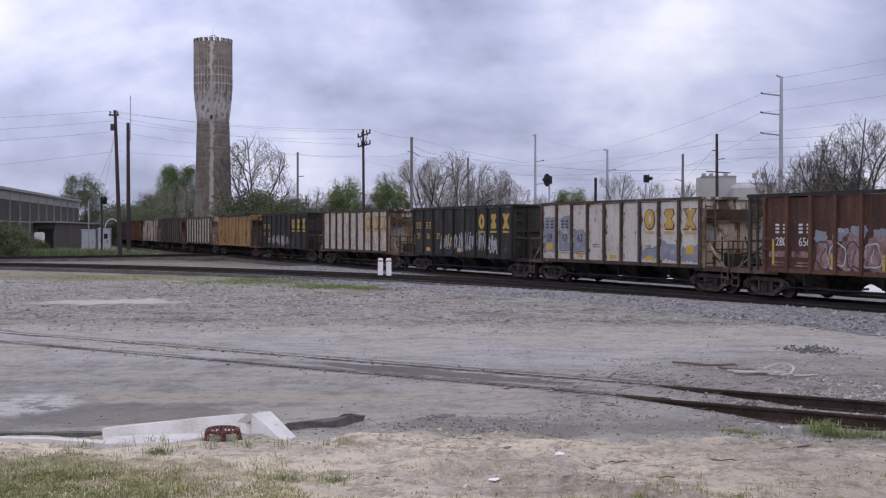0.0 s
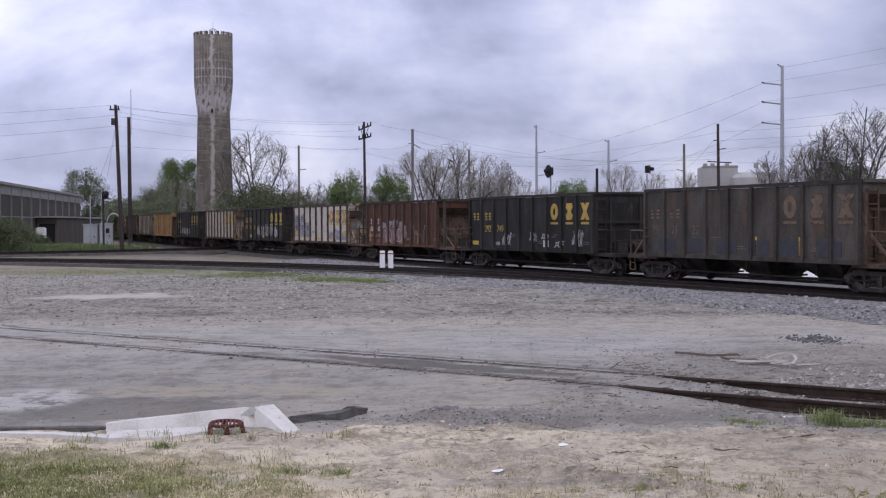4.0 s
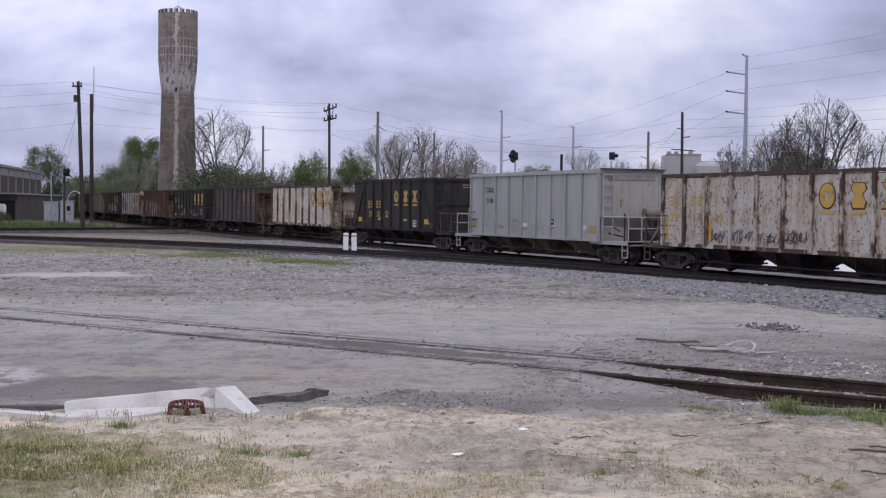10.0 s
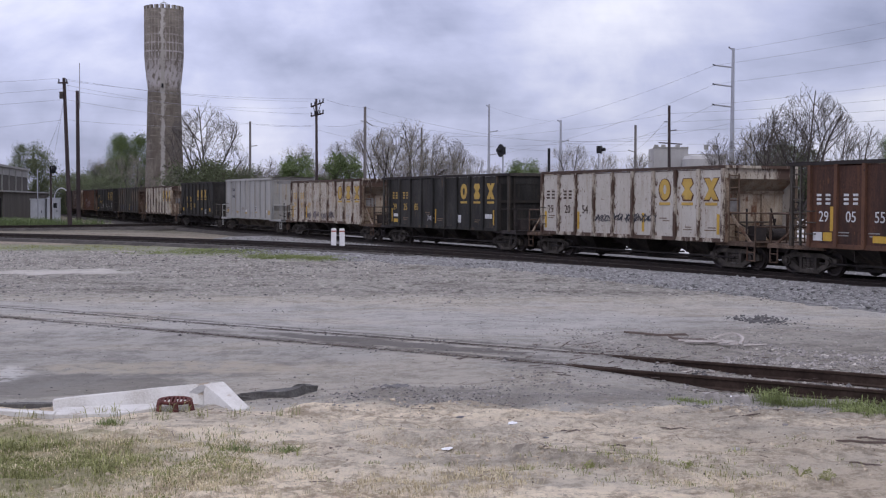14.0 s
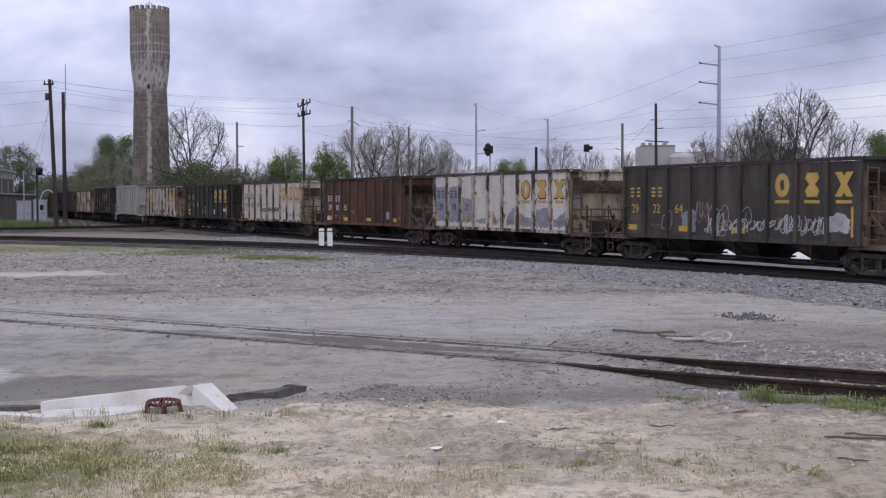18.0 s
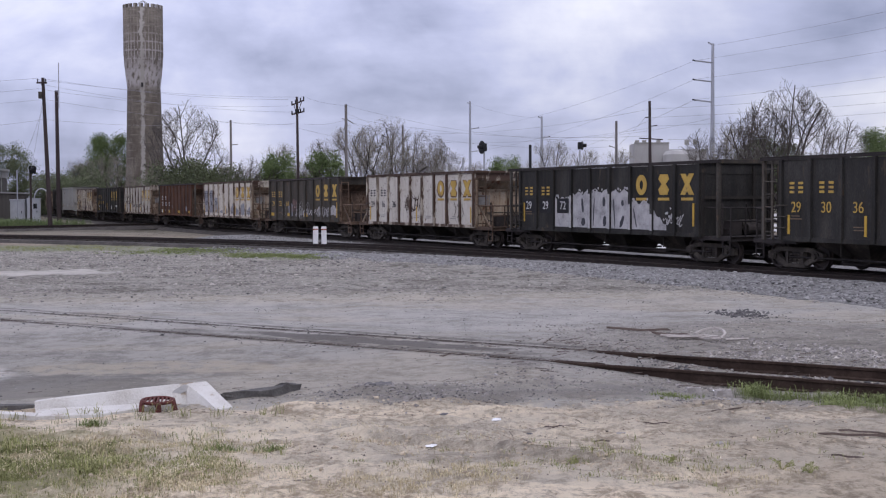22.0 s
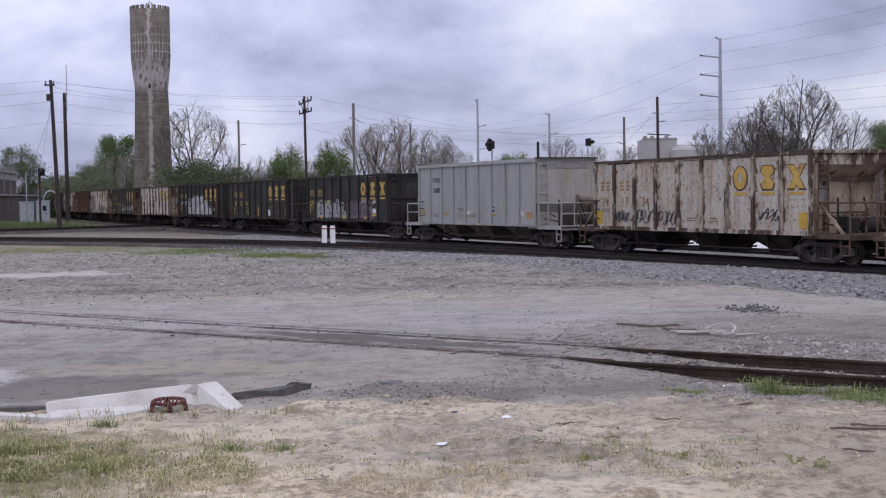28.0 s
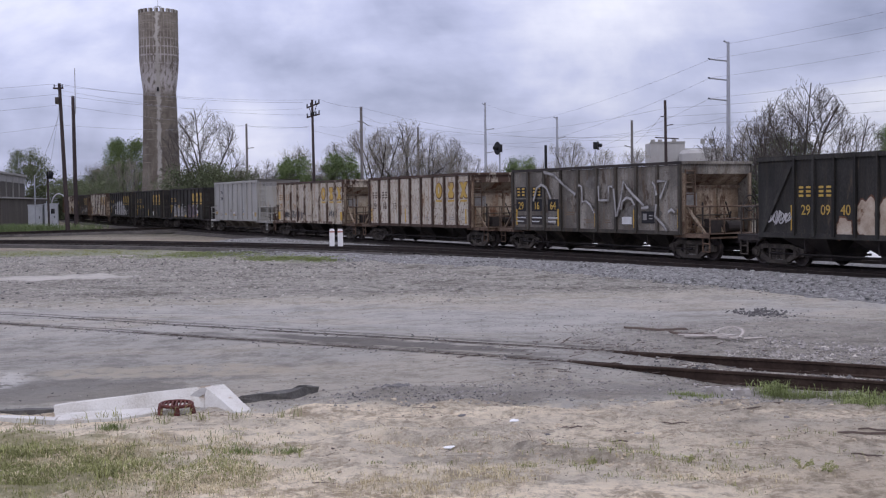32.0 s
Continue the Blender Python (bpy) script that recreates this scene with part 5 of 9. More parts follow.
signal_mast(6.75, 80, 5.8, -62, "black railway signal seen edge-on on a steel mast", 0.38, 0.42)
sg = signal_mast(13.95, 85, 6.1, 68, "black hooded railway signal on a bracket mast", 0.30, 0.30)
add(sg, "bracket", "steel_pole", rods=[((0, 0.1, 4.6), (0.4, 1.3, 4.6), 0.04)])
pipe = thing("vent_pipe", (9.2, 75, 0), 0, "plain black upright pipe beside the line", "pipe")
add(pipe, "tube", "signal", rods=[((0, 0, -0.2), (0, 0, 5.75), 0.085)], n=10)
sw = thing("signal_bridge_ladder", (5.6, 82, 0), 0, "pale steel mast with ladder and small arms", "signal mast")
add(sw, "mast", "steel_pole", rods=[((0, 0, -0.2), (0, 0, 4.9), 0.06)])
add(sw, "ladder", "steel_pole", rods=[((0.35, 0, 0), (0.35, 0, 4.6), 0.03)] + [((0, 0, z), (0.35, 0, z), 0.02) for z in np.arange(0.5, 4.6, 0.4)])
add(sw, "arm", "steel_pole", rods=[((-0.9, 0, 3.7), (0.5, 0, 3.7), 0.04)])

# relay cabinets and posts at the far end of the yard
for i, (x, y, w, h, lab) in enumerate(((-37.2, 131, 1.45, 2.5, "silver equipment cabinet beside the poles"), (-35.75, 131.3, 1.25, 2.6, "dented silver equipment cabinet beside the poles"))):
    ob = thing("equipment_cabinet", (x, y, 0), 8 * i, lab, "cabinet", "relay cabinets")
    add(ob, "body", "alu", boxes=[((0, 0, h / 2), (w, 1.1, h))])
    add(ob, "roof", "alu", boxes=[((0, 0, h + 0.05), (w + 0.14, 1.25, 0.1))])
    add(ob, "door", "alu", boxes=[((0, -0.57, h / 2), (w * 0.86, 0.05, h * 0.86))])
    add(ob, "handle", "signal", boxes=[((w * 0.3, -0.62, h / 2), (0.05, 0.05, 0.25))])
    add(ob, "base", "concrete", boxes=[((0, 0, -0.05), (w + 0.3, 1.4, 0.22))])
x0 = thing("yard_signal", (-35.0, 127.5, 0), 0, "dark mast with hooded signal head on top", "railway signal", "signals by the line")
add(x0, "mast", "wood_pole", rods=[((0, 0, -0.2), (0, 0, 5.3), 0.11)], n=8)
add(x0, "head", "signal", boxes=[((0.25, -0.1, 5.55), (0.55, 0.5, 0.75))])
add(x0, "hood", "signal", rods=[((0.35, -0.3, 5.65), (0.65, -0.75, 5.65), 0.18)], n=10)
add(x0, "lower_head", "signal", boxes=[((0.45, -0.1, 1.9), (0.3, 0.3, 0.5))])
x1 = thing("thin_post", (-36.9, 129.5, 0), 0, "thin pale steel post by the cabinets", "post")
add(x1, "tube", "steel_pole", rods=[((0, 0, -0.2), (0, 0, 5.6), 0.06)], n=8)
x2 = thing("pipe_hoop", (-34.6, 130.0, 0), 0, "white bent pipe hoop by the signal mast", "pipe")
hp = [(0.75 * math.cos(a), 0, 2.6 + 1.1 * math.sin(a)) for a in [math.pi * i / 8 for i in range(9)]]
add(x2, "tube", "alu", rods=[(p, q, 0.06) for p, q in zip(hp, hp[1:])] + [((0.75, 0, -0.1), (0.75, 0, 2.6), 0.06), ((-0.75, 0, -0.1), (-0.75, 0, 2.6), 0.06)])
x3 = thing("white_meter_box", (-45.3, 139.5, 0), 0, "small white box on a stand by the warehouse", "utility box")
add(x3, "box", "post_paint", boxes=[((0, 0, 1.6), (1.0, 0.6, 1.1))])
add(x3, "lid", "post_paint", boxes=[((0, 0, 2.2), (0.7, 0.5, 0.15))])
add(x3, "leg", "wood_pole", rods=[((-0.35, 0, -0.1), (-0.35, 0, 1.1), 0.06)])
add(x3, "leg", "wood_pole", rods=[((0.35, 0, -0.1), (0.35, 0, 1.1), 0.06)])
x4 = thing("red_hydrant", (-44.0, 136, 0), 0, "small rusty red standpipe in the grass", "hydrant")
add(x4, "barrel", "red_cap", rods=[((0, 0, -0.1), (0, 0, 1.2), 0.14)], n=10)
add(x4, "cap", "red_cap", rods=[((0, 0, 1.2), (0, 0, 1.4), 0.1)], n=10)

# pale industrial block beyond the trees
mill = thing("mill_building", (60.5, 262, 0), -4, "pale flat-roofed industrial block with tank and roof vents", "building")
for nm, c, s in (("block", (-3.0, 0, 6.8), (7.2, 8, 13.9)), ("block", (4.6, 1, 6.2), (8.0, 9, 12.6))):
    b3 = bmesh.new()
    box(b3, c, s)
    part(nm, b3, M["white_wall"], mill)
b3 = bmesh.new()
lathe(b3, [(3.2, 0), (3.2, 11.3), (2.6, 12.0), (0.4, 12.3)], 28, (2.2, -6, 0))
part("tank", b3, M["white_wall"], mill, "white round storage tank")
add(mill, "parapet", "metal_trim", boxes=[((-3.0, -4.0, 13.8), (7.3, 0.2, 0.35))])
for u in (-5.5, -4.0, -1.0, 5.0, 6.8):
    add(mill, "roof_vent", "metal_trim", boxes=[((u, 0, 14.1), (0.8, 0.8, 1.0))])

# ---- trees ----


def tube_mesh(segs, sides):
    vs, fs = [], []
    for p, q, r0, r1 in segs:
        w = (q - p)
        if w.length < 1e-5:
            continue
        w.normalize()
        u = w.orthogonal().normalized()
        v = w.cross(u)
        b0 = len(vs)
        for c, r in ((p, r0), (q, r1)):
            for i in range(sides):
                a = math.tau * i / sides
                vs.append(tuple(c + (u * math.cos(a) + v * math.sin(a)) * r))
        for i in range(sides):
            j = (i + 1) % sides
            fs.append((b0 + i, b0 + j, b0 + sides + j, b0 + sides + i))
    return vs, fs


def grow(rng, h, spread, levels, forks, upward):
    """A trunk that thins upward, limbs that start flat low down and steep near the top, and shoots that shorten towards each tip."""
    thick, thin, tips = [], [], []
    steps = (6, 7, 5, 4, 2)

    def branch(p, d, length, r, level):
        n = steps[min(level, 4)]
        wild = (0.07, 0.13, 0.17, 0.17, 0.14)[min(level, 4)]
        for k in range(n):
            lift = upward * (0.05, 0.09, 0.05, 0.02, 0.0)[min(level, 4)]
            d = (d + Vector((rng.gauss(0, wild), rng.gauss(0, wild), rng.gauss(0, wild * 0.7) + lift))).normalized()
            q = p + d * length / n
            r2 = r * (0.86 if level == 0 else 0.83)
            (thick if level < 2 else thin).append((p, q, r, r2))
            if level < levels and (k >= 1 if level else k >= 2):
                for _ in range(forks[min(level, len(forks) - 1)]):
                    side = d.orthogonal().normalized()
                    side.rotate(Matrix.Rotation(rng.uniform(0, math.tau), 3, d))
                    a = spread * rng.uniform(0.6, 1.15)
                    if level == 0:
                        a *= 1.55 - 0.22 * k
                        nl = h * rng.uniform(0.46, 0.60) * (1.12 - 0.06 * k)
                    else:
                        nl = length * rng.uniform(0.40, 0.66) * (1 - 0.40 * k / n)
                    nd = d * math.cos(a) + side * math.sin(a)
                    branch(q, nd, nl, r2 * (0.60 if level == 0 else 0.56), level + 1)
            p, r = q, r2
        if level == levels:
            tips.append(p)

    branch(Vector((0, 0, -0.2)), Vector((0, 0, 1)), h * 0.42, h * 0.028, 0)
    top = max(q.z for _, q, _, _ in thick + thin)
    f = h / top
    sc = lambda L: [(p * f, q * f, a * f, b3 * f) for p, q, a, b3 in L]
    return sc(thick), sc(thin), [p * f for p in tips]


def vase(seed, h, spread, stems, wide):
    """A short bole that parts into long limbs; they rise steeply, bow outward and fill a rounded crown with fans of twigs."""
    thick, thin, tips = [], [], []
    rim = random.Random(seed).uniform(0, 50)

    def inside(p):
        a = math.atan2(p.y, p.x)
        k = 1 + 0.22 * noise.noise((math.cos(a) * 1.6 + rim, math.sin(a) * 1.6, p.z / h * 3))
        return (math.hypot(p.x, p.y) / (wide * h * k)) ** 2 + ((p.z - 0.52 * h) / (0.48 * h * k)) ** 2 < 1 or p.z < 0.3 * h

    def limb(rng, p, d, length, r, level):
        n = (5, 8, 6, 4, 3)[level]
        wild = (0.05, 0.08, 0.12, 0.13, 0.12)[level]
        out = Vector((d.x, d.y, 0))
        for k in range(n):
            bow = out * (0.0, 0.05, 0.0, 0.0, 0.0)[level]
            d = (d + bow + Vector((rng.gauss(0, wild), rng.gauss(0, wild), rng.gauss(0, wild * 0.6) + (0.0, 0.0, 0.06, 0.05, 0.0)[level]))).normalized()
            q = p + d * length / n
            if not inside(q):
                break
            r2 = r * (0.92, 0.86, 0.82, 0.8, 0.8)[level]
            (thick if level < 3 else thin).append((p, q, r, r2))
            kids = ((0,) * 5, (0, 1, 1, 2, 2, 2, 2, 2), (1, 2, 2, 2, 2, 2), (1, 2, 1, 2), (0,) * 3)[level][k]
            for _ in range(kids):
                side = d.orthogonal().normalized()
                side.rotate(Matrix.Rotation(rng.uniform(0, math.tau), 3, d))
                a = rng.uniform(0.45, 0.95)
                limb(rng, q, d * math.cos(a) + side * math.sin(a), length * (rng.uniform(0.32, 0.50) if level < 3 else rng.uniform(0.4, 0.6)) * (1 - 0.3 * k / n), r2 * (0.5 if level == 1 else 0.6), level + 1)
            p, r = q, r2
        if level == 4:
            tips.append(p)
        return p, d, r

    rng = random.Random(seed)
    p, d, r = limb(rng, Vector((0, 0, -0.2)), Vector((0, 0, 1)), h * 0.16, h * 0.024, 0)
    turn = rng.uniform(0, math.tau)
    for i in range(stems):
        own = random.Random(seed * 31 + i)
        a = turn + 2.4 * i + own.uniform(-0.3, 0.3)
        lean = spread * ((i + 0.3) / stems) ** 0.7
        limb(own, p - d * own.uniform(0, h * 0.06), Vector((math.cos(a) * math.sin(lean), math.sin(a) * math.sin(lean), math.cos(lean))), h * 0.85, r * own.uniform(0.5, 0.72), 1)
    f = h / max(q.z for _, q, _, _ in thick + thin)
    sc = lambda L: [(p2 * f, q2 * f, a2 * f, b3 * f) for p2, q2, a2, b3 in L]
    return sc(thick), sc(thin), [p2 * f for p2 in tips]


def bare_tree(seed, h=14.0, spread=0.75, buds=0.0, stems=6, wide=0.36, twig="twig", label="leafless grey tree with fine twigs"):
    rng = random.Random(seed)
    thick, thin, tips = vase(seed, h, spread, stems, wide)
    ob = thing("bare_tree", (0, 0, 0), 0, label, "tree", "trees behind the yard")
    vs, fs = tube_mesh([(p, q, max(a * 1.3, 0.035), max(b3 * 1.3, 0.03)) for p, q, a, b3 in thick], 5)
    raw("trunk", vs, fs, M["bark"], ob)
    vs, fs = tube_mesh([(p, q, max(a * 1.1, 0.016), max(b3 * 1.1, 0.009)) for p, q, a, b3 in thin], 3)
    tagged(raw("crown", vs, fs, M[twig], ob), kind="stuff")
    if buds:
        lv, lf = [], []
        for p in tips:
            for _ in range(2):
                if rng.random() < buds:
                    c = p + Vector((rng.gauss(0, 0.2), rng.gauss(0, 0.2), rng.gauss(0, 0.2)))
                    s = rng.uniform(0.03, 0.07)
                    u = Vector((rng.gauss(0, 1), rng.gauss(0, 1), rng.gauss(0, 1))).normalized()
                    v = u.orthogonal().normalized()
                    b0 = len(lv)
                    lv += [tuple(c + u * s), tuple(c + v * s), tuple(c - u * s), tuple(c - v * s)]
                    lf.append((b0, b0 + 1, b0 + 2, b0 + 3))
        tagged(raw("bud_haze", lv, lf, M["bud"], ob), kind="stuff")
    return ob


def leafy_tree(seed, h, w, mat, label, leaves=5200, low=0.12, category="tree"):
    rng = random.Random(seed)
    ob = thing("leafy_tree" if category == "tree" else "bush", (0, 0, 0), 0, label, category, "trees behind the yard")
    thick, thin, tips = grow(rng, h * 0.92, 0.7, 2, (2, 1), 0.8)
    vs, fs = tube_mesh(thick + [(p, q, max(a, 0.03), max(b3, 0.02)) for p, q, a, b3 in thin], 5)
    raw("trunk", vs, fs, M["bark"], ob)
    clumps = []
    for _ in range(64):
        a, z = rng.uniform(0, math.tau), rng.uniform(low, 0.95)
        k = math.sin(math.pi * min(1, max(0.12, z * 0.85 + 0.12))) ** 0.6
        rr = w * 0.5 * k * math.sqrt(rng.uniform(0.05, 1))
        clumps.append((Vector((rr * math.cos(a), rr * math.sin(a), z * h)), rng.uniform(0.09, 0.2) * w))
    lv, lf = [], []
    for _ in range(int(leaves * 1.8)):
        c, r = clumps[rng.randrange(len(clumps))]
        d = Vector((rng.gauss(0, 1), rng.gauss(0, 1), rng.gauss(0, 0.8))).normalized() * r * rng.uniform(0.3, 1.1)
        p = c + d
        if p.z < 0.1:
            continue
        s = rng.uniform(0.05, 0.12)
        u = (d.normalized() + Vector((rng.gauss(0, 0.8), rng.gauss(0, 0.8), rng.gauss(0, 0.8)))).orthogonal().normalized()
        v = Vector((rng.gauss(0, 1), rng.gauss(0, 1), rng.gauss(0, 1))).cross(u).normalized()
        b0 = len(lv)
        lv += [tuple(p + u * s), tuple(p + v * s * 0.6), tuple(p - u * s), tuple(p - v * s * 0.6)]
        lf.append((b0, b0 + 1, b0 + 2, b0 + 3))
    tagged(raw("crown", lv, lf, M[mat], ob), kind="stuff")
    return ob


def put(ob, x, y, k=1.0, turn=0.0, kz=None):
    ob.matrix_basis = pose(x, y, 0, 0, 0, turn) @ Matrix.Diagonal((k, k, kz or k, 1))
    return ob


def again(ob, x, y, k=1.0, turn=0.0, kz=None):
    return copy_thing(ob, Matrix.Translation((x, y, 0)) @ Matrix.Rotation(radians(turn), 4, "Z") @ Matrix.Diagonal((k / ob.scale[0], k / ob.scale[1], (kz or k) / ob.scale[2], 1)))


# templates are 14 m high
ta = put(bare_tree(3, 14, 0.85, 0.0, 7, 0.38, twig="twig_dark", label="rounded dark leafless tree with fine twigs"), -24.2, 160, 1.10)
tb = put(bare_tree(8, 14, 0.95, 0.4, 8, 0.44, label="leafless tree with pale spring buds"), 1.5, 172, 0.98)
tc = put(bare_tree(15, 14, 0.70, 0.0, 6, 0.32, twig="twig_dark", label="upright dark leafless tree"), 48.6, 129, 0.78)
td = put(bare_tree(21, 14, 0.75, 0.7, 6, 0.36, label="slender tree hazy with pale buds"), 26.5, 190, 0.83)
for ob, x, y, k, turn in ((ta, 41.8, 126, 1.06, 140), (tc, 40.6, 127, 0.84, 310), (tc, 38.2, 128, 0.86, 35), (td, 38.2, 133, 0.78, 60), (tc, 34.2, 130, 0.70, 250), (tb, 5.2, 178, 0.88, 200), (tb, -2.8, 168, 0.9, 90), (tb, 8.2, 176, 0.74, 300), (td, -13.0, 165, 0.72, 40), (td, -7.0, 172, 0.78, 200),
                          (td, 10.5, 185, 0.68, 140), (tc, -16.5, 158, 0.58, 10), (td, 29.5, 152, 0.62, 30), (td, -47.5, 225, 0.78, 300), (td, -50.5, 215, 0.7, 20),
                          (tb, -27.0, 175, 0.62, 130), (tb, 22.0, 190, 0.6, 20), (td, -21.0, 185, 0.55, 160), (td, 15.5, 195, 0.6, 80), (td, 30.0, 180, 0.7, 10), (tb, -10.5, 180, 0.62, 250)):
    again(ob, x, y, k, turn)
# leafless thickets that close the gaps along the far edge of the yard
tk = put(bare_tree(33, 14, 1.25, 0.35, 9, 0.60, label="low grey leafless thicket"), -26.5, 158, 0.50)
for x, y, k, turn in ((-22.0, 164, 0.56, 50), (-19.0, 160, 0.50, 120), (-15.5, 166, 0.52, 200), (-11.0, 162, 0.42, 280), (-8.6, 168, 0.44, 20), (-4.2, 164, 0.36, 90), (-1.0, 170, 0.46, 160), (3.2, 172, 0.44, 240), (6.6, 166, 0.38, 310), (9.5, 172, 0.48, 10),
                      (12.5, 176, 0.50, 75), (14.5, 170, 0.42, 140), (18.5, 176, 0.52, 220), (22.5, 178, 0.50, 290), (26.0, 174, 0.46, 350), (30.5, 140, 0.36, 60), (33.5, 136, 0.40, 130), (36.5, 132, 0.44, 210), (47.0, 132, 0.42, 270), (50.5, 134, 0.40, 330)):
    again(tk, x, y, k, turn)
lg = put(leafy_tree(5, 12.0, 9.5, "leaf", "dense fresh green tree beside the tower", 24000, 0.22), -55.2, 262, 1.34)
lo = put(leafy_tree(9, 10.5, 7.2, "leaf_dull", "olive green tree above the warehouse", 9000, 0.3), -60.6, 208, 1.12)
put(leafy_tree(31, 4.2, 6.0, "leaf_dull", "dark green scrub against the warehouse", 9000, 0.02, "bush"), -39.6, 112, 0.75)
lb = put(leafy_tree(12, 7.0, 5.6, "leaf", "rounded green tree in fresh leaf", 9500, 0.1), -12.1, 158, 1.15)
ld = put(leafy_tree(17, 5.5, 7.0, "leaf_dull", "low dull green scrub", 6500, 0.03, "bush"), -18.0, 160, 0.95)
for ob, x, y, k, turn in ((lb, -6.8, 160, 1.2, 90), (lb, 18.0, 172, 1.15, 30), (lg, 54.4, 134, 0.66, 70), (lg, 55.6, 135, 0.83, 10), (lg, 59.6, 136, 0.86, 170), (lg, -58.5, 266, 0.92, 200), (lo, -49.8, 215, 0.8, 30), (lo, -53.5, 226, 0.85, 150), (lo, 43.4, 140, 0.92, 110), (lo, 47.6, 142, 0.84, 250), (ld, -52.5, 205, 1.25, 10), (ld, -48.0, 200, 1.15, 120), (ld, -56.0, 210, 1.3, 240), (ld, -23.0, 157, 1.40, 200), (ld, -26.0, 158, 1.25, 290), (ld, -20.0, 159, 1.2, 130),
                          (ld, 0.0, 165, 1.0, 220), (ld, 8.0, 168, 1.0, 300), (ld, 26.0, 165, 1.0, 100), (ld, 36.0, 130, 1.0, 45), (ld, 42.0, 128, 1.1, 190), (ld, 49.0, 126, 1.1, 80), (lb, -43.2, 120, 0.42, 20), (lb, -45.8, 124, 0.5, 160), (lb, -41.5, 117, 0.3, 70), (ld, -44.0, 132, 0.35, 30), (ld, -41.5, 128, 0.28, 200), (ld, 15.0, 176, 1.1, 15), (ld, -14.5, 170, 1.15, 75), (ld, 21.5, 172, 1.0, 260)):
    again(ob, x, y, k, turn)

# ---- the train ----


def side_text(text, size, x, z, mat, car, y=1.565, name="number", label=""):
    cu = bpy.data.curves.new(name, "FONT")
    cu.body, cu.size, cu.align_x, cu.extrude = text, size, "CENTER", 0.004
    tmp = bpy.data.objects.new(name, cu)
    me = bpy.data.meshes.new_from_object(tmp)
    bpy.data.objects.remove(tmp)
    bpy.data.curves.remove(cu)
    me.materials.clear()
    me.materials.append(M[mat])
    ob = part(name, me, None, car, label)
    ob.matrix_basis = Matrix(((-1, 0, 0, x), (0, 0, 1, y), (0, 1, 0, z), (0, 0, 0, 1)))
    return ob


def side_shape(outlines, x, z, mat, car, name, label="", y=1.555, depth=0.012, k=1.0):
    b3 = bmesh.new()
    for o in outlines:
        prism(b3, o, lambda u, v, d: (x - u * k, y + d, z + v * k), depth)
    return part(name, b3, M[mat], car, label)


def rect(u, v, w, h):
    return [(u - w / 2, v - h / 2), (u + w / 2, v - h / 2), (u + w / 2, v + h / 2), (u - w / 2, v + h / 2)]


def ring_of(ru, rv, wide, tall, cv=0.0, n=18, turn=2.4):
    """A ring with its hole, slit at one place."""
    turns = [turn + 0.003 + (math.tau - 0.006) * k / n for k in range(n + 1)]
    return [(ru * math.cos(a), cv + rv * math.sin(a)) for a in turns] + [(wide * math.cos(a), cv + tall * math.sin(a)) for a in turns[::-1]]


RING = [ring_of(0.33, 0.47, 0.11, 0.22)]
WAIST = [[(-0.31, 0.24), (-0.22, 0.46), (0.22, 0.46), (0.31, 0.24), (0.12, 0.02), (0.31, -0.22), (0.22, -0.46), (-0.22, -0.46), (-0.31, -0.22), (-0.12, 0.02)]]
BOWTIE = [[(-0.38, 0.46), (-0.12, 0.0), (-0.38, -0.46), (-0.10, -0.46), (0.0, -0.30), (0.10, -0.46), (0.38, -0.46), (0.12, 0.0), (0.38, 0.46), (0.10, 0.46), (0.0, 0.30), (-0.10, 0.46)]]
BARS = [rect(0, 0.36, 0.56, 0.20), rect(0, 0.0, 0.56, 0.20), rect(0, -0.36, 0.56, 0.20)]


def emblem(car, xs, z, mat="gold", k=1.0, y=1.555, edge=""):
    for sh, x in zip((RING, WAIST, BOWTIE), xs):
        if edge:
            side_shape([[(u * 1.18, v * 0.80 * 1.12 - 0.015) for u, v in o] for o in sh], x, z + 0.05, edge, car, "emblem_edge", y=y - 0.003, k=k, depth=0.008)
        side_shape([[(u, v * 0.80) for u, v in o] for o in sh], x, z + 0.05, mat, car, "emblem", "gold painted block mark", y=y, k=k)
        side_shape([rect(0, 0, 0.66, 0.10)], x, z - 0.47 * k, mat, car, "underline", y=y, k=k)


def band(vs, fs, pts, w, y):
    """Add one flat painted stroke through (x, z) points to a mesh."""
    left, right = [], []
    for i, (x0, z0) in enumerate(pts):
        xa, za = pts[max(i - 1, 0)]
        xb, zb = pts[min(i + 1, len(pts) - 1)]
        d = Vector((xb - xa, zb - za))
        d = d.normalized() * w * 0.5 if d.length > 1e-6 else Vector((w * 0.5, 0))
        left.append((x0 - d.y, z0 + d.x))
        right.append((x0 + d.y, z0 - d.x))
    b0 = len(vs)
    for (a, b2), (c2, d2) in zip(left, right):
        vs += [(a, y, b2), (c2, y, d2), (c2, y + 0.003, d2), (a, y + 0.003, b2)]
    for i in range(len(pts) - 1):
        fs += [tuple(b0 + i * 4 + q for q in (j, (j + 1) % 4, 4 + (j + 1) % 4, 4 + j)) for j in range(4)]
    fs += [(b0 + 3, b0 + 2, b0 + 1, b0), tuple(len(vs) - 4 + j for j in range(4))]


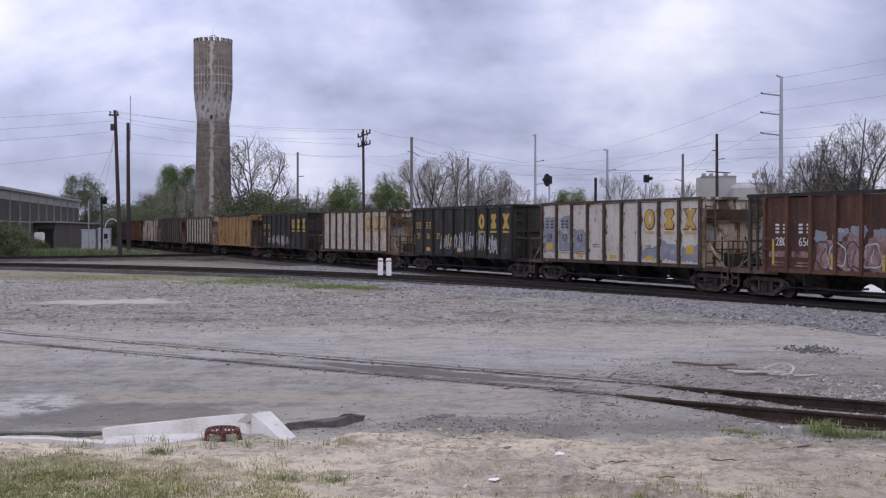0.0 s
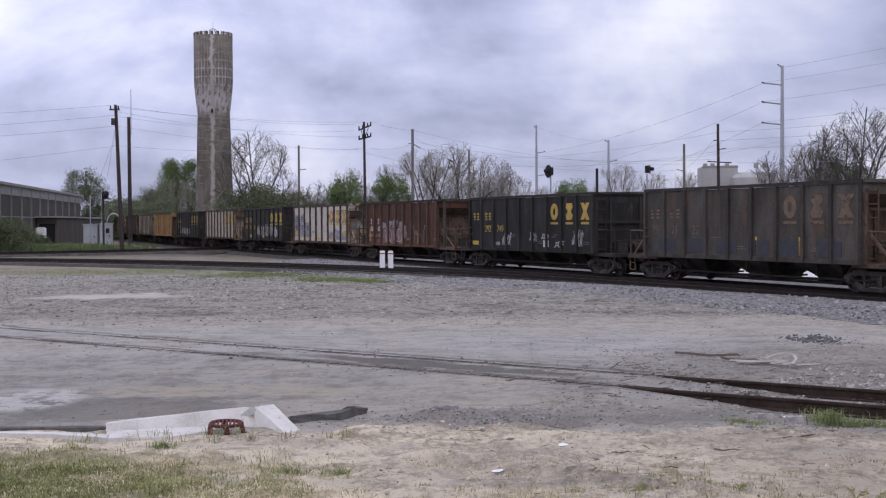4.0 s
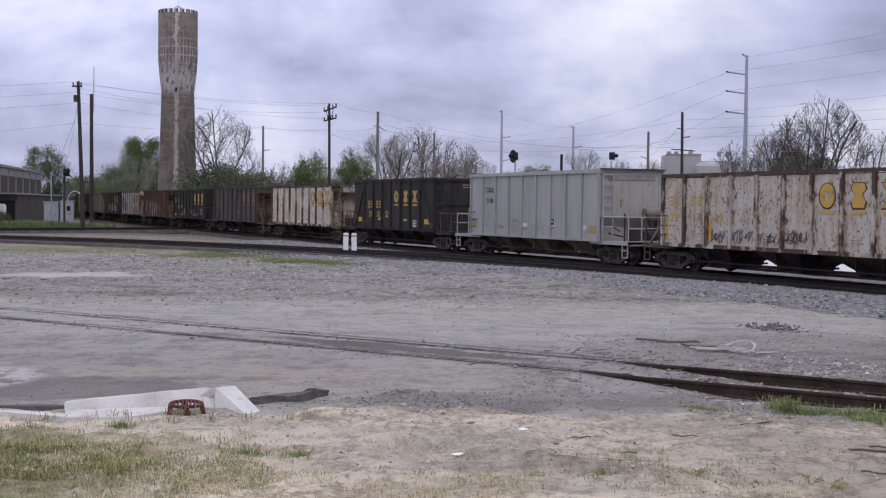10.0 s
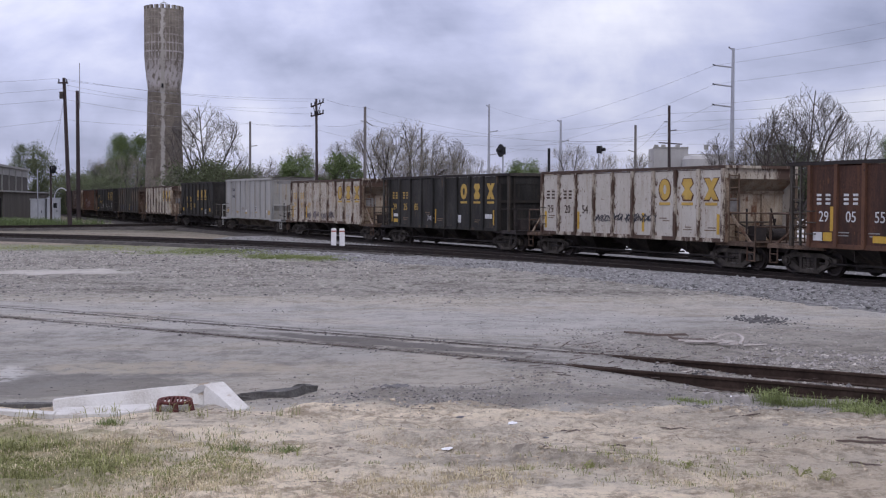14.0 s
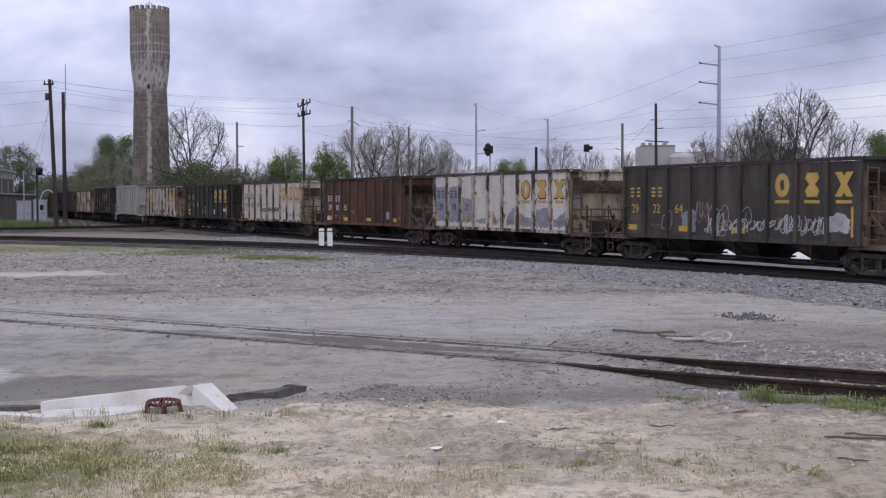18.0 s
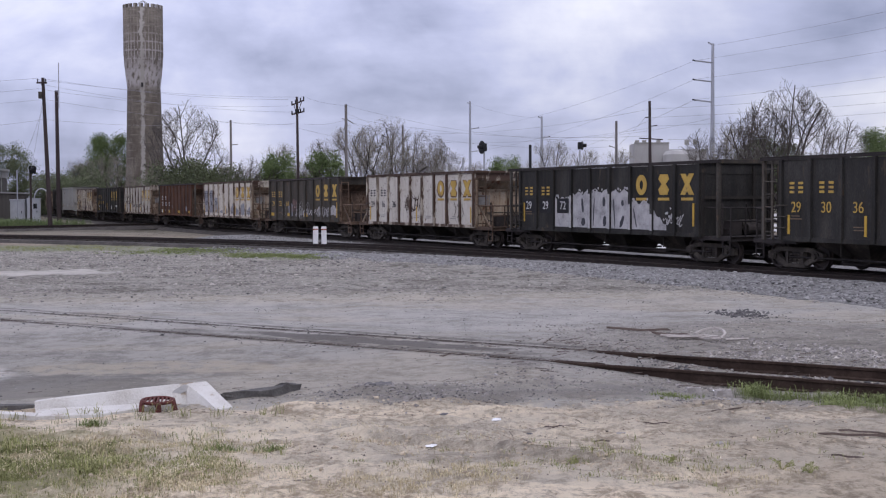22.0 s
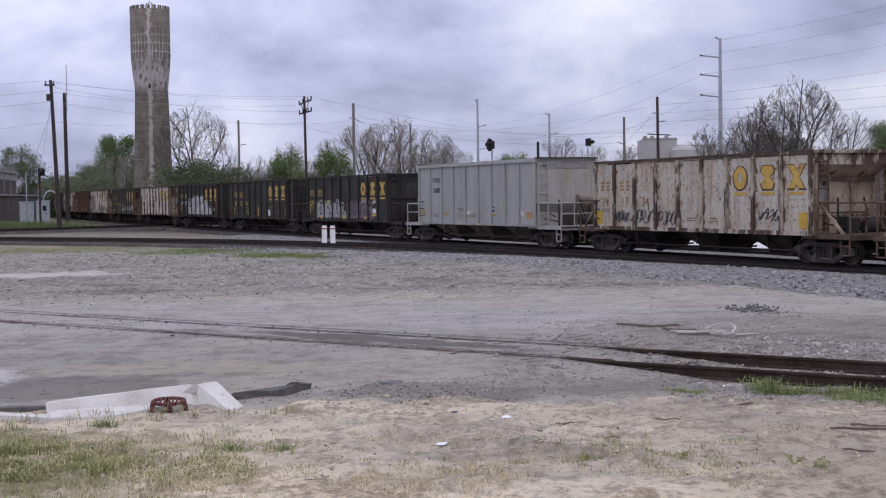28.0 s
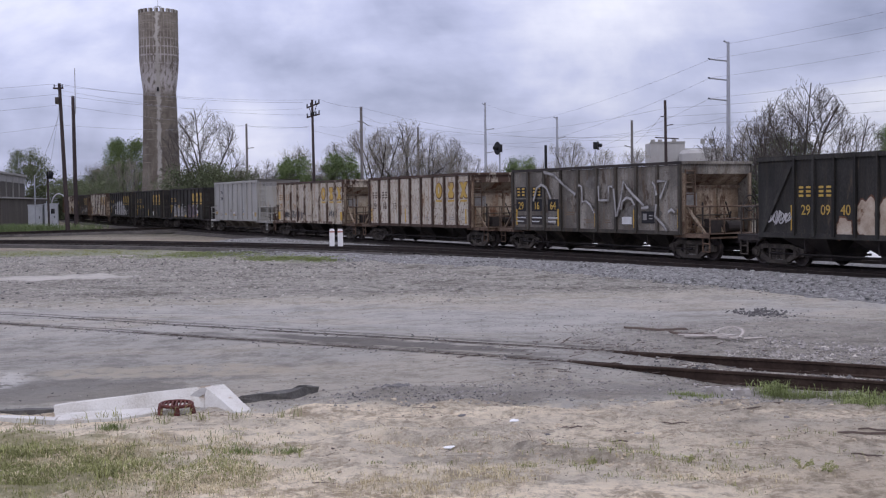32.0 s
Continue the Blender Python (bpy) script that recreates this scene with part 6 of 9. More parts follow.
def scrawl(car, u0, u1, z0, z1, mat, seed, n=26, y=1.56, w=0.03):
    """A sprayed tag: looping handwriting, its strokes crowded between two heights."""
    rng = random.Random(seed)
    vs, fs = [], []
    span = u1 - u0
    words = max(1, round(span / 1.1))
    for k in range(words):
        a, b2 = u1 - span * (k + 0.06) / words, u1 - span * (k + 0.94) / words
        lo, hi = z0 + (z1 - z0) * rng.uniform(0, 0.25), z1 - (z1 - z0) * rng.uniform(0, 0.25)
        for lap in range(3 if n >= 20 else 2):
            turns = rng.uniform(2.5, 4.5)
            ph, tilt = rng.uniform(0, math.tau), rng.uniform(-0.1, 0.1)
            pts = []
            m = int(turns * 11)
            for i in range(m + 1):
                t = i / m
                size = 0.72 + 0.28 * math.sin(t * 9 + ph * 2)
                pts.append((a + (b2 - a) * (t + 0.10 * math.sin(t * turns * math.tau * 1.02 + ph)), (lo + hi) / 2 + tilt * (t - 0.5) + (hi - lo) / 2 * size * math.cos(t * turns * math.tau + ph * 0.5)))
            band(vs, fs, pts, w * rng.uniform(0.8, 1.3), y + 0.0005 * (lap + 2 * k))
    return tagged(raw("graffiti", vs, fs, M[mat], car), "sprayed scrawl in faded paint", kind="stuff")


def bubble(car, x, z, w, h, mat, seed, y=1.562, wide=0.05):
    """The sprayed outline of one swollen form, with a slash inside it."""
    rng = random.Random(seed)
    ph = [rng.uniform(0, math.tau) for _ in range(3)]
    pts = []
    for i in range(31):
        a = math.tau * i / 30
        r = 1 + 0.13 * math.sin(2 * a + ph[0]) + 0.10 * math.sin(3 * a + ph[1]) + 0.06 * math.sin(5 * a + ph[2])
        cx, cz = math.cos(a), math.sin(a)
        f = (abs(cx) ** 3 + abs(cz) ** 3) ** (-1 / 3)
        pts.append((x + cx * f * r * w / 2, z + cz * f * r * h / 2))
    vs, fs = [], []
    band(vs, fs, pts, wide, y)
    lean = rng.uniform(-0.3, 0.3)
    band(vs, fs, [(x + lean * w * (t - 0.5) + 0.06 * math.sin(5 * t), z + h * 0.55 * (t - 0.5)) for t in (0, 0.25, 0.5, 0.75, 1)], wide * 0.8, y + 0.001)
    tagged(raw("graffiti", vs, fs, M[mat], car), label="sprayed outline in faded paint")


def blotch(car, x, z, w, h, mat, seed, y=1.556):
    rng = random.Random(seed)
    ph = [rng.uniform(0, math.tau) for _ in range(4)]
    pts = []
    for i in range(36):
        a = math.tau * i / 36
        r = 1 + 0.10 * math.sin(3 * a + ph[0]) + 0.08 * math.sin(5 * a + ph[1]) + 0.07 * math.sin(9 * a + ph[2])
        cx, cz = math.cos(a), math.sin(a)
        f = (abs(cx) ** 4 + abs(cz) ** 4) ** -0.25
        pts.append((cx * f * r * w / 2, cz * f * r * h / 2))
    b3 = bmesh.new()
    prism(b3, pts, lambda u, v, d: (x - u, y + d, z + v), 0.004)
    return part("paint_patch", b3, M[mat], car, "irregular patch of sprayed paint")


def tag_lines(car, lines, w, mat, y=1.645):
    """Sprayed outline: each line a run of (x, z) points, drawn as one thin band over ribs and sheets."""
    for pts in lines:
        vs, fs = [], []
        band(vs, fs, pts, w, y)
        tagged(raw("graffiti", vs, fs, M[mat], car), label="sprayed outline in faded paint")


def letter_field(car, mat, dark, tops, gaps, seed=77, dots=9):
    """Broad block forms sprayed panel by panel, with frothy dots above and dark gaps; tops maps a panel to its height."""
    rng = random.Random(seed)
    for i, top in tops:
        x0 = panel(i)
        last = i == tops[-1][0]
        left, right = 0.61, 0.15 if last else 0.61
        edge = []
        for k in range(13):
            u = -left + (left + right) * k / 12
            edge.append((u, top + 0.06 * math.sin(k * 1.1 + i) + rng.uniform(-0.04, 0.03) - (0.5 * k / 12 if last else 0)))
        b3 = bmesh.new()
        prism(b3, [(-left, 1.13), (right, 1.13)] + edge[::-1], lambda u, v, d: (x0 - u, 1.553 + d, v), 0.003)
        part("graffiti", b3, M[mat], car, "broad sprayed form in faded paint")
        if i != tops[0][0]:
            # the paint runs on across the rib's face
            b3 = bmesh.new()
            prism(b3, rect(0, (1.1 + top - 0.1) / 2, 0.13, top - 0.1 - 1.1), lambda u, v, d: (x0 + 0.6755 - u, 1.641 + d, v), 0.003)
            part("graffiti", b3, M[mat], car)
        for _ in range(dots):
            b3 = bmesh.new()
            r = rng.uniform(0.025, 0.06)
            u, v = rng.uniform(-0.58, 0.58), top + rng.uniform(0.0, 0.12)
            if last:
                u, v = rng.uniform(0.0, 0.58), rng.uniform(1.3, 2.0)
            prism(b3, [(u + r * math.cos(math.tau * j / 8), v + r * math.sin(math.tau * j / 8)) for j in range(8)], lambda u2, v2, d: (x0 - u2, 1.556 + d, v2), 0.003)
            part("paint_dot", b3, M[mat], car)
    for x, z, w, h, lean in gaps:
        b3 = bmesh.new()
        n = 7
        side = [(lean * (j / n - 0.5) + w / 2 * (0.6 + 0.5 * math.sin(math.pi * j / n)) * rng.uniform(0.7, 1.1), h * (j / n - 0.5)) for j in range(n + 1)]
        other = [(lean * (j / n - 0.5) - w / 2 * (0.6 + 0.5 * math.sin(math.pi * j / n)) * rng.uniform(0.7, 1.1), h * (j / n - 0.5)) for j in range(n + 1)]
        prism(b3, side + other[::-1], lambda u, v, d: (x - u, 1.558 + d, z + v), 0.003)
        part("graffiti", b3, M[dark], car, "dark gap in the sprayed form")


CACHE = {}


def cached(key, make):
    if key not in CACHE:
        CACHE[key] = make()
    return CACHE[key]


def boxes_mesh(name, mat, boxes=(), rods=(), n=6):
    b3 = bmesh.new()
    for c, s in boxes:
        box(b3, c, s)
    for p, q, r in rods:
        rod(b3, p, q, r, n=n)
    return mesh_of(name, b3, M[mat])


def shared(name, key, car, make, at=None, turn=0.0, label=""):
    o = part(name, cached(key, make), None, car, label)
    if at:
        o.matrix_basis = pose(*at, 0, 0, turn)
    return o


def wheel_mesh():
    b3 = bmesh.new()
    prof = [(0.10, -0.09), (0.12, -0.02), (0.34, 0.0), (0.40, 0.02), (0.455, 0.025), (0.455, -0.005), (0.42, -0.01), (0.42, -0.11), (0.36, -0.11), (0.33, -0.05), (0.14, -0.06), (0.12, -0.13), (0.02, -0.13)]
    lathe(b3, prof, 20)
    bmesh.ops.rotate(b3, verts=b3.verts, matrix=Matrix.Rotation(radians(90), 3, "X"))
    return mesh_of("wheel", b3, M["wheel"])


def side_frame_mesh():
    """Cast side frame: arched top member, sloping lower member, two open windows, journal boxes and a spring nest."""
    b3 = bmesh.new()
    def pl(u, v, d):
        return (u * 1.1, d, v)
    prism(b3, [(-1.18, 0.56), (-0.62, 0.72), (0.62, 0.72), (1.18, 0.56), (1.18, 0.34), (0.98, 0.34), (0.92, 0.46), (0.60, 0.58), (-0.60, 0.58), (-0.92, 0.46), (-0.98, 0.34), (-1.18, 0.34)], pl, 0.15)
    for sgn in (-1, 1):
        prism(b3, [(sgn * 1.0, 0.40), (sgn * 0.46, 0.12), (sgn * 0.34, 0.22), (sgn * 0.80, 0.50)], pl, 0.15)
        prism(b3, [(sgn * 0.27, 0.16), (sgn * 0.37, 0.16), (sgn * 0.37, 0.60), (sgn * 0.27, 0.60)], pl, 0.17)
        rod(b3, (sgn * 0.98, -0.02, 0.45), (sgn * 0.98, 0.20, 0.45), 0.17, 0.15, 12)
        rod(b3, (sgn * 0.98, 0.20, 0.45), (sgn * 0.98, 0.25, 0.45), 0.10, 0.09, 8)
    prism(b3, [(-0.48, 0.09), (0.48, 0.09), (0.44, 0.21), (-0.44, 0.21)], pl, 0.17)
    for u in (-0.20, 0.0, 0.20):
        for z in (0.23, 0.31, 0.39, 0.47):
            rod(b3, (u, 0.09, z), (u, 0.09, z + 0.055), 0.085, n=8)
    return mesh_of("side_frame", b3, M["frame_steel"])


def truck(car, x):
    t = shared("truck", "truck", car, lambda: boxes_mesh("truck", "soot", [((0, 0, 0.52), (0.42, 2.0, 0.26)), ((0, 0, 0.7), (0.6, 0.6, 0.16))], [((-0.98, -0.9, 0.44), (-0.98, 0.9, 0.44), 0.08), ((0.98, -0.9, 0.44), (0.98, 0.9, 0.44), 0.08)]), (x, 0, 0))
    for u in (-0.98, 0.98):
        for v, tr in ((0.72, 0), (-0.72, 180)):
            o = shared("wheel", "wheel", t, wheel_mesh)
            o.matrix_basis = pose(u, v + (0.06 if v > 0 else -0.06), 0.455, 0, 0, tr)
    o = shared("side_frame", "side_frame", t, side_frame_mesh)
    o.matrix_basis = pose(0, 0.92, 0)
    o = shared("side_frame", "side_frame", t, side_frame_mesh)
    o.matrix_basis = pose(0, -0.92, 0, 0, 0, 180)


def underframe(car, half_over, bays, mat_bay, half):
    shared("center_sill", ("sill", half_over), car, lambda: boxes_mesh("center_sill", "soot", [((0, 0, 0.80), (half_over * 2, 0.36, 0.34))]))
    for sgn in (-1, 1):
        shared("coupler", "coupler", car, lambda: boxes_mesh("coupler", "soot", [((0.16, 0, 0.82), (0.5, 0.16, 0.2)), ((0.42, 0.06, 0.82), (0.2, 0.3, 0.28))]), (sgn * (half_over - 0.02), 0, 0), 0 if sgn > 0 else 180)
        truck(car, sgn * (half_over - 1.62))
    n = len(bays)
    for x in bays:
        w = half * 2 / (n + 0.9)

        def bay(w=w):
            b3 = bmesh.new()
            rings = []
            for z, hx, hy in ((1.0, w * 0.40, 1.42), (0.46, w * 0.20, 0.72), (0.30, w * 0.18, 0.66)):
                rings.append([b3.verts.new((u * hx, v * hy, z)) for u, v in ((-1, -1), (1, -1), (1, 1), (-1, 1))])
            for r0, r1 in zip(rings, rings[1:]):
                for j in range(4):
                    b3.faces.new((r0[j], r0[(j + 1) % 4], r1[(j + 1) % 4], r1[j]))
            b3.faces.new(rings[-1][::-1])
            b3.faces.new(rings[0])
            bmesh.ops.recalc_face_normals(b3, faces=b3.faces)
            for v in (-1, 1):
                box(b3, (0, v * 1.0, 0.72), (0.05, 0.6, 0.42))
            return mesh_of("hopper_bay", b3, M[mat_bay])
        shared("hopper_bay", ("bay", n, mat_bay, half), car, bay, (x, 0, 0))
        shared("outlet_gate", "gate", car, lambda: boxes_mesh("outlet_gate", "soot", [((0, 0, 0.27), (1.2, 1.5, 0.08))], [((-0.1, -1.3, 0.36), (-0.1, 1.3, 0.36), 0.04)]), (x, 0, 0))
    shared("brake_pipe", ("pipe", half), car, lambda: boxes_mesh("brake_pipe", "soot", [], [((-half, 1.1, 0.42), (half, 1.1, 0.42), 0.03)]))


def ladder_mesh(mat, z0, z1, w):
    rods = [((0, -w / 2, z0), (0, -w / 2, z1), 0.03), ((0, w / 2, z0), (0, w / 2, z1), 0.03)]
    rods += [((0, -w / 2, z), (0, w / 2, z), 0.024) for z in np.arange(z0 + 0.15, z1, 0.42)]
    return boxes_mesh("ladder", mat, [], rods)


def platform(car, x_in, x_out, sgn, mat, deck_mat):
    shared("end_platform", ("deck", x_in, x_out, deck_mat), car, lambda: boxes_mesh("end_platform", deck_mat, [(((x_in + x_out) / 2, 0, 0.93), (x_out - x_in, 2.9, 0.09)), ((x_out - 0.05, 0, 0.9), (0.1, 2.9, 0.16)), (((x_in + x_out) / 2, 1.42, 0.9), (x_out - x_in, 0.08, 0.12)), (((x_in + x_out) / 2, -1.42, 0.9), (x_out - x_in, 0.08, 0.12))]), (0, 0, 0), 0 if sgn > 0 else 180)
    rods = [((x_out - 0.08, y, 0.95), (x_out - 0.08, y, 1.95), 0.03) for y in (-1.38, -0.75, 0.75, 1.38)]
    rods += [((x_out - 0.08, -1.38, z), (x_out - 0.08, 1.38, z), 0.03) for z in (1.95, 1.5)]
    rods += [((x_out - 0.08, y, 1.95), (x_in + 0.35, y, 1.95), 0.03) for y in (-1.38, 1.38)]
    rods += [((x_in + 0.45, y, 0.95), (x_in + 0.45, y, 1.95), 0.03) for y in (-1.38, 1.38)]
    rods += [((x_out - 0.08, y, 0.95), (x_out - 0.08, y, 0.35), 0.03) for y in (-1.4, 1.4)] + [((x_out - 0.45, y, 0.95), (x_out - 0.45, y, 0.35), 0.03) for y in (-1.4, 1.4)]
    rods += [((x_out - 0.45, y, z), (x_out - 0.08, y, z), 0.025) for y in (-1.4, 1.4) for z in (0.36, 0.64)]
    shared("railing", ("railing", x_in, x_out, mat), car, lambda: boxes_mesh("railing", mat, [], rods), (0, 0, 0), 0 if sgn > 0 else 180)


def brake_gear(car, x, sgn, key="soot"):
    def make():
        b3 = bmesh.new()
        rod(b3, (0, 0.25, 1.2), (0, 0.85, 1.2), 0.2, n=12)
        box(b3, (0.1, -0.4, 1.25), (0.35, 0.5, 0.5))
        rod(b3, (0.15, -0.9, 0.95), (0.15, -0.9, 2.1), 0.035)
        rod(b3, (0.0, 0.5, 1.4), (0.2, 0.1, 2.1), 0.03)
        return mesh_of("brake_gear", b3, M["soot"])
    shared("brake_gear", "brake_gear", car, make, (x, 0, 0), 0 if sgn > 0 else 180)

    def wheel():
        b3 = bmesh.new()
        loop_tube(b3, [(0, 0.28 * math.cos(a), 2.05 + 0.28 * math.sin(a)) for a in [math.tau * i / 16 for i in range(16)]], 0.024, 5)
        return mesh_of("brake_wheel", b3, M["soot"])
    w = shared("brake_wheel", "brake_wheel", car, wheel, (x + sgn * 0.55, -0.9, 0))
    for k in range(3):
        a = math.pi * k / 3
        shared("spoke", ("spoke", k), w, lambda: boxes_mesh("spoke", "soot", [], [((0, -0.28 * math.cos(a), 2.05 - 0.28 * math.sin(a)), (0, 0.28 * math.cos(a), 2.05 + 0.28 * math.sin(a)), 0.014)], 5))


def end_gear(car, half, over, s, end):
    """Braces, levers, pipes and boxes that crowd the deck at each end of a hopper."""
    tr = 0 if s > 0 else 180
    steel = end if end != "soot" else "end_black"

    def brace():
        b3 = bmesh.new()
        prism(b3, [(half - 0.10, 2.0), (half + 0.0, 2.0), (over - 0.40, 1.0), (over - 0.54, 1.0)], lambda u, v, d: (u, d, v), 0.06)
        return mesh_of("end_brace", b3, M[steel])
    for y in (1.36, -1.43) if end not in ("soot", "silver") else ():
        shared("end_brace", ("endbrace", steel, half), car, brace, (0, y, 0), tr)
    for y in (1.5, -1.5):
        shared("corner_post", ("corner", steel, half), car, lambda: boxes_mesh("corner_post", steel, [((half + 0.03, 0, 2.05), (0.11, 0.09, 2.2))]), (0, y, 0), tr)
    shared("gusset", ("gusset", steel, half), car, lambda: boxes_mesh("gusset", steel, [((half - 0.45, 1.3, 1.18), (0.42, 0.06, 0.42)), ((half - 0.45, -1.3, 1.18), (0.42, 0.06, 0.42)), ((half - 0.30, 0.2, 1.10), (0.5, 0.10, 0.26))]), (0, 0, 0), tr)
    shared("brake_lever", ("lever", s, half), car, lambda: boxes_mesh("brake_lever", "soot", [], [((half - 0.2, 0.62, 0.95), (half - 0.05, 0.70, 1.75), 0.035), ((half + 0.2, 0.3, 1.0), (half + 0.1, -0.1, 1.55), 0.03), ((half - 0.25, -0.9, 1.3), (half + 0.5, -0.6, 1.15), 0.028)]), (0, 0, 0), tr)
    shared("air_pipe", ("airpipe", s, half), car, lambda: boxes_mesh("air_pipe", "frame_steel", [], [((half - 0.5, 1.05, 1.0), (half - 0.5, 1.05, 1.62), 0.028), ((half - 0.5, 1.05, 1.62), (half - 0.5, -0.6, 1.62), 0.028), ((half - 0.5, -0.6, 1.62), (half + 0.3, -0.6, 1.35), 0.028)], 5), (0, 0, 0), tr)
    shared("reservoir", ("tank", s, half), car, lambda: boxes_mesh("reservoir", "frame_steel", [], [((half + 0.05, 0.15, 1.36), (half + 0.05, 0.85, 1.36), 0.17)], 12), (0, 0, 0), tr)
    for z in (1.35, 1.7, 2.05):
        shared("grab_iron", ("grab", half), car, lambda: boxes_mesh("grab_iron", "frame_steel", [], [((half - 0.34, 1.66, 0), (half + 0.04, 1.66, 0), 0.02), ((half - 0.34, 1.66, 0), (half - 0.34, 1.56, 0), 0.02)], 5), (0, 0, z), tr)


def hopper(kind, side, rib, end, label, frame_ends=False, bay="bay_steel", half=6.15):
    """Three-bay open hopper: short ribbed body, overhanging end headers, end decks over the trucks."""
    top, over = 3.575, 7.66
    car = thing("hopper_car", (0, 0, 0), 0, label, "freight car", "cars of the train")
    n = 9
    wall = "end_cream" if end == "end_light" and kind != "grey" else end
    for s in (1, -1):
        shared("side_sheet", (kind, "side"), car, lambda: boxes_mesh("side_sheet", side, [((0, 0, 2.2), (half * 2, 0.03, 2.45))]), (0, s * 1.535, 0), 0)
        shared("side_sill", (kind, "sill"), car, lambda: boxes_mesh("side_sill", rib, [((0, 0, 1.0), (half * 2, 0.12, 0.14))]), (0, s * 1.53, 0))
        ext = 0.95 if frame_ends else 0.0
        shared("top_chord", (kind, "chord"), car, lambda: boxes_mesh("top_chord", "rib_rust" if side.startswith("white") else ("soot" if kind != "brown" else "brown"), [((0, 0, top - 0.05), ((half + ext) * 2, 0.15, 0.11))]), (0, s * 1.53, 0))
        for i in range(n + 1):
            shared("rib", (kind, "rib"), car, lambda: boxes_mesh("rib", rib, [((0, 0, 2.22), (0.13, 0.10, 2.5))]), (-half + 0.07 + i * (half * 2 - 0.14) / n, s * 1.59, 0))
    shared("floor", (kind, "floor"), car, lambda: boxes_mesh("floor", "soot", [((0, 0, 1.02), (half * 2 - 1.9, 3.0, 0.06))]))
    for s in (-1, 1):
        tr = 0 if s > 0 else 180

        def header():
            b3 = bmesh.new()
            box(b3, (half - 0.03, 0, 3.33), (0.06, 3.05, 0.42))
            box(b3, (half + 0.02, 0, 3.53), (0.16, 3.1, 0.10))
            return mesh_of("end_header", b3, M["rib_white" if side.startswith("white") else side])
        shared("end_header", (kind, "header"), car, header, (0, 0, 0), tr)

        def slope():
            b3 = bmesh.new()
            prism(b3, [(half - 0.02, 3.14), (half - 0.62, 2.72), (half - 0.66, 2.77), (half - 0.08, 3.20)], lambda u, v, d: (u, d - 1.5, v), 3.0)
            return mesh_of("slope_sheet", b3, M[wall])
        shared("slope_sheet", (kind, "slope"), car, slope, (0, 0, 0), tr)
        shared("end_wall", (kind, "endwall"), car, lambda: boxes_mesh("end_wall", wall, [((half - 0.64, 0, 1.86), (0.05, 3.0, 1.78))]), (0, 0, 0), tr)
        shared("wall_beam", (kind, "wallbeam"), car, lambda: boxes_mesh("wall_beam", end, [((half - 0.59, 0, 2.66), (0.1, 3.0, 0.1))]), (0, 0, 0), tr)
        for y in (0.55, -0.55):
            shared("wall_post", (kind, "wallpost"), car, lambda: boxes_mesh("wall_post", end, [((half - 0.59, 0, 1.83), (0.08, 0.1, 1.56))]), (0, y, 0), tr)
        if end == "soot":
            shared("end_plate", (kind, "endplate"), car, lambda: boxes_mesh("end_plate", side, [((half - 0.05, 0, 2.22), (0.05, 3.02, 2.5))]), (0, 0, 0), tr)
            shared("cross_beam", (kind, "endbeam"), car, lambda: boxes_mesh("cross_beam", "end_black", [((half + 0.02, 0, 2.3), (0.08, 3.0, 0.12))]), (0, 0, 0), tr)
            for y in (0.75, -0.75):
                shared("end_post", (kind, "endpost"), car, lambda: boxes_mesh("end_post", "end_black", [((half + 0.025, 0, 2.2), (0.09, 0.09, 2.4))]), (0, y, 0) if s > 0 else (0, -y, 0), tr)
        if not frame_ends:
            shared("ladder", (kind, "ladder"), car, lambda: ladder_mesh("end_rust" if end != "soot" else "end_black", 0.98, 3.3, 0.42), (s * (half + 0.06), 1.22, 0))
        else:
            shared("end_frame", (kind, "endframe"), car, lambda: boxes_mesh("end_frame", "dark", [((half + 0.87, 1.5, 2.22), (0.12, 0.1, 2.55)), ((half + 0.87, -1.5, 2.22), (0.12, 0.1, 2.55)), ((half + 0.9, 0, top - 0.05), (0.14, 3.0, 0.13)), ((half + 0.45, 1.5, 2.22), (0.07, 0.06, 2.5))], [((half + 0.3, 1.5, z), (half + 0.87, 1.5, z), 0.02) for z in np.arange(1.2, 3.4, 0.4)]), (0, 0, 0), tr)
        platform(car, half - 0.62, over - 0.06, s, "end_rust" if end != "soot" else "soot", "end_rust" if end != "soot" else "soot")
        if end == "end_light":
            shared("placard", (kind, "placard"), car, lambda: boxes_mesh("placard", "letter_grey", [((half - 0.56, -0.75, 2.2), (0.02, 0.6, 0.5))]), (0, 0, 0), tr)
        end_gear(car, half, over, s, end)
    brake_gear(car, -6.35, -1)
    underframe(car, over, (-3.7, 0.0, 3.7), bay, half)
    return car


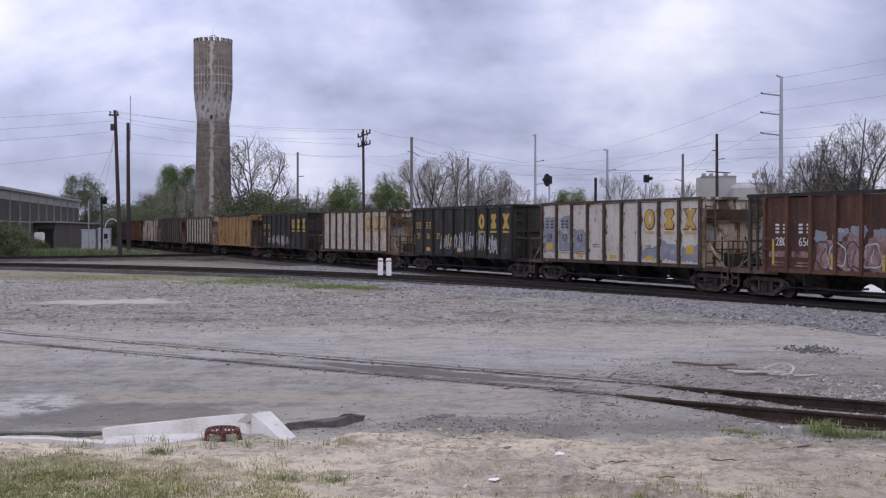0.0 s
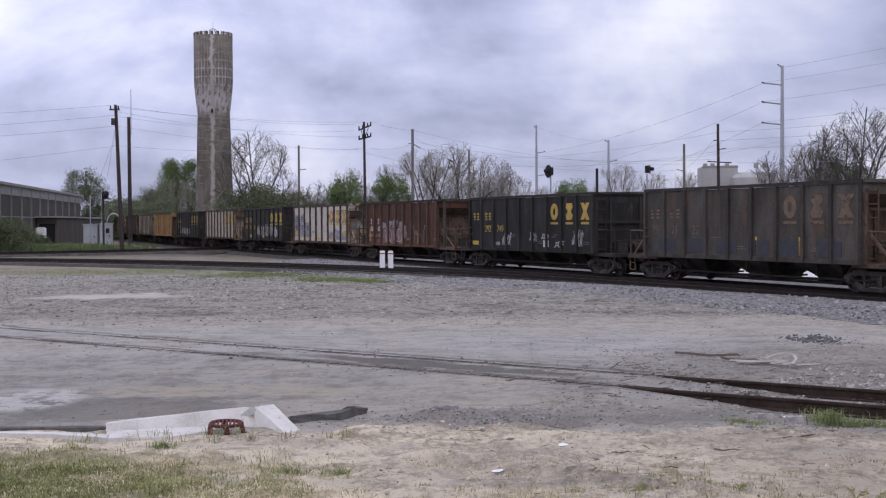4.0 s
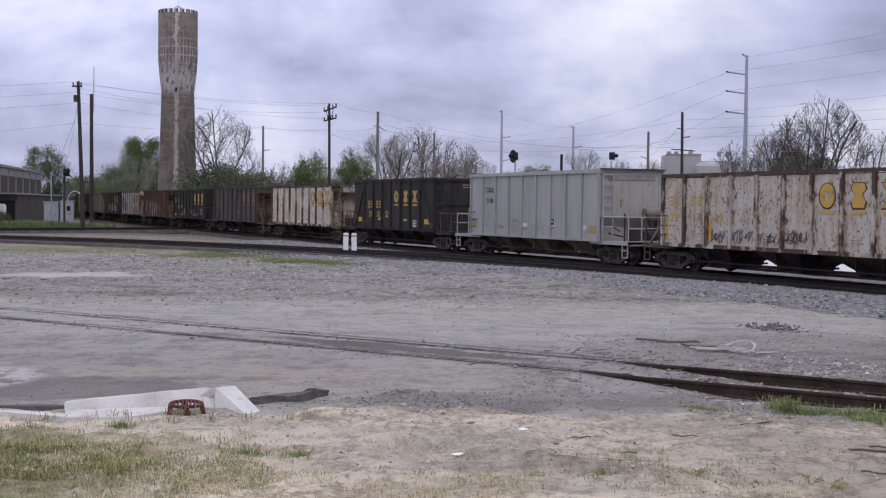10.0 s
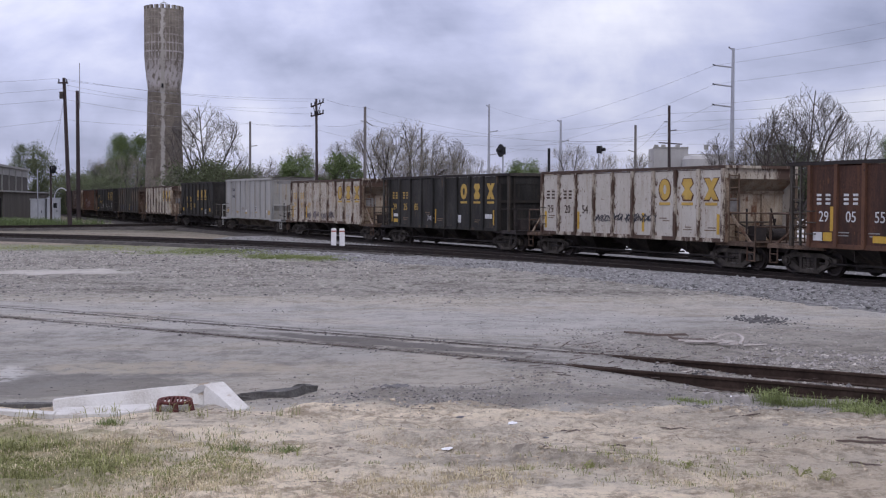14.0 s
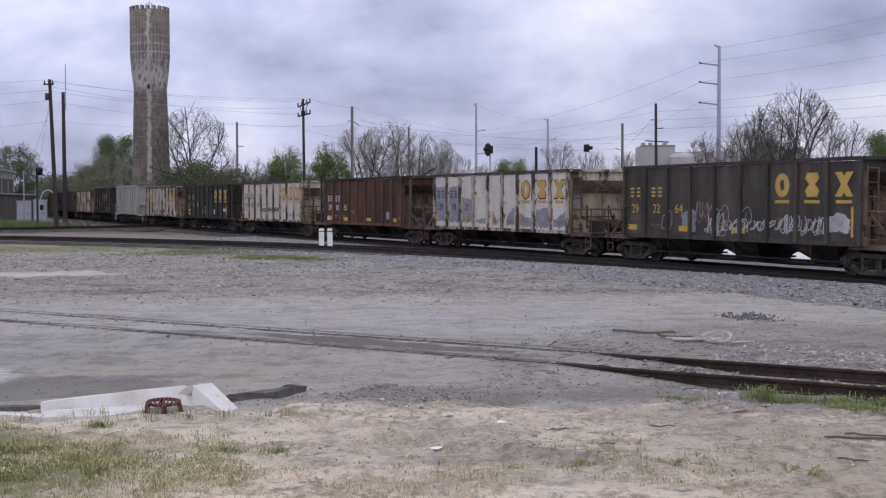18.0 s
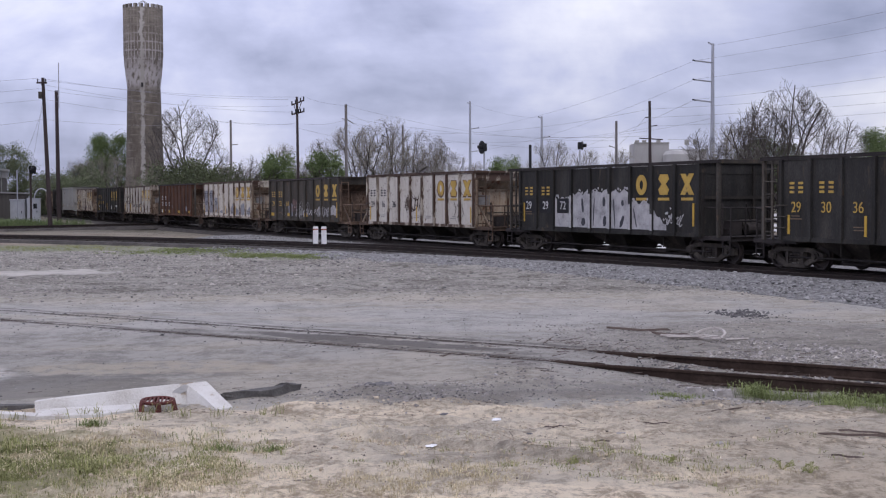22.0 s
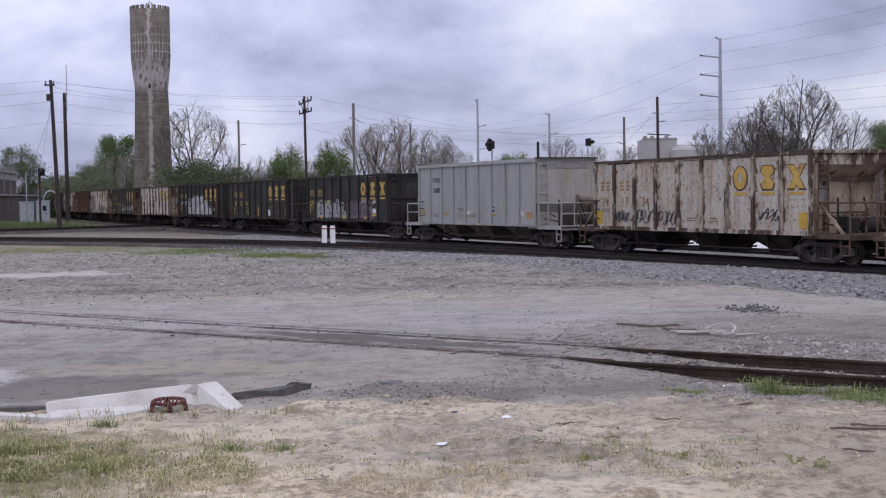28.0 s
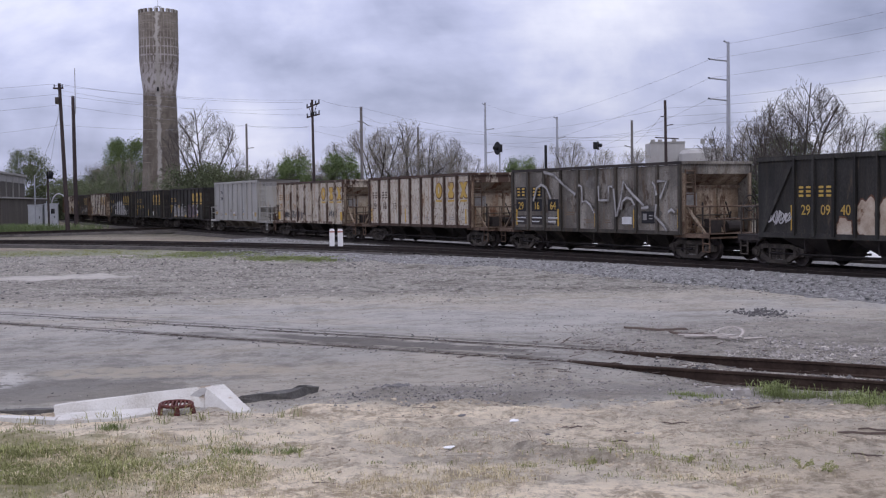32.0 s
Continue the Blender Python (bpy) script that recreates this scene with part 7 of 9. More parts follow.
def quad(label, half, top, reach, panels, over):
    """Four-bay hopper with flat full-height ends; ribs stand from reach to -reach, diagonal braces beyond them."""
    car = thing("hopper_car", (0, 0, 0), 0, label, "freight car", "cars of the train")
    mid, tall = (top + 1.0) / 2, top - 1.0
    for s in (1, -1):
        shared("side_sheet", ("quad", half, "side"), car, lambda: boxes_mesh("side_sheet", "black", [((0, 0, mid), (half * 2, 0.03, tall - 0.1))]), (0, s * 1.535, 0))
        shared("side_sill", ("quad", half, "sill"), car, lambda: boxes_mesh("side_sill", "black", [((0, 0, 1.04), (half * 2, 0.12, 0.16))]), (0, s * 1.53, 0))
        shared("top_chord", ("quad", half, "chord"), car, lambda: boxes_mesh("top_chord", "black", [((0, 0, top - 0.06), (half * 2 + 0.1, 0.18, 0.14))]), (0, s * 1.53, 0))
        for i in range(panels + 1):
            shared("rib", ("quad", half, "rib"), car, lambda: boxes_mesh("rib", "black", [((0, 0, mid), (0.10, 0.11, tall - 0.06))]), (-reach + i * 2 * reach / panels, s * 1.59, 0))

        def brace():
            b3 = bmesh.new()
            prism(b3, [(reach, top - 0.2), (reach + 0.14, top - 0.2), (half - 0.16, 1.12), (half - 0.30, 1.12)], lambda u, v, d: (u, d - 0.04, v), 0.08)
            return mesh_of("brace", b3, M["black"])
        shared("brace", ("quad", half, "brace"), car, brace, (0, s * 1.585, 0))
        shared("brace", ("quad", half, "brace"), car, brace, (0, s * 1.585, 0), 180)
    shared("floor", ("quad", half, "floor"), car, lambda: boxes_mesh("floor", "soot", [((0, 0, 1.06), (half * 2 - 0.1, 3.0, 0.06))]))
    for s in (-1, 1):
        tr = 0 if s > 0 else 180
        shared("end_wall", ("quad", half, "end"), car, lambda: boxes_mesh("end_wall", "black", [((half - 0.02, 0, mid), (0.05, 3.06, tall - 0.1)), ((half + 0.04, 0, top - 0.08), (0.14, 3.1, 0.12)), ((half + 0.03, 0, 2.4), (0.08, 3.0, 0.10))]), (0, 0, 0), tr)
        shared("end_sill", ("quad", half, "endsill"), car, lambda: boxes_mesh("end_sill", "soot", [(((half + over) / 2 - 0.02, 0, 0.95), (over - half, 2.9, 0.14))]), (0, 0, 0), tr)
        shared("ladder", ("quad", half, "ladder"), car, lambda: ladder_mesh("black", 0.9, top - 0.2, 0.42), (s * (half + 0.1), 1.25, 0))
        platform(car, half + 0.05, over - 0.06, s, "frame_steel", "soot")
        for u in (0.12, 0.0):
            shared("stencil_line", ("quad", half, "endmark", u), car, lambda: boxes_mesh("stencil_line", "gold", [((half + 0.012, 0.35, top - 0.35 - u), (0.012, 0.5, 0.035))]), (0, 0, 0), tr)
    step = half * 2 / 4.2
    underframe(car, over, tuple(step * k for k in (-1.5, -0.5, 0.5, 1.5)), "soot", half)
    return car


def silver_hopper(label, number):
    """Smooth light grey hopper with roof lip, end decks and tall ladders."""
    half, top, over = 5.7, 3.87, 7.66
    car = thing("covered_hopper_car", (0, 0, 0), 0, label, "freight car", "cars of the train")
    for s in (1, -1):
        shared("side_sheet", ("silver", "side"), car, lambda: boxes_mesh("side_sheet", "silver", [((0, 0, 2.37), (half * 2, 0.03, 2.80))]), (0, s * 1.535, 0))
        shared("side_sill", ("silver", "sill"), car, lambda: boxes_mesh("side_sill", "silver", [((0, 0, 1.0), (half * 2, 0.1, 0.12))]), (0, s * 1.54, 0))
        shared("top_chord", ("silver", "chord"), car, lambda: boxes_mesh("top_chord", "silver", [((0, 0, top - 0.07), (half * 2 + 0.12, 0.16, 0.15))]), (0, s * 1.55, 0))
        for i in range(10):
            shared("rib", ("silver", "rib"), car, lambda: boxes_mesh("rib", "silver", [((0, 0, 2.4), (0.09, 0.09, 2.8))]), (-half + 0.05 + i * (half * 2 - 0.1) / 9, s * 1.58, 0))
    shared("roof", ("silver", "roof"), car, lambda: boxes_mesh("roof", "silver", [((0, 0, top - 0.02), (half * 2 + 0.05, 2.9, 0.08)), ((0, 0, top + 0.05), (half * 1.8, 0.6, 0.07))]))
    for s in (-1, 1):
        tr = 0 if s > 0 else 180

        def end():
            b3 = bmesh.new()
            prism(b3, [(half - 0.02, 3.9), (half - 0.02, 1.95), (half - 0.35, 1.55), (half - 0.35, 0.95), (half - 0.42, 0.95), (half - 0.42, 1.58), (half - 0.09, 1.98), (half - 0.09, 3.9)], lambda u, v, d: (u, d - 1.5, v), 3.0)
            return mesh_of("end_wall", b3, M["silver_stained"])
        shared("end_wall", ("silver", "end"), car, end, (0, 0, 0), tr)
        shared("end_band", ("silver", "band"), car, lambda: boxes_mesh("end_band", "letter_grey", [((half - 0.005, 0, 3.56), (0.03, 2.3, 0.2))]), (0, 0, 0), tr)
        shared("end_lip", ("silver", "lip"), car, lambda: boxes_mesh("end_lip", "frame_steel", [((half + 0.06, 0, 3.9), (0.2, 3.1, 0.05))]), (0, 0, 0), tr)
        shared("rivet_rows", ("silver", "rivets"), car, lambda: boxes_mesh("rivet_rows", "silver", [((half - 0.012, y, z), (0.03, 0.045, 0.045)) for y in (0.55, -0.15, -1.2) for z in np.arange(2.0, 3.4, 0.14)]), (0, 0, 0), tr)
        shared("tank", ("silver", "tank"), car, lambda: boxes_mesh("tank", "tank_rust", [((half + 0.36, 0.85, 1.90), (0.6, 0.9, 0.07)), ((half + 0.14, 0.5, 1.43), (0.08, 0.08, 0.95)), ((half + 0.14, 1.2, 1.43), (0.08, 0.08, 0.95))], [((half + 0.40, 0.35, 2.12), (half + 0.40, 1.4, 2.12), 0.20)], 14), (0, 0, 0), tr, "rust-stained horizontal air tank")
        for y in (-0.9, 0.9):
            shared("end_post", ("silver", "post"), car, lambda: boxes_mesh("end_post", "silver", [((half - 0.05, 0, 2.4), (0.1, 0.12, 2.9))]), (0, y * 1.55, 0), tr)
        shared("ladder", ("silver", "ladder"), car, lambda: ladder_mesh("silver", 0.98, 3.75, 0.48), (s * (half + 0.08), 1.2, 0))
        platform(car, half - 0.8, over - 0.06, s, "silver", "silver")
        end_gear(car, half - 0.2, over, s, "silver")
    brake_gear(car, -6.4, -1)
    underframe(car, over, (-3.5, 0.0, 3.5), "bay_tan", half)
    side_text("TXIX", 0.34, 3.75, 2.98, "letter_black", car, name="lettering")
    side_text(number, 0.34, 3.75, 2.48, "letter_black", car)
    return car


def panel(i):
    """The middle of side panel i, counted from the leading end of a ribbed body."""
    return 6.15 - 0.07 - (i + 0.5) * (12.3 - 0.14) / 9


def marks(car, numbers, mat, z=2.5, size=0.5, top=None):
    """The owner's mark as plain bars, and the car's number below it."""
    for i in (0, 1):
        for dx2 in (-0.2, 0.2):
            side_shape(BARS, panel(i) - dx2, z + 0.10, top or mat, car, "mark_block", y=1.552, k=0.38)
    for i, t in enumerate(numbers):
        if t:
            side_text(t, size * 0.94, panel(i), z - 0.66, mat, car, y=1.564)


def primer(car, i, z0, z1, seed, w=1.06, skew=0.0):
    """Blue-grey primer rolled over one side panel, its edges ragged."""
    rng = random.Random(seed)
    n = 9
    top = [(-w / 2 + w * k / n, z1 + skew * (k / n - 0.5) + rng.uniform(-0.07, 0.05)) for k in range(n + 1)]
    low = [(-w / 2 + w * k / n, z0 + rng.uniform(-0.05, 0.07)) for k in range(n + 1)]
    side_shape([low + top[::-1]], panel(i) + rng.uniform(-0.04, 0.04), 0.0, "patch_blue", car, "paint_patch", y=1.551, depth=0.004)


def strips(car, places, z0=1.15, h=0.62, w=0.10):
    for x in places:
        side_shape([rect(0, 0, w, h)], x, z0 + h / 2, "yellow", car, "reflector_strip", y=1.552)


def tags_low(car, places, mat="yellow", z=1.28, w=0.5, h=0.2):
    for x in places:
        side_shape([rect(0, 0, w, h)], x, z, mat, car, "stencil_patch", y=1.552)


WHITE, BLACK = "white-painted open hopper car with rusted ribs", "black open hopper car with gold markings"
train = []


def enter(car, start, half, n):
    car["unit"] = n
    train.append((car, start, half))
    return car


def logo_right(car, mat="gold", z=2.72, edge=""):
    emblem(car, (panel(6), panel(7), panel(8)), z, mat, edge=edge or ("rib_brown" if car["unit"] in (-3, -1, 3, 6, 8, 10, 12, 17, 18) else ""))


def plain(n, start, kind):
    spec = {
        "white": ("white", "white", "rib_rust", "end_light", WHITE, False),
        "white_b": ("white_b", "white", "rib_white", "end_light", "chalky white open hopper car with chipped ribs", False),
        "rusty": ("rusty", "white_rusty", "rib_white", "end_light", "rust-streaked white open hopper car", False),
        "rusty_b": ("rusty_b", "white_rusty", "rib_rust", "end_light", "rust-streaked white open hopper car with brown ribs", False),
        "black": ("black", "black", "black", "soot", BLACK, False),
        "framed": ("framed", "black", "black", "soot", "black open hopper car with open end frames", True),
        "dark": ("dark", "dark", "dark", "end_rust", "sooty dark grey open hopper car", False),
        "grey": ("grey", "grey", "dark", "end_light", "grey-brown open hopper car covered in graffiti outlines", False),
        "brown": ("brown", "brown", "rib_brown", "end_rust", "oxide brown open hopper car", False),
        "orange": ("orange", "orange", "orange", "end_rust", "rusty orange open hopper car", False)}[kind]
    return enter(hopper(*spec[:4], spec[4], spec[5]), start, 6.15, n)


def silver_marks(c):
    tags_low(c, (5.25,), "tan_label", 1.5, 0.48, 0.2)
    tags_low(c, (2.7, -1.95), "tan_label", 1.42, 0.5, 0.1)
    tags_low(c, (0.45,), "tan_label", 1.36, 0.6, 0.1)
    tags_low(c, (-5.2,), "tan_label", 1.42, 0.5, 0.3)
    side_shape([rect(0, 0, 0.44, 0.16)], 0.4, 1.52, "letter_white", c, "data_plate", y=1.552)
    side_shape([rect(0, 0, 0.22, 0.18)], -4.6, 1.5, "letter_white", c, "data_plate", y=1.552)
    side_shape([rect(0, 0, 0.48, 0.36)], -1.95, 1.68, "letter_white", c, "data_plate", y=1.552)
    side_shape([rect(0, 0, 0.40, 0.28)], -1.95, 1.69, "letter_black", c, "data_marks", y=1.560)
    side_shape([rect(-0.07, 0, 0.05, 0.18), rect(0.07, 0.02, 0.09, 0.10)], -1.95, 1.69, "letter_white", c, "data_marks", y=1.570)
    for x, w, k in ((4.2, 0.5, 2), (2.9, 0.4, 1), (1.4, 0.7, 4), (-0.6, 0.7, 4), (-3.2, 0.4, 2)):
        for j in range(k):
            side_shape([rect(0.03 * j, 0, w - 0.08 * (j % 2), 0.03)], x, 1.50 - 0.075 * j, "letter_grey", c, "stencil_line", y=1.5525, depth=0.003)


# far leading cars
for n, start, kind in ((-13, -208.8, "dark"), (-12, -192.7, "rusty_b"), (-11, -176.6, "black"), (-10, -160.5, "dark"), (-9, -144.4, "brown"), (-8, -128.3, "rusty"), (-7, -112.25, "dark"), (-6, -96.0, "rusty_b"), (-5, -79.9, "orange")):
    plain(n, start, kind)
c = plain(-4, -63.6, "black")
logo_right(c)
marks(c, ("29", "25", ""), "gold")
scrawl(c, -1.5, 4.5, 1.1, 2.0, "spray_white", 2, 16)
blotch(c, 0.2, 1.5, 2.2, 0.8, "spray_pink", 3)
c = plain(-3, -47.4, "rusty_b")
logo_right(c)
c = plain(-2, -31.1, "black")
logo_right(c)
marks(c, ("29", "06", "37"), "gold")
strips(c, (panel(0) + 0.62, panel(3)), 1.5)
scrawl(c, -4.6, 2.5, 1.1, 2.3, "spray_white", 5, 36)
tags_low(c, (panel(1), panel(4)))
c = plain(-1, -15.93, "white")
logo_right(c)
for i, z0, z1, sk in ((0, 1.35, 2.95, 0.0), (1, 1.45, 2.95, 0.1), (2, 1.3, 2.35, -0.1), (6, 1.2, 1.65, 0.2), (7, 1.2, 1.85, -0.2), (8, 1.15, 1.75, 0.1)):
    primer(c, i, z0, z1, 200 + i, skew=sk)
marks(c, ("29", "17", "62"), "letter_black")
tags_low(c, (panel(0), panel(8)), z=1.6, w=0.5, h=0.32)
tags_low(c, (panel(2), panel(4), panel(6)), z=1.24, w=0.5, h=0.16)
c = enter(hopper("brown_short", "brown", "rib_brown", "end_rust", "oxide brown open hopper car with faded graffiti", True, half=5.47), 0.08, 5.47, 0)
for x in (4.56, 3.34):
    for dx2 in (-0.2, 0.2):
        side_shape(BARS, x - dx2, 2.40, "letter_white", c, "mark_block", y=1.552, k=0.34)
for x, t in ((4.55, "280"), (3.34, "656")):
    side_text(t, 0.40, x, 1.83, "letter_white", c, y=1.564)
strips(c, (4.98, -5.2), 1.2, 0.85)
strips(c, (2.0, -0.33, -2.75), 1.1, 0.5)
for k, (x, z, w, h, y) in enumerate(((2.25, 1.55, 1.1, 0.95, 1.556), (1.1, 1.62, 1.1, 1.15, 1.557), (-0.05, 1.6, 1.0, 1.1, 1.556))):
    blotch(c, x, z, w, h, "spray_pink", 7 + 10 * k, y=y)
for k, (x, z, w, h) in enumerate(((2.55, 2.15, 0.6, 0.35), (1.55, 2.2, 0.8, 0.4), (0.75, 2.3, 0.7, 0.4), (-0.25, 2.15, 0.8, 0.45), (-0.75, 1.8, 0.5, 0.7))):
    blotch(c, x, z, w, h, "patch_blue", 60 + k, y=1.5545)
for k, x in enumerate((2.45, 1.75, 0.95, 0.15)):
    bubble(c, x, 1.55, 0.7, 0.8, "spray_white" if k % 2 else "letter_black", 70 + k)
for k, (x, h) in enumerate(((-1.95, 1.0), (-2.5, 0.7), (-3.1, 0.5), (-3.9, 1.0))):
    tag_lines(c, [[(x + 0.3, 1.15), (x + 0.28, 1.15 + h * 0.7), (x + 0.12, 1.15 + h), (x - 0.1, 1.12 + h), (x - 0.26, 1.15 + h * 0.6), (x - 0.28, 1.3)]], 0.035, "letter_grey", y=1.562)
for x in (4.72, 3.5):
    side_shape([rect(0, 0, 1.0, 0.20), rect(0.1, -0.28, 0.7, 0.05), rect(0.05, -0.38, 0.8, 0.05)], x, 1.55, "spray_pink", c, "paint_patch", y=1.552, depth=0.003)
scrawl(c, -1.2, 2.6, 1.15, 2.2, "spray_pink", 8, 16)
c = plain(1, 15.26, "black")
marks(c, ("", "292", "749"), "gold")
logo_right(c)
scrawl(c, 1.5, 2.5, 1.1, 1.95, "spray_white", 11, 22)
scrawl(c, 2.7, 3.2, 1.15, 1.4, "spray_white", 13, 4)
scrawl(c, -1.1, -0.3, 1.3, 1.95, "spray_white", 12, 10)
scrawl(c, -2.2, -1.5, 1.5, 1.85, "spray_white", 14, 8)
scrawl(c, -3.6, -2.7, 1.05, 1.5, "spray_white", 15, 14)
scrawl(c, -5.3, -4.3, 1.15, 2.1, "spray_white", 16, 22)
side_shape([rect(0, 0, 0.5, 0.3)], -1.9, 1.32, "letter_white", c, "data_plate", y=1.552)
tags_low(c, (5.5,), w=0.7)
c = plain(2, 31.52, "dark")
marks(c, ("29", "21", "22"), "faint_mark")
logo_right(c, "faint_mark")
tags_low(c, (4.6, 2.6, 0.8, -1.0, -2.6, -4.6), "letter_black", 1.4, 1.2, 0.5)
strips(c, (-0.9, -3.2))
c = plain(3, 47.73, "rusty")
logo_right(c)
strips(c, (5.8, -5.6), 1.3, 0.7)
c = enter(quad("tall black four-bay hopper car with diagonal end braces", 5.57, 3.78, 3.88, 6, 7.4), 64.07, 5.57, 4)
emblem(c, (-0.68, -1.96, -3.18), 2.76, k=0.86)
for x in (3.08, 1.84):
    for dx2 in (0.2, -0.2):
        side_shape(BARS, x + dx2, 2.38, "gold", c, "mark_block", k=0.42)
for x, t in ((3.05, "29"), (1.82, "02"), (0.62, "52")):
    side_text(t, 0.48, x, 1.66, "gold", c, y=1.556)
tags_low(c, (4.64,), z=1.5, w=0.5, h=0.26)
tags_low(c, (-4.7,), z=1.49, w=0.55, h=0.26)
tags_low(c, (1.67, -1.92), z=1.54, w=0.45, h=0.11)
side_shape([rect(0, 0, 0.44, 0.36)], -3.16, 1.36, "letter_white", c, "data_plate", y=1.552)
side_shape([rect(0, 0, 0.36, 0.28)], -3.16, 1.37, "letter_black", c, "data_marks", y=1.560)
side_shape([rect(-0.06, 0, 0.05, 0.16), rect(0.08, 0.03, 0.08, 0.10), rect(0, -0.11, 0.28, 0.03)], -3.16, 1.37, "letter_white", c, "data_marks", y=1.570)
c = enter(silver_hopper("light grey smooth-sided hopper car with white railings", "2148"), 79.43, 5.7, 5)
silver_marks(c)
c = plain(6, 95.2, "rusty")
logo_right(c)
marks(c, ("29", "17", "39"), "gold")
strips(c, (5.85, panel(2) + 0.5), 1.2, 0.75, 0.16)
scrawl(c, -1.8, 3.4, 1.1, 1.7, "spray_violet", 21, 16)
c = plain(7, 111.47, "framed")
marks(c, ("29", "25", "85"), "gold")
logo_right(c)
strips(c, (5.8, panel(4) + 0.4, -5.7), 1.2, 0.7)
side_shape([rect(0, 0, 0.55, 0.16)], 5.3, 1.55, "letter_white", c, "data_plate", y=1.552)
side_shape([rect(0, 0, 0.4, 0.36)], -2.2, 1.45, "letter_white", c, "data_plate", y=1.552)
side_shape([rect(0, 0, 0.65, 0.2)], -5.2, 1.6, "letter_white", c, "data_plate", y=1.552)
tags_low(c, (5.3,), z=1.26, w=0.5, h=0.18)
scrawl(c, 0.6, 1.4, 1.2, 1.7, "spray_white", 23, 6)
c = plain(8, 127.65, "white_b")
logo_right(c)
marks(c, ("29", "20", "54"), "rib_rust")
strips(c, (5.8, panel(2) + 0.5, panel(5), -5.8), 1.2, 0.7, 0.14)
scrawl(c, -2.2, 2.0, 1.5, 1.9, "letter_black", 25, 22)
c = enter(hopper("brown_short", "brown", "rib_brown", "end_rust", "oxide brown open hopper car with open end frames", True, half=5.47), 144.21, 5.47, 9)
for x in (4.80, 3.60):
    for dx2 in (-0.2, 0.2):
        side_shape(BARS, x - dx2, 2.42, "letter_white", c, "mark_block", y=1.552, k=0.36)
for x, t in ((4.78, "29"), (3.58, "05"), (2.38, "55")):
    side_text(t, 0.46, x, 1.74, "letter_white", c, y=1.564)
side_shape([rect(0, 0, 0.40, 0.26)], 5.05, 1.28, "letter_white", c, "data_plate", y=1.552)
side_shape([rect(0, 0, 0.40, 0.26)], 4.60, 1.28, "yellow", c, "stencil_patch", y=1.552)
strips(c, (4.42,), 1.45, 0.75, 0.14)
tags_low(c, (2.35, -1.0, -4.4), z=1.25, w=0.62, h=0.2)
side_shape([rect(0, 0, 0.4, 0.4)], -3.6, 1.5, "patch_blue", c, "data_plate", y=1.552)
c = plain(10, 158.88, "white_b")
logo_right(c)
for i, z0, z1, w, sk in ((0, 1.3, 2.98, 1.08, 0.0), (1, 1.25, 2.98, 1.05, 0.05), (2, 1.28, 2.42, 1.05, -0.1), (3, 1.25, 1.45, 0.9, 0.1), (4, 1.2, 1.6, 0.4, -0.5), (5, 1.2, 1.8, 0.7, 0.5), (6, 1.18, 1.6, 0.9, -0.25), (7, 1.15, 1.95, 1.0, 0.15), (8, 1.15, 1.65, 1.0, 0.35)):
    primer(c, i, z0, z1, 220 + i, w, sk)
strips(c, (5.95, panel(2) + 0.1, panel(4) + 0.2, panel(6) + 0.5, -5.95), 1.2, 0.6, 0.12)
marks(c, ("29", "18", "21"), "letter_black")
c = plain(11, 175.13, "dark")
marks(c, ("29", "22", "64"), "gold")
logo_right(c)
scrawl(c, -4.8, 1.2, 1.1, 1.9, "spray_white", 31, 30)
scrawl(c, 0.8, 1.9, 1.5, 2.4, "spray_pink", 32, 6)
for k, (x, z, w, h) in enumerate(((3.4, 1.55, 0.6, 0.6), (0.75, 1.7, 0.55, 0.8), (0.2, 1.75, 0.5, 0.7), (-0.95, 1.75, 0.55, 0.55), (0.45, 1.3, 0.9, 0.4))):
    bubble(c, x, z, w, h, "letter_grey", 130 + k, wide=0.035)
blotch(c, 2.1, 1.6, 0.8, 0.75, "patch_blue", 140)
for x in (-5.2,):
    blotch(c, x, 1.6, 0.9, 0.55, "spray_white", 141)
tags_low(c, (5.6, 2.4, -0.6), z=1.3, w=0.6, h=0.2)
strips(c, (-5.75,), 1.2, 0.9)
c = plain(12, 191.51, "white_b")
logo_right(c)
marks(c, ("29", "16", "36"), "letter_black")
strips(c, (5.75, panel(2) - 0.55, panel(4), -3.2, -5.75), 1.15, 0.75)
scrawl(c, -0.6, 1.4, 1.5, 2.6, "rib_rust", 34, 12)
tag_lines(c, [[(1.05, 2.5), (0.8, 2.35), (0.5, 2.4), (0.1, 2.2), (-0.3, 2.3)], [(0.75, 2.3), (0.7, 2.0), (0.45, 1.75), (0.2, 1.7)], [(0.9, 1.75), (0.6, 1.62), (0.2, 1.7), (-0.1, 1.95)], [(-0.3, 2.0), (-0.5, 1.6), (-0.42, 1.2)]], 0.045, "rib_rust", y=1.557)
tag_lines(c, [[(-4.1, 2.1), (-4.3, 1.8), (-4.15, 1.5)], [(-4.45, 2.0), (-4.6, 1.6), (-4.4, 1.35)], [(-4.9, 1.9), (-5.1, 1.5)]], 0.05, "rib_rust", y=1.557)
c = plain(13, 207.92, "framed")
logo_right(c)
marks(c, ("29", "29", "72"), "letter_white", top="gold")
strips(c, (5.8, -5.75), 1.3, 0.8)
for i in (0, 1, 2):
    side_shape([rect(0, 0, 0.9, 0.6)], panel(i), 1.98, "signal", c, "paint_patch", y=1.5595 if i == 2 else 1.551, depth=0.003)
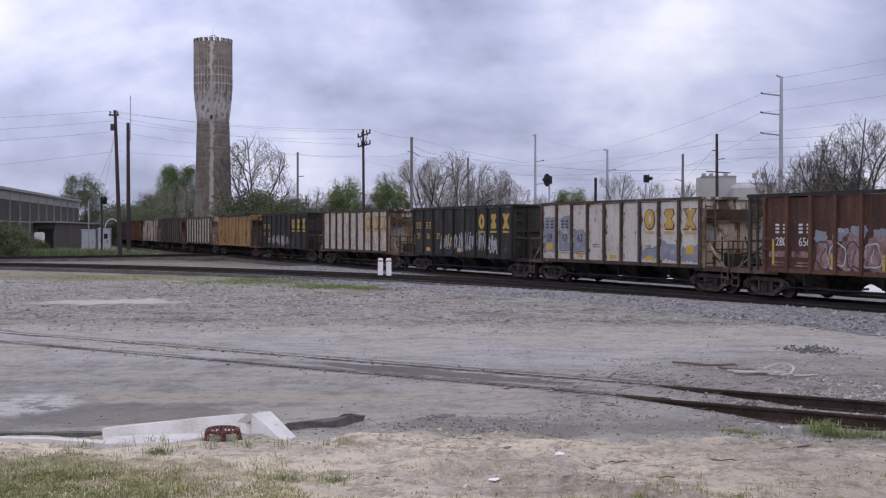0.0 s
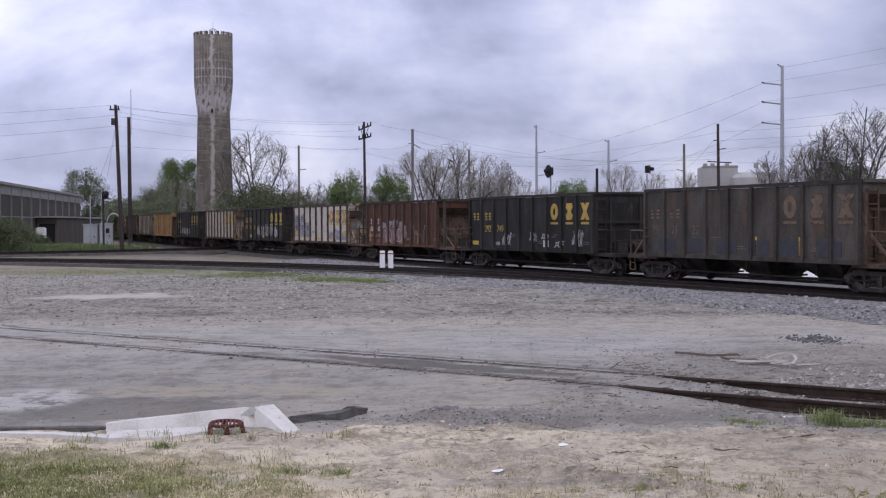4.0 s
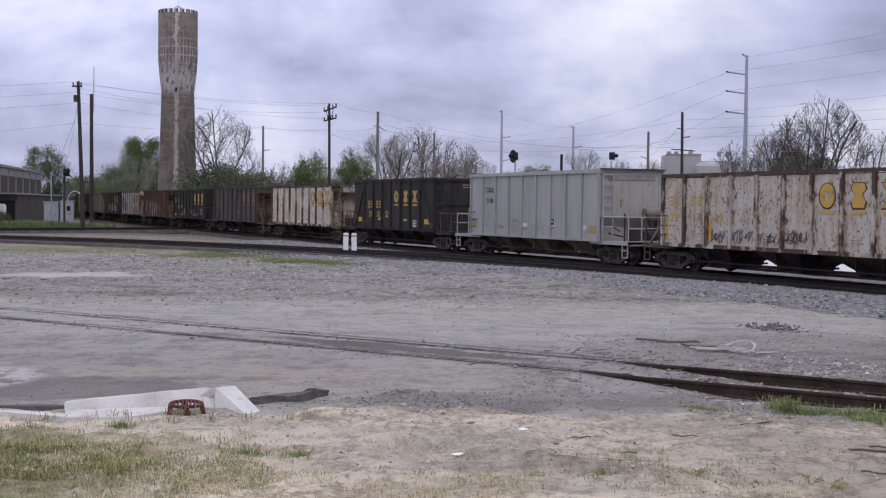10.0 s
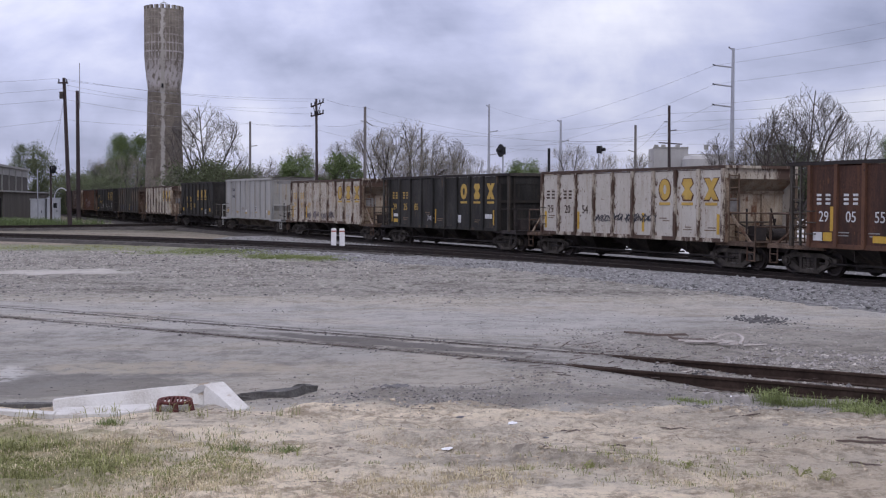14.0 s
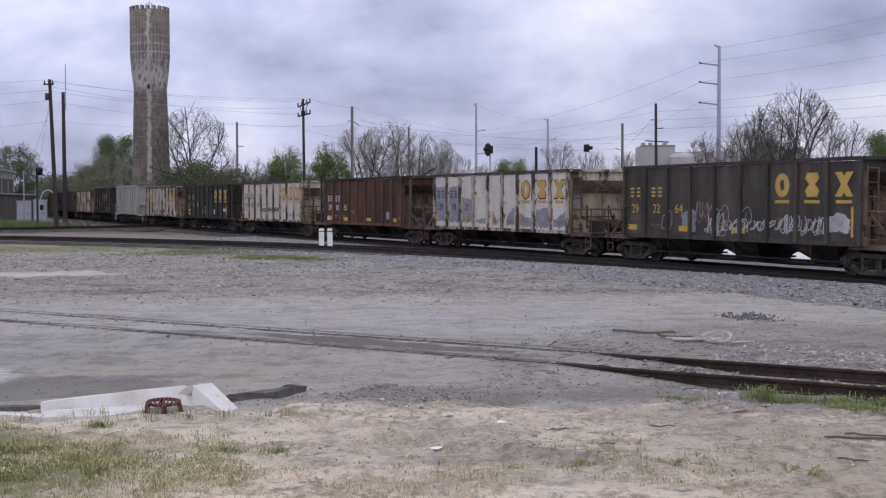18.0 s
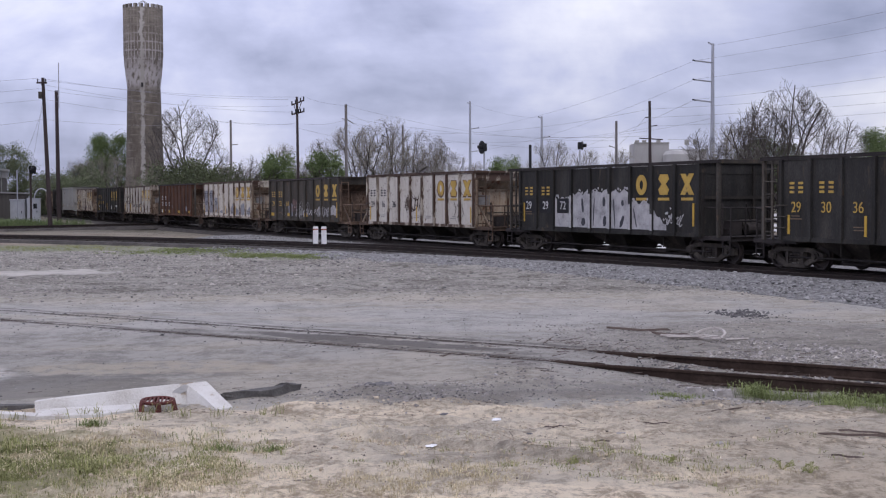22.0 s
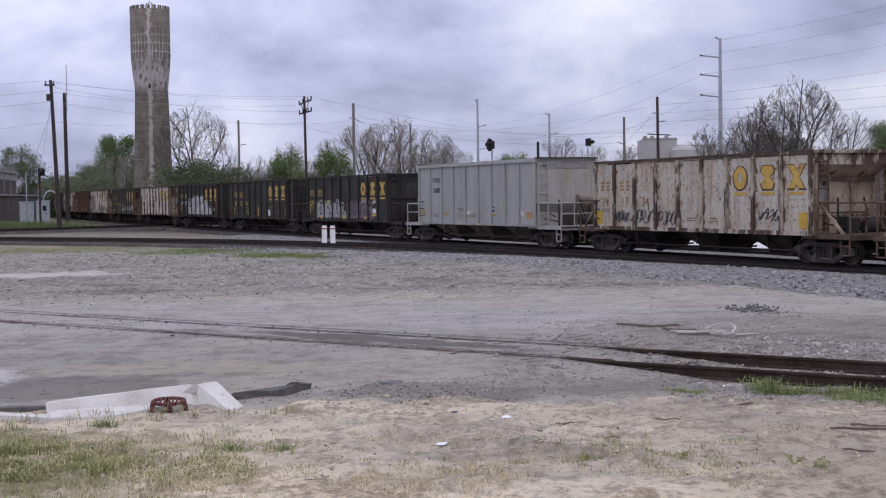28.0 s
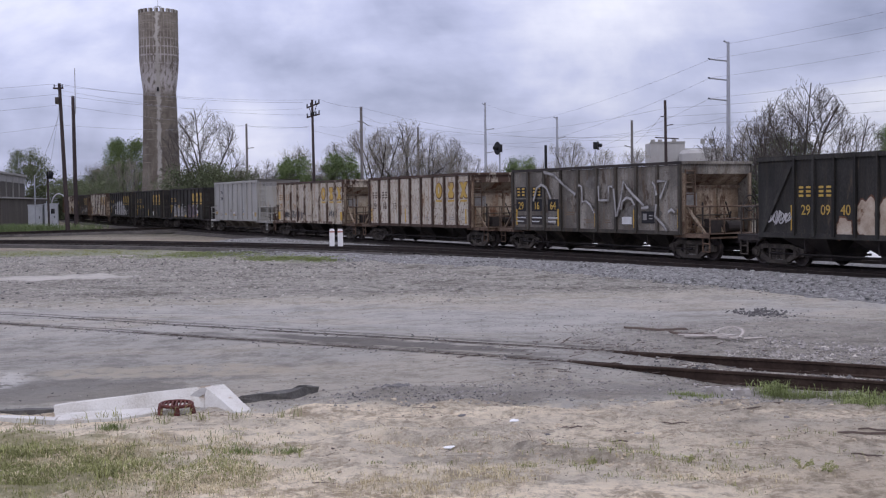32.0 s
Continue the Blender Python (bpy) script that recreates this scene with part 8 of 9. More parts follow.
letter_field(c, "spray_white", "letter_black", [(2, 2.30), (3, 2.50), (4, 2.56), (5, 2.55), (6, 2.15), (7, 1.80)],
             [(2.15, 1.7, 0.10, 0.9, 0.1), (1.25, 2.0, 0.16, 0.55, -0.05), (1.2, 1.35, 0.32, 0.30, 0.0), (0.45, 1.75, 0.07, 1.1, 0.08), (-0.25, 2.15, 0.20, 0.35, 0.0), (-0.3, 1.4, 0.22, 0.4, 0.05), (-0.95, 1.7, 0.07, 1.1, -0.1), (-1.5, 2.1, 0.18, 0.22, 0.0), (-1.45, 1.4, 0.20, 0.45, 0.2), (-2.3, 1.55, 0.08, 0.7, -0.2)])
scrawl(c, -5.2, -4.2, 1.3, 1.8, "spray_white", 43, 7)
c = plain(14, 224.34, "framed")
marks(c, ("29", "30", "36"), "gold")
logo_right(c)
strips(c, (5.75, panel(2) - 0.3, panel(4), -2.0, -5.8), 1.15, 0.6)
side_shape([rect(0, 0, 0.45, 0.4)], -2.4, 1.35, "letter_white", c, "data_plate", y=1.552)
c = plain(15, 240.67, "black")
logo_right(c)
marks(c, ("29", "", "90"), "gold")
for k in range(7):
    bubble(c, 4.55 - 0.66 * k, 1.62 + 0.08 * (k % 2), 0.62, 0.85, "spray_white", 150 + k, wide=0.06)
for k in range(5):
    bubble(c, -0.7 - 0.72 * k, 1.62, 0.68, 0.95, "spray_pink", 160 + k, wide=0.05)
letter_field(c, "letter_grey", "letter_black", [(1, 1.95), (2, 2.0), (3, 1.95), (4, 1.85)],
             [(4.1, 1.7, 0.28, 0.3, 0.0), (4.0, 1.35, 0.3, 0.16, 0.1), (3.4, 1.6, 0.07, 0.8, 0.15), (2.8, 1.75, 0.2, 0.35, -0.1), (2.5, 1.35, 0.25, 0.2, 0.0), (2.0, 1.6, 0.08, 0.8, -0.1), (1.4, 1.75, 0.22, 0.3, 0.1), (1.2, 1.4, 0.2, 0.3, 0.0), (0.8, 1.55, 0.07, 0.7, 0.1), (0.3, 1.5, 0.18, 0.4, 0.0)], 51, 2)
letter_field(c, "spray_violet", "letter_black", [(5, 2.1), (6, 2.05), (7, 2.0)], [(-1.2, 1.6, 0.16, 0.5, 0.2), (-2.2, 1.7, 0.2, 0.4, -0.1), (-2.9, 1.5, 0.12, 0.5, 0.1)], 53, 1)
scrawl(c, -3.2, -2.4, 1.9, 2.3, "spray_white", 54, 8, y=1.563)
scrawl(c, -4.6, -3.9, 1.9, 2.3, "spray_white", 55, 8, y=1.563)
side_shape([rect(0, 0, 0.5, 0.25)], -4.3, 1.55, "letter_white", c, "data_plate", y=1.566)
tags_low(c, (-4.3,), z=1.32, w=0.8, h=0.12)
strips(c, (5.8,), 1.4, 0.7)
tags_low(c, (3.8, 0.2, -3.0), z=1.16, w=0.5, h=0.14)
c = enter(silver_hopper("light grey smooth-sided hopper car behind the black cars", "2108"), 256.85, 5.7, 16)
silver_marks(c)
c = plain(17, 272.86, "rusty")
logo_right(c)
marks(c, ("29", "17", "34"), "orange")
strips(c, (5.8, -5.7), 1.15, 0.5, 0.4)
scrawl(c, 0.5, 4.8, 1.1, 1.8, "letter_black", 61, 22)
scrawl(c, -5.0, -3.6, 1.2, 1.8, "letter_black", 62, 8)
c = plain(18, 289.07, "rusty_b")
logo_right(c)
marks(c, ("29", "18", "13"), "rib_rust")
strips(c, (5.85, panel(3), -5.6), 1.15, 0.7)
c = plain(19, 305.39, "grey")
for i in (0, 1, 2):
    for z, h in ((2.58, 0.46), (2.02, 0.52)) if i < 2 else ((2.02, 0.5),):
        side_shape([rect(0, 0, 0.86, h)], panel(i), z, "signal", c, "paint_patch", y=1.550, depth=0.003)
    side_shape([rect(0, 0, 0.9, 0.4)], panel(i), 1.38, "soot", c, "paint_patch", y=1.549, depth=0.003)
    side_shape([rect(0, 0.08, 0.8, 0.05), rect(-0.1, -0.08, 0.6, 0.05)], panel(i), 1.4, "letter_white", c, "stencil_line", y=1.552)
marks(c, ("29", "16", "64"), "gold")
strips(c, (5.8, panel(2) - 0.4, -0.52, -3.2, -5.95), 1.15, 0.7)
strokes = [[(4.2, 2.2), (3.9, 2.75), (3.5, 2.9), (3.1, 2.75), (2.75, 2.3)], [(3.3, 3.42), (2.5, 3.3), (1.7, 2.85), (0.8, 2.45)],
           [(0.57, 2.83), (0.33, 2.77), (0.30, 2.14), (0.04, 2.20), (-0.30, 2.02), (-0.58, 1.70)],
           [(-0.90, 2.78), (-0.93, 2.21), (-1.58, 2.21), (-1.61, 2.76), (-1.88, 2.73)], [(-1.95, 2.65), (-2.03, 2.15), (-2.10, 1.55)],
           [(-2.16, 1.60), (-2.42, 2.20), (-2.63, 2.93), (-2.88, 2.67), (-3.27, 2.40), (-3.70, 2.15), (-3.95, 2.00)],
           [(-2.46, 1.82), (-2.54, 2.15), (-2.84, 2.30), (-3.14, 2.24), (-3.36, 2.00)],
           [(-4.50, 2.87), (-4.65, 2.70), (-4.75, 2.37)], [(-4.80, 2.88), (-5.37, 2.88), (-4.97, 2.25)],
           [(-4.73, 2.04), (-4.65, 1.60), (-5.05, 1.36), (-5.38, 1.08)], [(-3.78, 1.90), (-4.25, 1.93)], [(-5.45, 1.75), (-5.66, 1.86), (-5.86, 1.74)]]
tag_lines(c, strokes, 0.15, "letter_haze", y=1.6415)
tag_lines(c, strokes, 0.085, "spray_grey")
for k, (x, z, w, h) in enumerate(((2.9, 1.5, 0.9, 0.5), (-0.4, 2.9, 1.0, 0.5), (-3.0, 1.6, 1.0, 0.7), (-4.4, 1.7, 1.0, 0.6))):
    blotch(c, x, z, w, h, "letter_haze", 500 + k, y=1.5515)
side_shape([rect(0, 0, 0.64, 0.28)], -2.75, 1.42, "letter_white", c, "data_plate", y=1.575)
side_shape([rect(0, 0, 0.82, 0.45)], -4.1, 1.55, "signal", c, "paint_patch", y=1.5585, depth=0.003)
side_shape([rect(-0.2, 0, 0.24, 0.24), rect(0.18, 0.05, 0.22, 0.05), rect(0.18, -0.06, 0.22, 0.05)], -4.1, 1.57, "letter_grey", c, "data_marks", y=1.563, depth=0.003)
c = enter(quad("black four-bay hopper car with gold numbers and tan graffiti", 6.8, 3.54, 5.0, 11, 8.1), 321.95, 6.8, 20)
for x in (4.54, 3.62):
    for dx2 in (0.17, -0.17):
        side_shape(BARS, x + dx2, 2.42, "gold", c, "mark_block", k=0.36)
for x, t in ((4.5, "29"), (3.6, "09"), (2.72, "40")):
    side_text(t, 0.44, x, 1.70, "gold", c, y=1.556)
strips(c, (5.14,), 1.2, 0.8, 0.12)
scrawl(c, 5.15, 6.25, 1.3, 1.9, "spray_white", 81, 22, y=1.6, w=0.04)
for k, (x, z, w, h) in enumerate(((2.78, 1.3, 0.62, 0.55), (1.85, 1.6, 0.80, 1.1), (0.93, 1.6, 0.80, 1.15), (0.02, 1.65, 0.8, 1.2), (-0.9, 1.6, 0.8, 1.1), (-1.8, 1.55, 0.8, 1.0), (-2.7, 1.5, 0.7, 0.9))):
    blotch(c, x, z, w + 0.08, h + 0.10, "rib_brown", 480 + k, y=1.5505)
    blotch(c, x, z, w, h, "spray_tan", 480 + k, y=1.556)
c = plain(21, 338.3, "black")

# rows of small stencilled data low on every car, too fine to read
for car, start, half in train:
    rng = random.Random(int(start * 10) + 4000)
    ribbed = half < 6.5
    for i in rng.sample(range(9), 4):
        x = (panel(i) if half > 6 else 5.23 - 1.31 * i) if ribbed else (4.37 - 1.457 * min(i, 6))
        for k in range(2):
            w = rng.uniform(0.35, 0.7)
            side_shape([rect(0, 0, w, 0.035)], x + rng.uniform(-0.1, 0.1), 1.42 - 0.09 * k + (0.3 if i % 3 == 0 else 0), "faint_mark" if car["unit"] % 3 else "letter_grey", car, "stencil_line", y=1.5525, depth=0.003)

# ---- foreground ----


def crisp(b3, cuts, amount, seed=0.0):
    """Cut a block finer and roughen it a little, keeping its edges."""
    bmesh.ops.subdivide_edges(b3, edges=b3.edges, cuts=cuts, use_grid_fill=True)
    for v in b3.verts:
        q = v.co + Vector((seed, 0, 0))
        v.co += Vector((noise.noise(q * 3.1), noise.noise(q * 3.1 + Vector((9, 0, 0))), noise.noise(q * 3.1 + Vector((0, 9, 0))))) * amount
        v.co += Vector((noise.noise(q * 11), noise.noise(q * 11 + Vector((9, 0, 0))), noise.noise(q * 11 + Vector((0, 9, 0))))) * amount * 0.4


def block_of(foot, top):
    b3 = bmesh.new()
    lo, hi = [b3.verts.new(p) for p in foot], [b3.verts.new(p) for p in top]
    n = len(lo)
    b3.faces.new(lo[::-1])
    b3.faces.new(hi)
    for i in range(n):
        b3.faces.new((lo[i], lo[(i + 1) % n], hi[(i + 1) % n], hi[i]))
    return b3


def slab_block():
    """Whitewashed drain headwall that rises along its length, with a broken wing and a flat sill before it."""
    ob = thing("drain_headwall", (0, 0, 0), 0, "whitewashed broken concrete drain headwall", "concrete slab")
    b3 = block_of([(-4.10, 15.03, -0.12), (-2.36, 15.60, -0.12), (-2.24, 16.12, -0.12), (-4.16, 15.28, -0.12)],
                  [(-4.17, 15.18, 0.125), (-2.42, 15.86, 0.238), (-2.24, 16.02, 0.24), (-4.19, 15.33, 0.125)])
    crisp(b3, 6, 0.010)
    part("wall", b3, M["white_concrete"], ob)
    b3 = block_of([(-2.40, 15.50, -0.12), (-1.92, 14.98, -0.12), (-1.76, 15.20, -0.12), (-2.18, 16.08, -0.12)],
                  [(-2.44, 15.82, 0.232), (-1.96, 15.06, 0.02), (-1.79, 15.20, 0.025), (-2.22, 16.00, 0.235)])
    crisp(b3, 5, 0.010, 4.0)
    part("wing", b3, M["white_concrete"], ob, "sloping broken end of the headwall")
    b3 = block_of([(-4.02, 14.52, -0.1), (-3.24, 14.62, -0.1), (-2.92, 14.98, -0.1), (-2.60, 15.55, -0.1), (-4.10, 15.06, -0.1)],
                  [(-4.02, 14.54, 0.055), (-3.25, 14.64, 0.055), (-2.94, 15.0, 0.05), (-2.60, 15.52, 0.05), (-4.09, 15.06, 0.055)])
    part("sill", b3, M["white_concrete"], ob, "flat whitewashed sill before the headwall")
    b3 = bmesh.new()
    prism(b3, [(-1.0, 0.0), (-0.4, 0.16), (0.2, 0.22), (1.0, 0.0), (0.5, -0.10), (-0.3, -0.16)], lambda u, v, d: (-2.5 + 0.13 * u + 0.06 * v, 15.755 - d + 0.03 * u + 0.05 * v, 0.155 + 0.035 * u + 0.30 * v), 0.012)
    part("gouge", b3, M["concrete"], ob, "dark gouge knocked out of the whitewash")
    b3 = bmesh.new()
    pts = [(-7.5, 14.95), (-5.3, 14.86), (-4.72, 14.80), (-3.98, 14.50), (-4.0, 14.72), (-4.7, 14.95), (-5.3, 14.99), (-7.5, 15.08)]
    prism(b3, pts, lambda u, v, d: (u, v, d - 0.08), 0.15)
    part("apron", b3, M["white_concrete"], ob, "thin whitewashed kerb strip")
    return ob


slab_block()
g = thing("drain_grate", (-2.68, 15.12, 0.055), 12, "rusty red round iron drain grate on short legs", "drain grate")
b3 = bmesh.new()
ring = [(0.19 * math.cos(math.tau * i / 24), 0.18 * math.sin(math.tau * i / 24)) for i in range(24)]
for i in range(24):
    p, q = ring[i], ring[(i + 1) % 24]
    rod(b3, (*p, 0.075 + 0.05 * p[1]), (*q, 0.075 + 0.05 * q[1]), 0.023, n=6, caps=False)
part("rim", b3, M["grate"], g)
for i in range(7):
    u = -0.147 + i * 0.049
    w = 0.18 * math.sqrt(max(0.05, 1 - (u / 0.19) ** 2))
    b3 = bmesh.new()
    rod(b3, (u - 0.02, -w, 0.078 - 0.05 * w), (u + 0.02, w, 0.078 + 0.05 * w), 0.014, n=5)
    part("bar", b3, M["grate"], g)
for i in range(6):
    a = math.tau * (i + 0.5) / 6
    b3 = bmesh.new()
    prism(b3, [(-0.042, -0.05), (0.042, -0.05), (0.026, 0.10), (-0.026, 0.10)], lambda u, v, d: (math.cos(a) * (0.19 + 0.2 * (0.13 - v) + d) - math.sin(a) * u, math.sin(a) * (0.18 + d) + math.cos(a) * u, v - 0.03), 0.03)
    part("leg", b3, M["grate"], g)

b3 = bmesh.new()
prism(b3, [(-2.05, 15.98), (-1.5, 16.3), (-1.12, 16.7), (-1.04, 16.62), (-1.4, 16.2), (-2.0, 15.88)], lambda u, v, d: (u, v, d - 0.08), 0.17)
bmesh.ops.subdivide_edges(b3, edges=b3.edges, cuts=3, use_grid_fill=True)
for v in b3.verts:
    v.co += Vector((noise.noise(v.co * 6), noise.noise(v.co * 6 + Vector((5, 0, 0))), noise.noise(v.co * 5 + Vector((0, 7, 0))))) * 0.05
solid("asphalt_kerb", b3, M["asphalt_curb"], "broken black asphalt kerb lump", "kerb")
b3 = bmesh.new()
prism(b3, [(-8.5, 15.36), (-6.2, 15.40), (-5.0, 15.39), (-4.2, 15.42), (-4.2, 15.52), (-5.0, 15.50), (-6.2, 15.52), (-8.5, 15.5)], lambda u, v, d: (u, v, d - 0.06), 0.105)
bmesh.ops.subdivide_edges(b3, edges=b3.edges, cuts=3, use_grid_fill=True)
for v in b3.verts:
    v.co += Vector((0, noise.noise(v.co * 7), noise.noise(v.co * 5 + Vector((0, 7, 0))))) * 0.015
solid("asphalt_kerb", b3, M["asphalt_curb"], "low crumbling asphalt edge behind the white kerb", "kerb")


def stone_mesh(seed, mat):
    rng = random.Random(seed)
    b3 = bmesh.new()
    bmesh.ops.create_icosphere(b3, subdivisions=1, radius=1)
    for v in b3.verts:
        v.co *= 1 + rng.uniform(-0.28, 0.2)
        v.co.z *= 0.65
    return mesh_of("stone", b3, mat)


def scatter(name, n, place, size, mat, label, seed, category="stones"):
    """Loose stones in one mesh, each a rough lump of eight to twelve faces."""
    rng = random.Random(seed)
    vs, fs = [], []
    oct_v = [(1, 0, 0), (-1, 0, 0), (0, 1, 0), (0, -1, 0), (0, 0, 1), (0, 0, -1)]
    oct_f = [(0, 2, 4), (2, 1, 4), (1, 3, 4), (3, 0, 4), (2, 0, 5), (1, 2, 5), (3, 1, 5), (0, 3, 5)]
    for _ in range(n):
        x, y, z = place(rng)
        s = rng.uniform(*size) * (1 if rng.random() < 0.9 else 1.7)
        r = Euler((rng.uniform(0, 6), rng.uniform(0, 6), rng.uniform(0, 6))).to_matrix()
        b0 = len(vs)
        for v in oct_v:
            p = r @ Vector([c2 * s * rng.uniform(0.6, 1.2) for c2 in v])
            vs.append((x + p.x, y + p.y, z + p.z * 0.7))
        fs += [tuple(b0 + i for i in f) for f in oct_f]
    ob = raw(name, vs, fs, mat)
    return tagged(ob, label, category, kind="stuff")


def on_ballast(rng):
    s = rng.uniform(-6, 70)
    off = rng.choice((rng.uniform(1.85, 5.4), rng.uniform(1.85, 4.2), rng.uniform(-3.4, -1.85)))
    x, y, th = on_track(s, off)
    return x, y, 0.085 - 0.028 * max(0, abs(off) - 2)


def on_shoulder(rng):
    x, y, th, z = near_branch[rng.randrange(len(near_branch))]
    a = rng.uniform(1.6, 5.6)
    return x - math.sin(th) * a + rng.gauss(0, 0.3), y + math.cos(th) * a + rng.gauss(0, 0.3), 0.13 - 0.05 * max(0, a - 2.8)


scatter("ballast_stones", 4500, on_shoulder, (0.025, 0.06), M["ballast_stone"], "loose grey stones beside the branch track", 19)
scatter("ballast_stones", 17000, on_ballast, (0.025, 0.065), M["ballast_stone"], "loose grey ballast stones along the track", 1)


def on_yard(rng):
    y = 15.3 + 45 * rng.random() ** 1.5
    x = rng.uniform(-0.42, 0.42) * y
    return x, y, ground_height(x, y)


scatter("yard_gravel", 1300, on_yard, (0.006, 0.018), M["pale_stone"], "pale gravel strewn over the yard", 2)
scatter("dark_gravel", 1500, on_yard, (0.006, 0.018), M["dark_stone"], "dark gravel strewn over the yard", 3)


def heap(cx, cy, rx, ry):
    def f(rng):
        x, y = cx + rx * 0.55 * rng.gauss(0, 1), cy + ry * 0.55 * rng.gauss(0, 1)
        return x, y, ground_height(x, y) + 0.005
    return f


def on_gravel(rng):
    y = 30 + 32 * rng.random() ** 0.55
    x = rng.uniform(-0.42, 0.36) * y
    while ((x + 11.8) / 3.0) ** 2 + ((y - 43.5) / 1.8) ** 2 < 1 or noise.noise((x * 0.35, y * 0.5, 40)) < rng.uniform(-0.5, 0.25) + (0.35 if x > 2 else 0.0) or track_side(x, y) < 6.0:
        y = 30 + 32 * rng.random() ** 0.55
        x = rng.uniform(-0.42, 0.36) * y
    return x, y, ground_height(x, y)


scatter("gravel_clods", 9000, on_gravel, (0.012, 0.052), M["clod"], "brown-grey clods and gravel in front of the track", 14)
scatter("gravel_clods", 7000, on_gravel, (0.015, 0.06), M["pale_stone"], "pale gravel in front of the track", 15)
scatter("gravel_clods", 1100, on_gravel, (0.02, 0.06), M["dark_stone"], "dark lumps of clinker in the gravel", 17)
scatter("rubble", 340, heap(7.9, 26.6, 0.55, 0.9), (0.010, 0.05), M["dark_stone"], "flat heap of dark clinker", 16)
scatter("rubble", 120, heap(0.3, 15.8, 1.6, 0.5), (0.005, 0.022), M["dark_stone"], "dark crumbs of asphalt by the kerb", 38)
scatter("rubble", 480, heap(0.1, 16.0, 1.5, 0.9), (0.006, 0.032), M["clod"], "dark broken asphalt rubble by the kerb", 4)


def along_siding(rng):
    u, v = rng.uniform(-11, 9), rng.gauss(0.75 if rng.random() < 0.5 else -0.75, 0.3)
    x, y = 0.43 + dx * u - dy * v, 21.05 + dy * u + dx * v
    return x, y, ground_height(x, y)


scatter("rubble", 900, along_siding, (0.006, 0.03), M["dark_stone"], "dark chips and clinker strewn along the siding rails", 18)
scatter("rubble", 180, heap(1.6, 15.9, 2.4, 0.6), (0.006, 0.02), M["clod"], "dark chippings along the sand edge", 5)


def clusters(spots, seed, rx=0.5, ry=0.35):
    """Stones gathered in loose heaps of uneven size about a few spots."""
    base = random.Random(seed)
    heaps = [(x + base.gauss(0, 0.2), y + base.gauss(0, 0.3), base.uniform(0.4, 1.6)) for x, y in spots]

    def f(rng):
        x, y, k = rng.choice(heaps)
        x, y = x + rx * k * rng.gauss(0, 1), y + ry * k * 2 * rng.gauss(0, 1)
        return x, y, ground_height(x, y) + 0.004
    return f


base = random.Random(77)
round_siding = [(base.uniform(3.2, 9.0), base.uniform(17.2, 25.0)) for _ in range(26)]
over_yard = [(base.uniform(-7.0, 11.0), base.uniform(24.0, 34.0)) for _ in range(30)]
sand_edge = [(base.uniform(-1.2, 5.5), base.uniform(15.0, 16.6)) for _ in range(16)]
scatter("rubble", 700, clusters(round_siding, 1), (0.008, 0.032), M["clod"], "dark clinker heaped around the siding rails", 36)
scatter("rubble", 450, clusters(round_siding, 2), (0.008, 0.036), M["pale_stone"], "pale broken chips around the siding rails", 37)
def in_strip(lo, hi, v0, v1, thin=0.0):
    """Spots along the open siding, lo to hi along it, v0 to v1 across, thinning out in patches."""
    def f(rng):
        while True:
            u, v = rng.uniform(lo, hi), rng.uniform(v0, v1)
            x, y = 0.43 + dx * u - dy * v, 21.05 + dy * u + dx * v
            if rng.random() < 0.55 - thin + 1.2 * noise.noise((x * 1.1, y * 1.1, 71)) + 0.6 * noise.noise((x * 3.5, y * 3.5, 72)):
                return x, y, ground_height(x, y) + 0.006
    return f


for n, place, size, mt, label, seed in ((1200, (4.6, 11.5, 1.0, 4.1, 0.1), (0.010, 0.050), "clod", "grey-brown rubble heaped beyond the open siding", 141), (650, (4.6, 11.5, 1.0, 3.9, 0.1), (0.010, 0.045), "pale_stone", "pale stones in the rubble beyond the siding", 142),
                                        (300, (4.6, 11.0, -0.6, 0.6, 0.0), (0.012, 0.050), "pale_stone", "pale broken stones between the siding rails", 143), (260, (4.0, 11.0, -0.6, 0.6, 0.0), (0.010, 0.040), "dark_stone", "dark clinker between the siding rails", 144),
                                        (420, (2.8, 6.8, -3.1, -1.0, 0.05), (0.006, 0.030), "clod", "crumbled paving at the broken edge by the siding", 145)):
    scatter("rubble", n, in_strip(*place), size, M[mt], label, seed)
scatter("rubble", 420, clusters(over_yard, 3, 0.8, 0.4), (0.006, 0.022), M["dark_stone"], "dark crumbs lying in drifts over the paving", 39)
scatter("rubble", 260, clusters(sand_edge, 4, 0.3, 0.15), (0.006, 0.020), M["clod"], "dark crumbs along the sand edge", 41)
scatter("rubble", 800, heap(6.0, 19.6, 3.2, 3.0), (0.008, 0.040), M["clod"], "broken stones around the siding rails", 6)
scatter("sand_pebbles", 380, lambda rng: (lambda x, y: (x, y, ground_height(x, y)))(rng.uniform(-5, 5.5), rng.uniform(11.0, 15.3)), (0.005, 0.016), M["sand_clod"], "pebbles on the sand", 7)
scatter("sand_pebbles", 800, lambda rng: (lambda x, y: (x, y, ground_height(x, y)))(rng.uniform(-5, 5.5), rng.uniform(11.0, 15.3)), (0.004, 0.016), M["dirt_wood"], "dark chips of bark and clinker on the sand", 8)
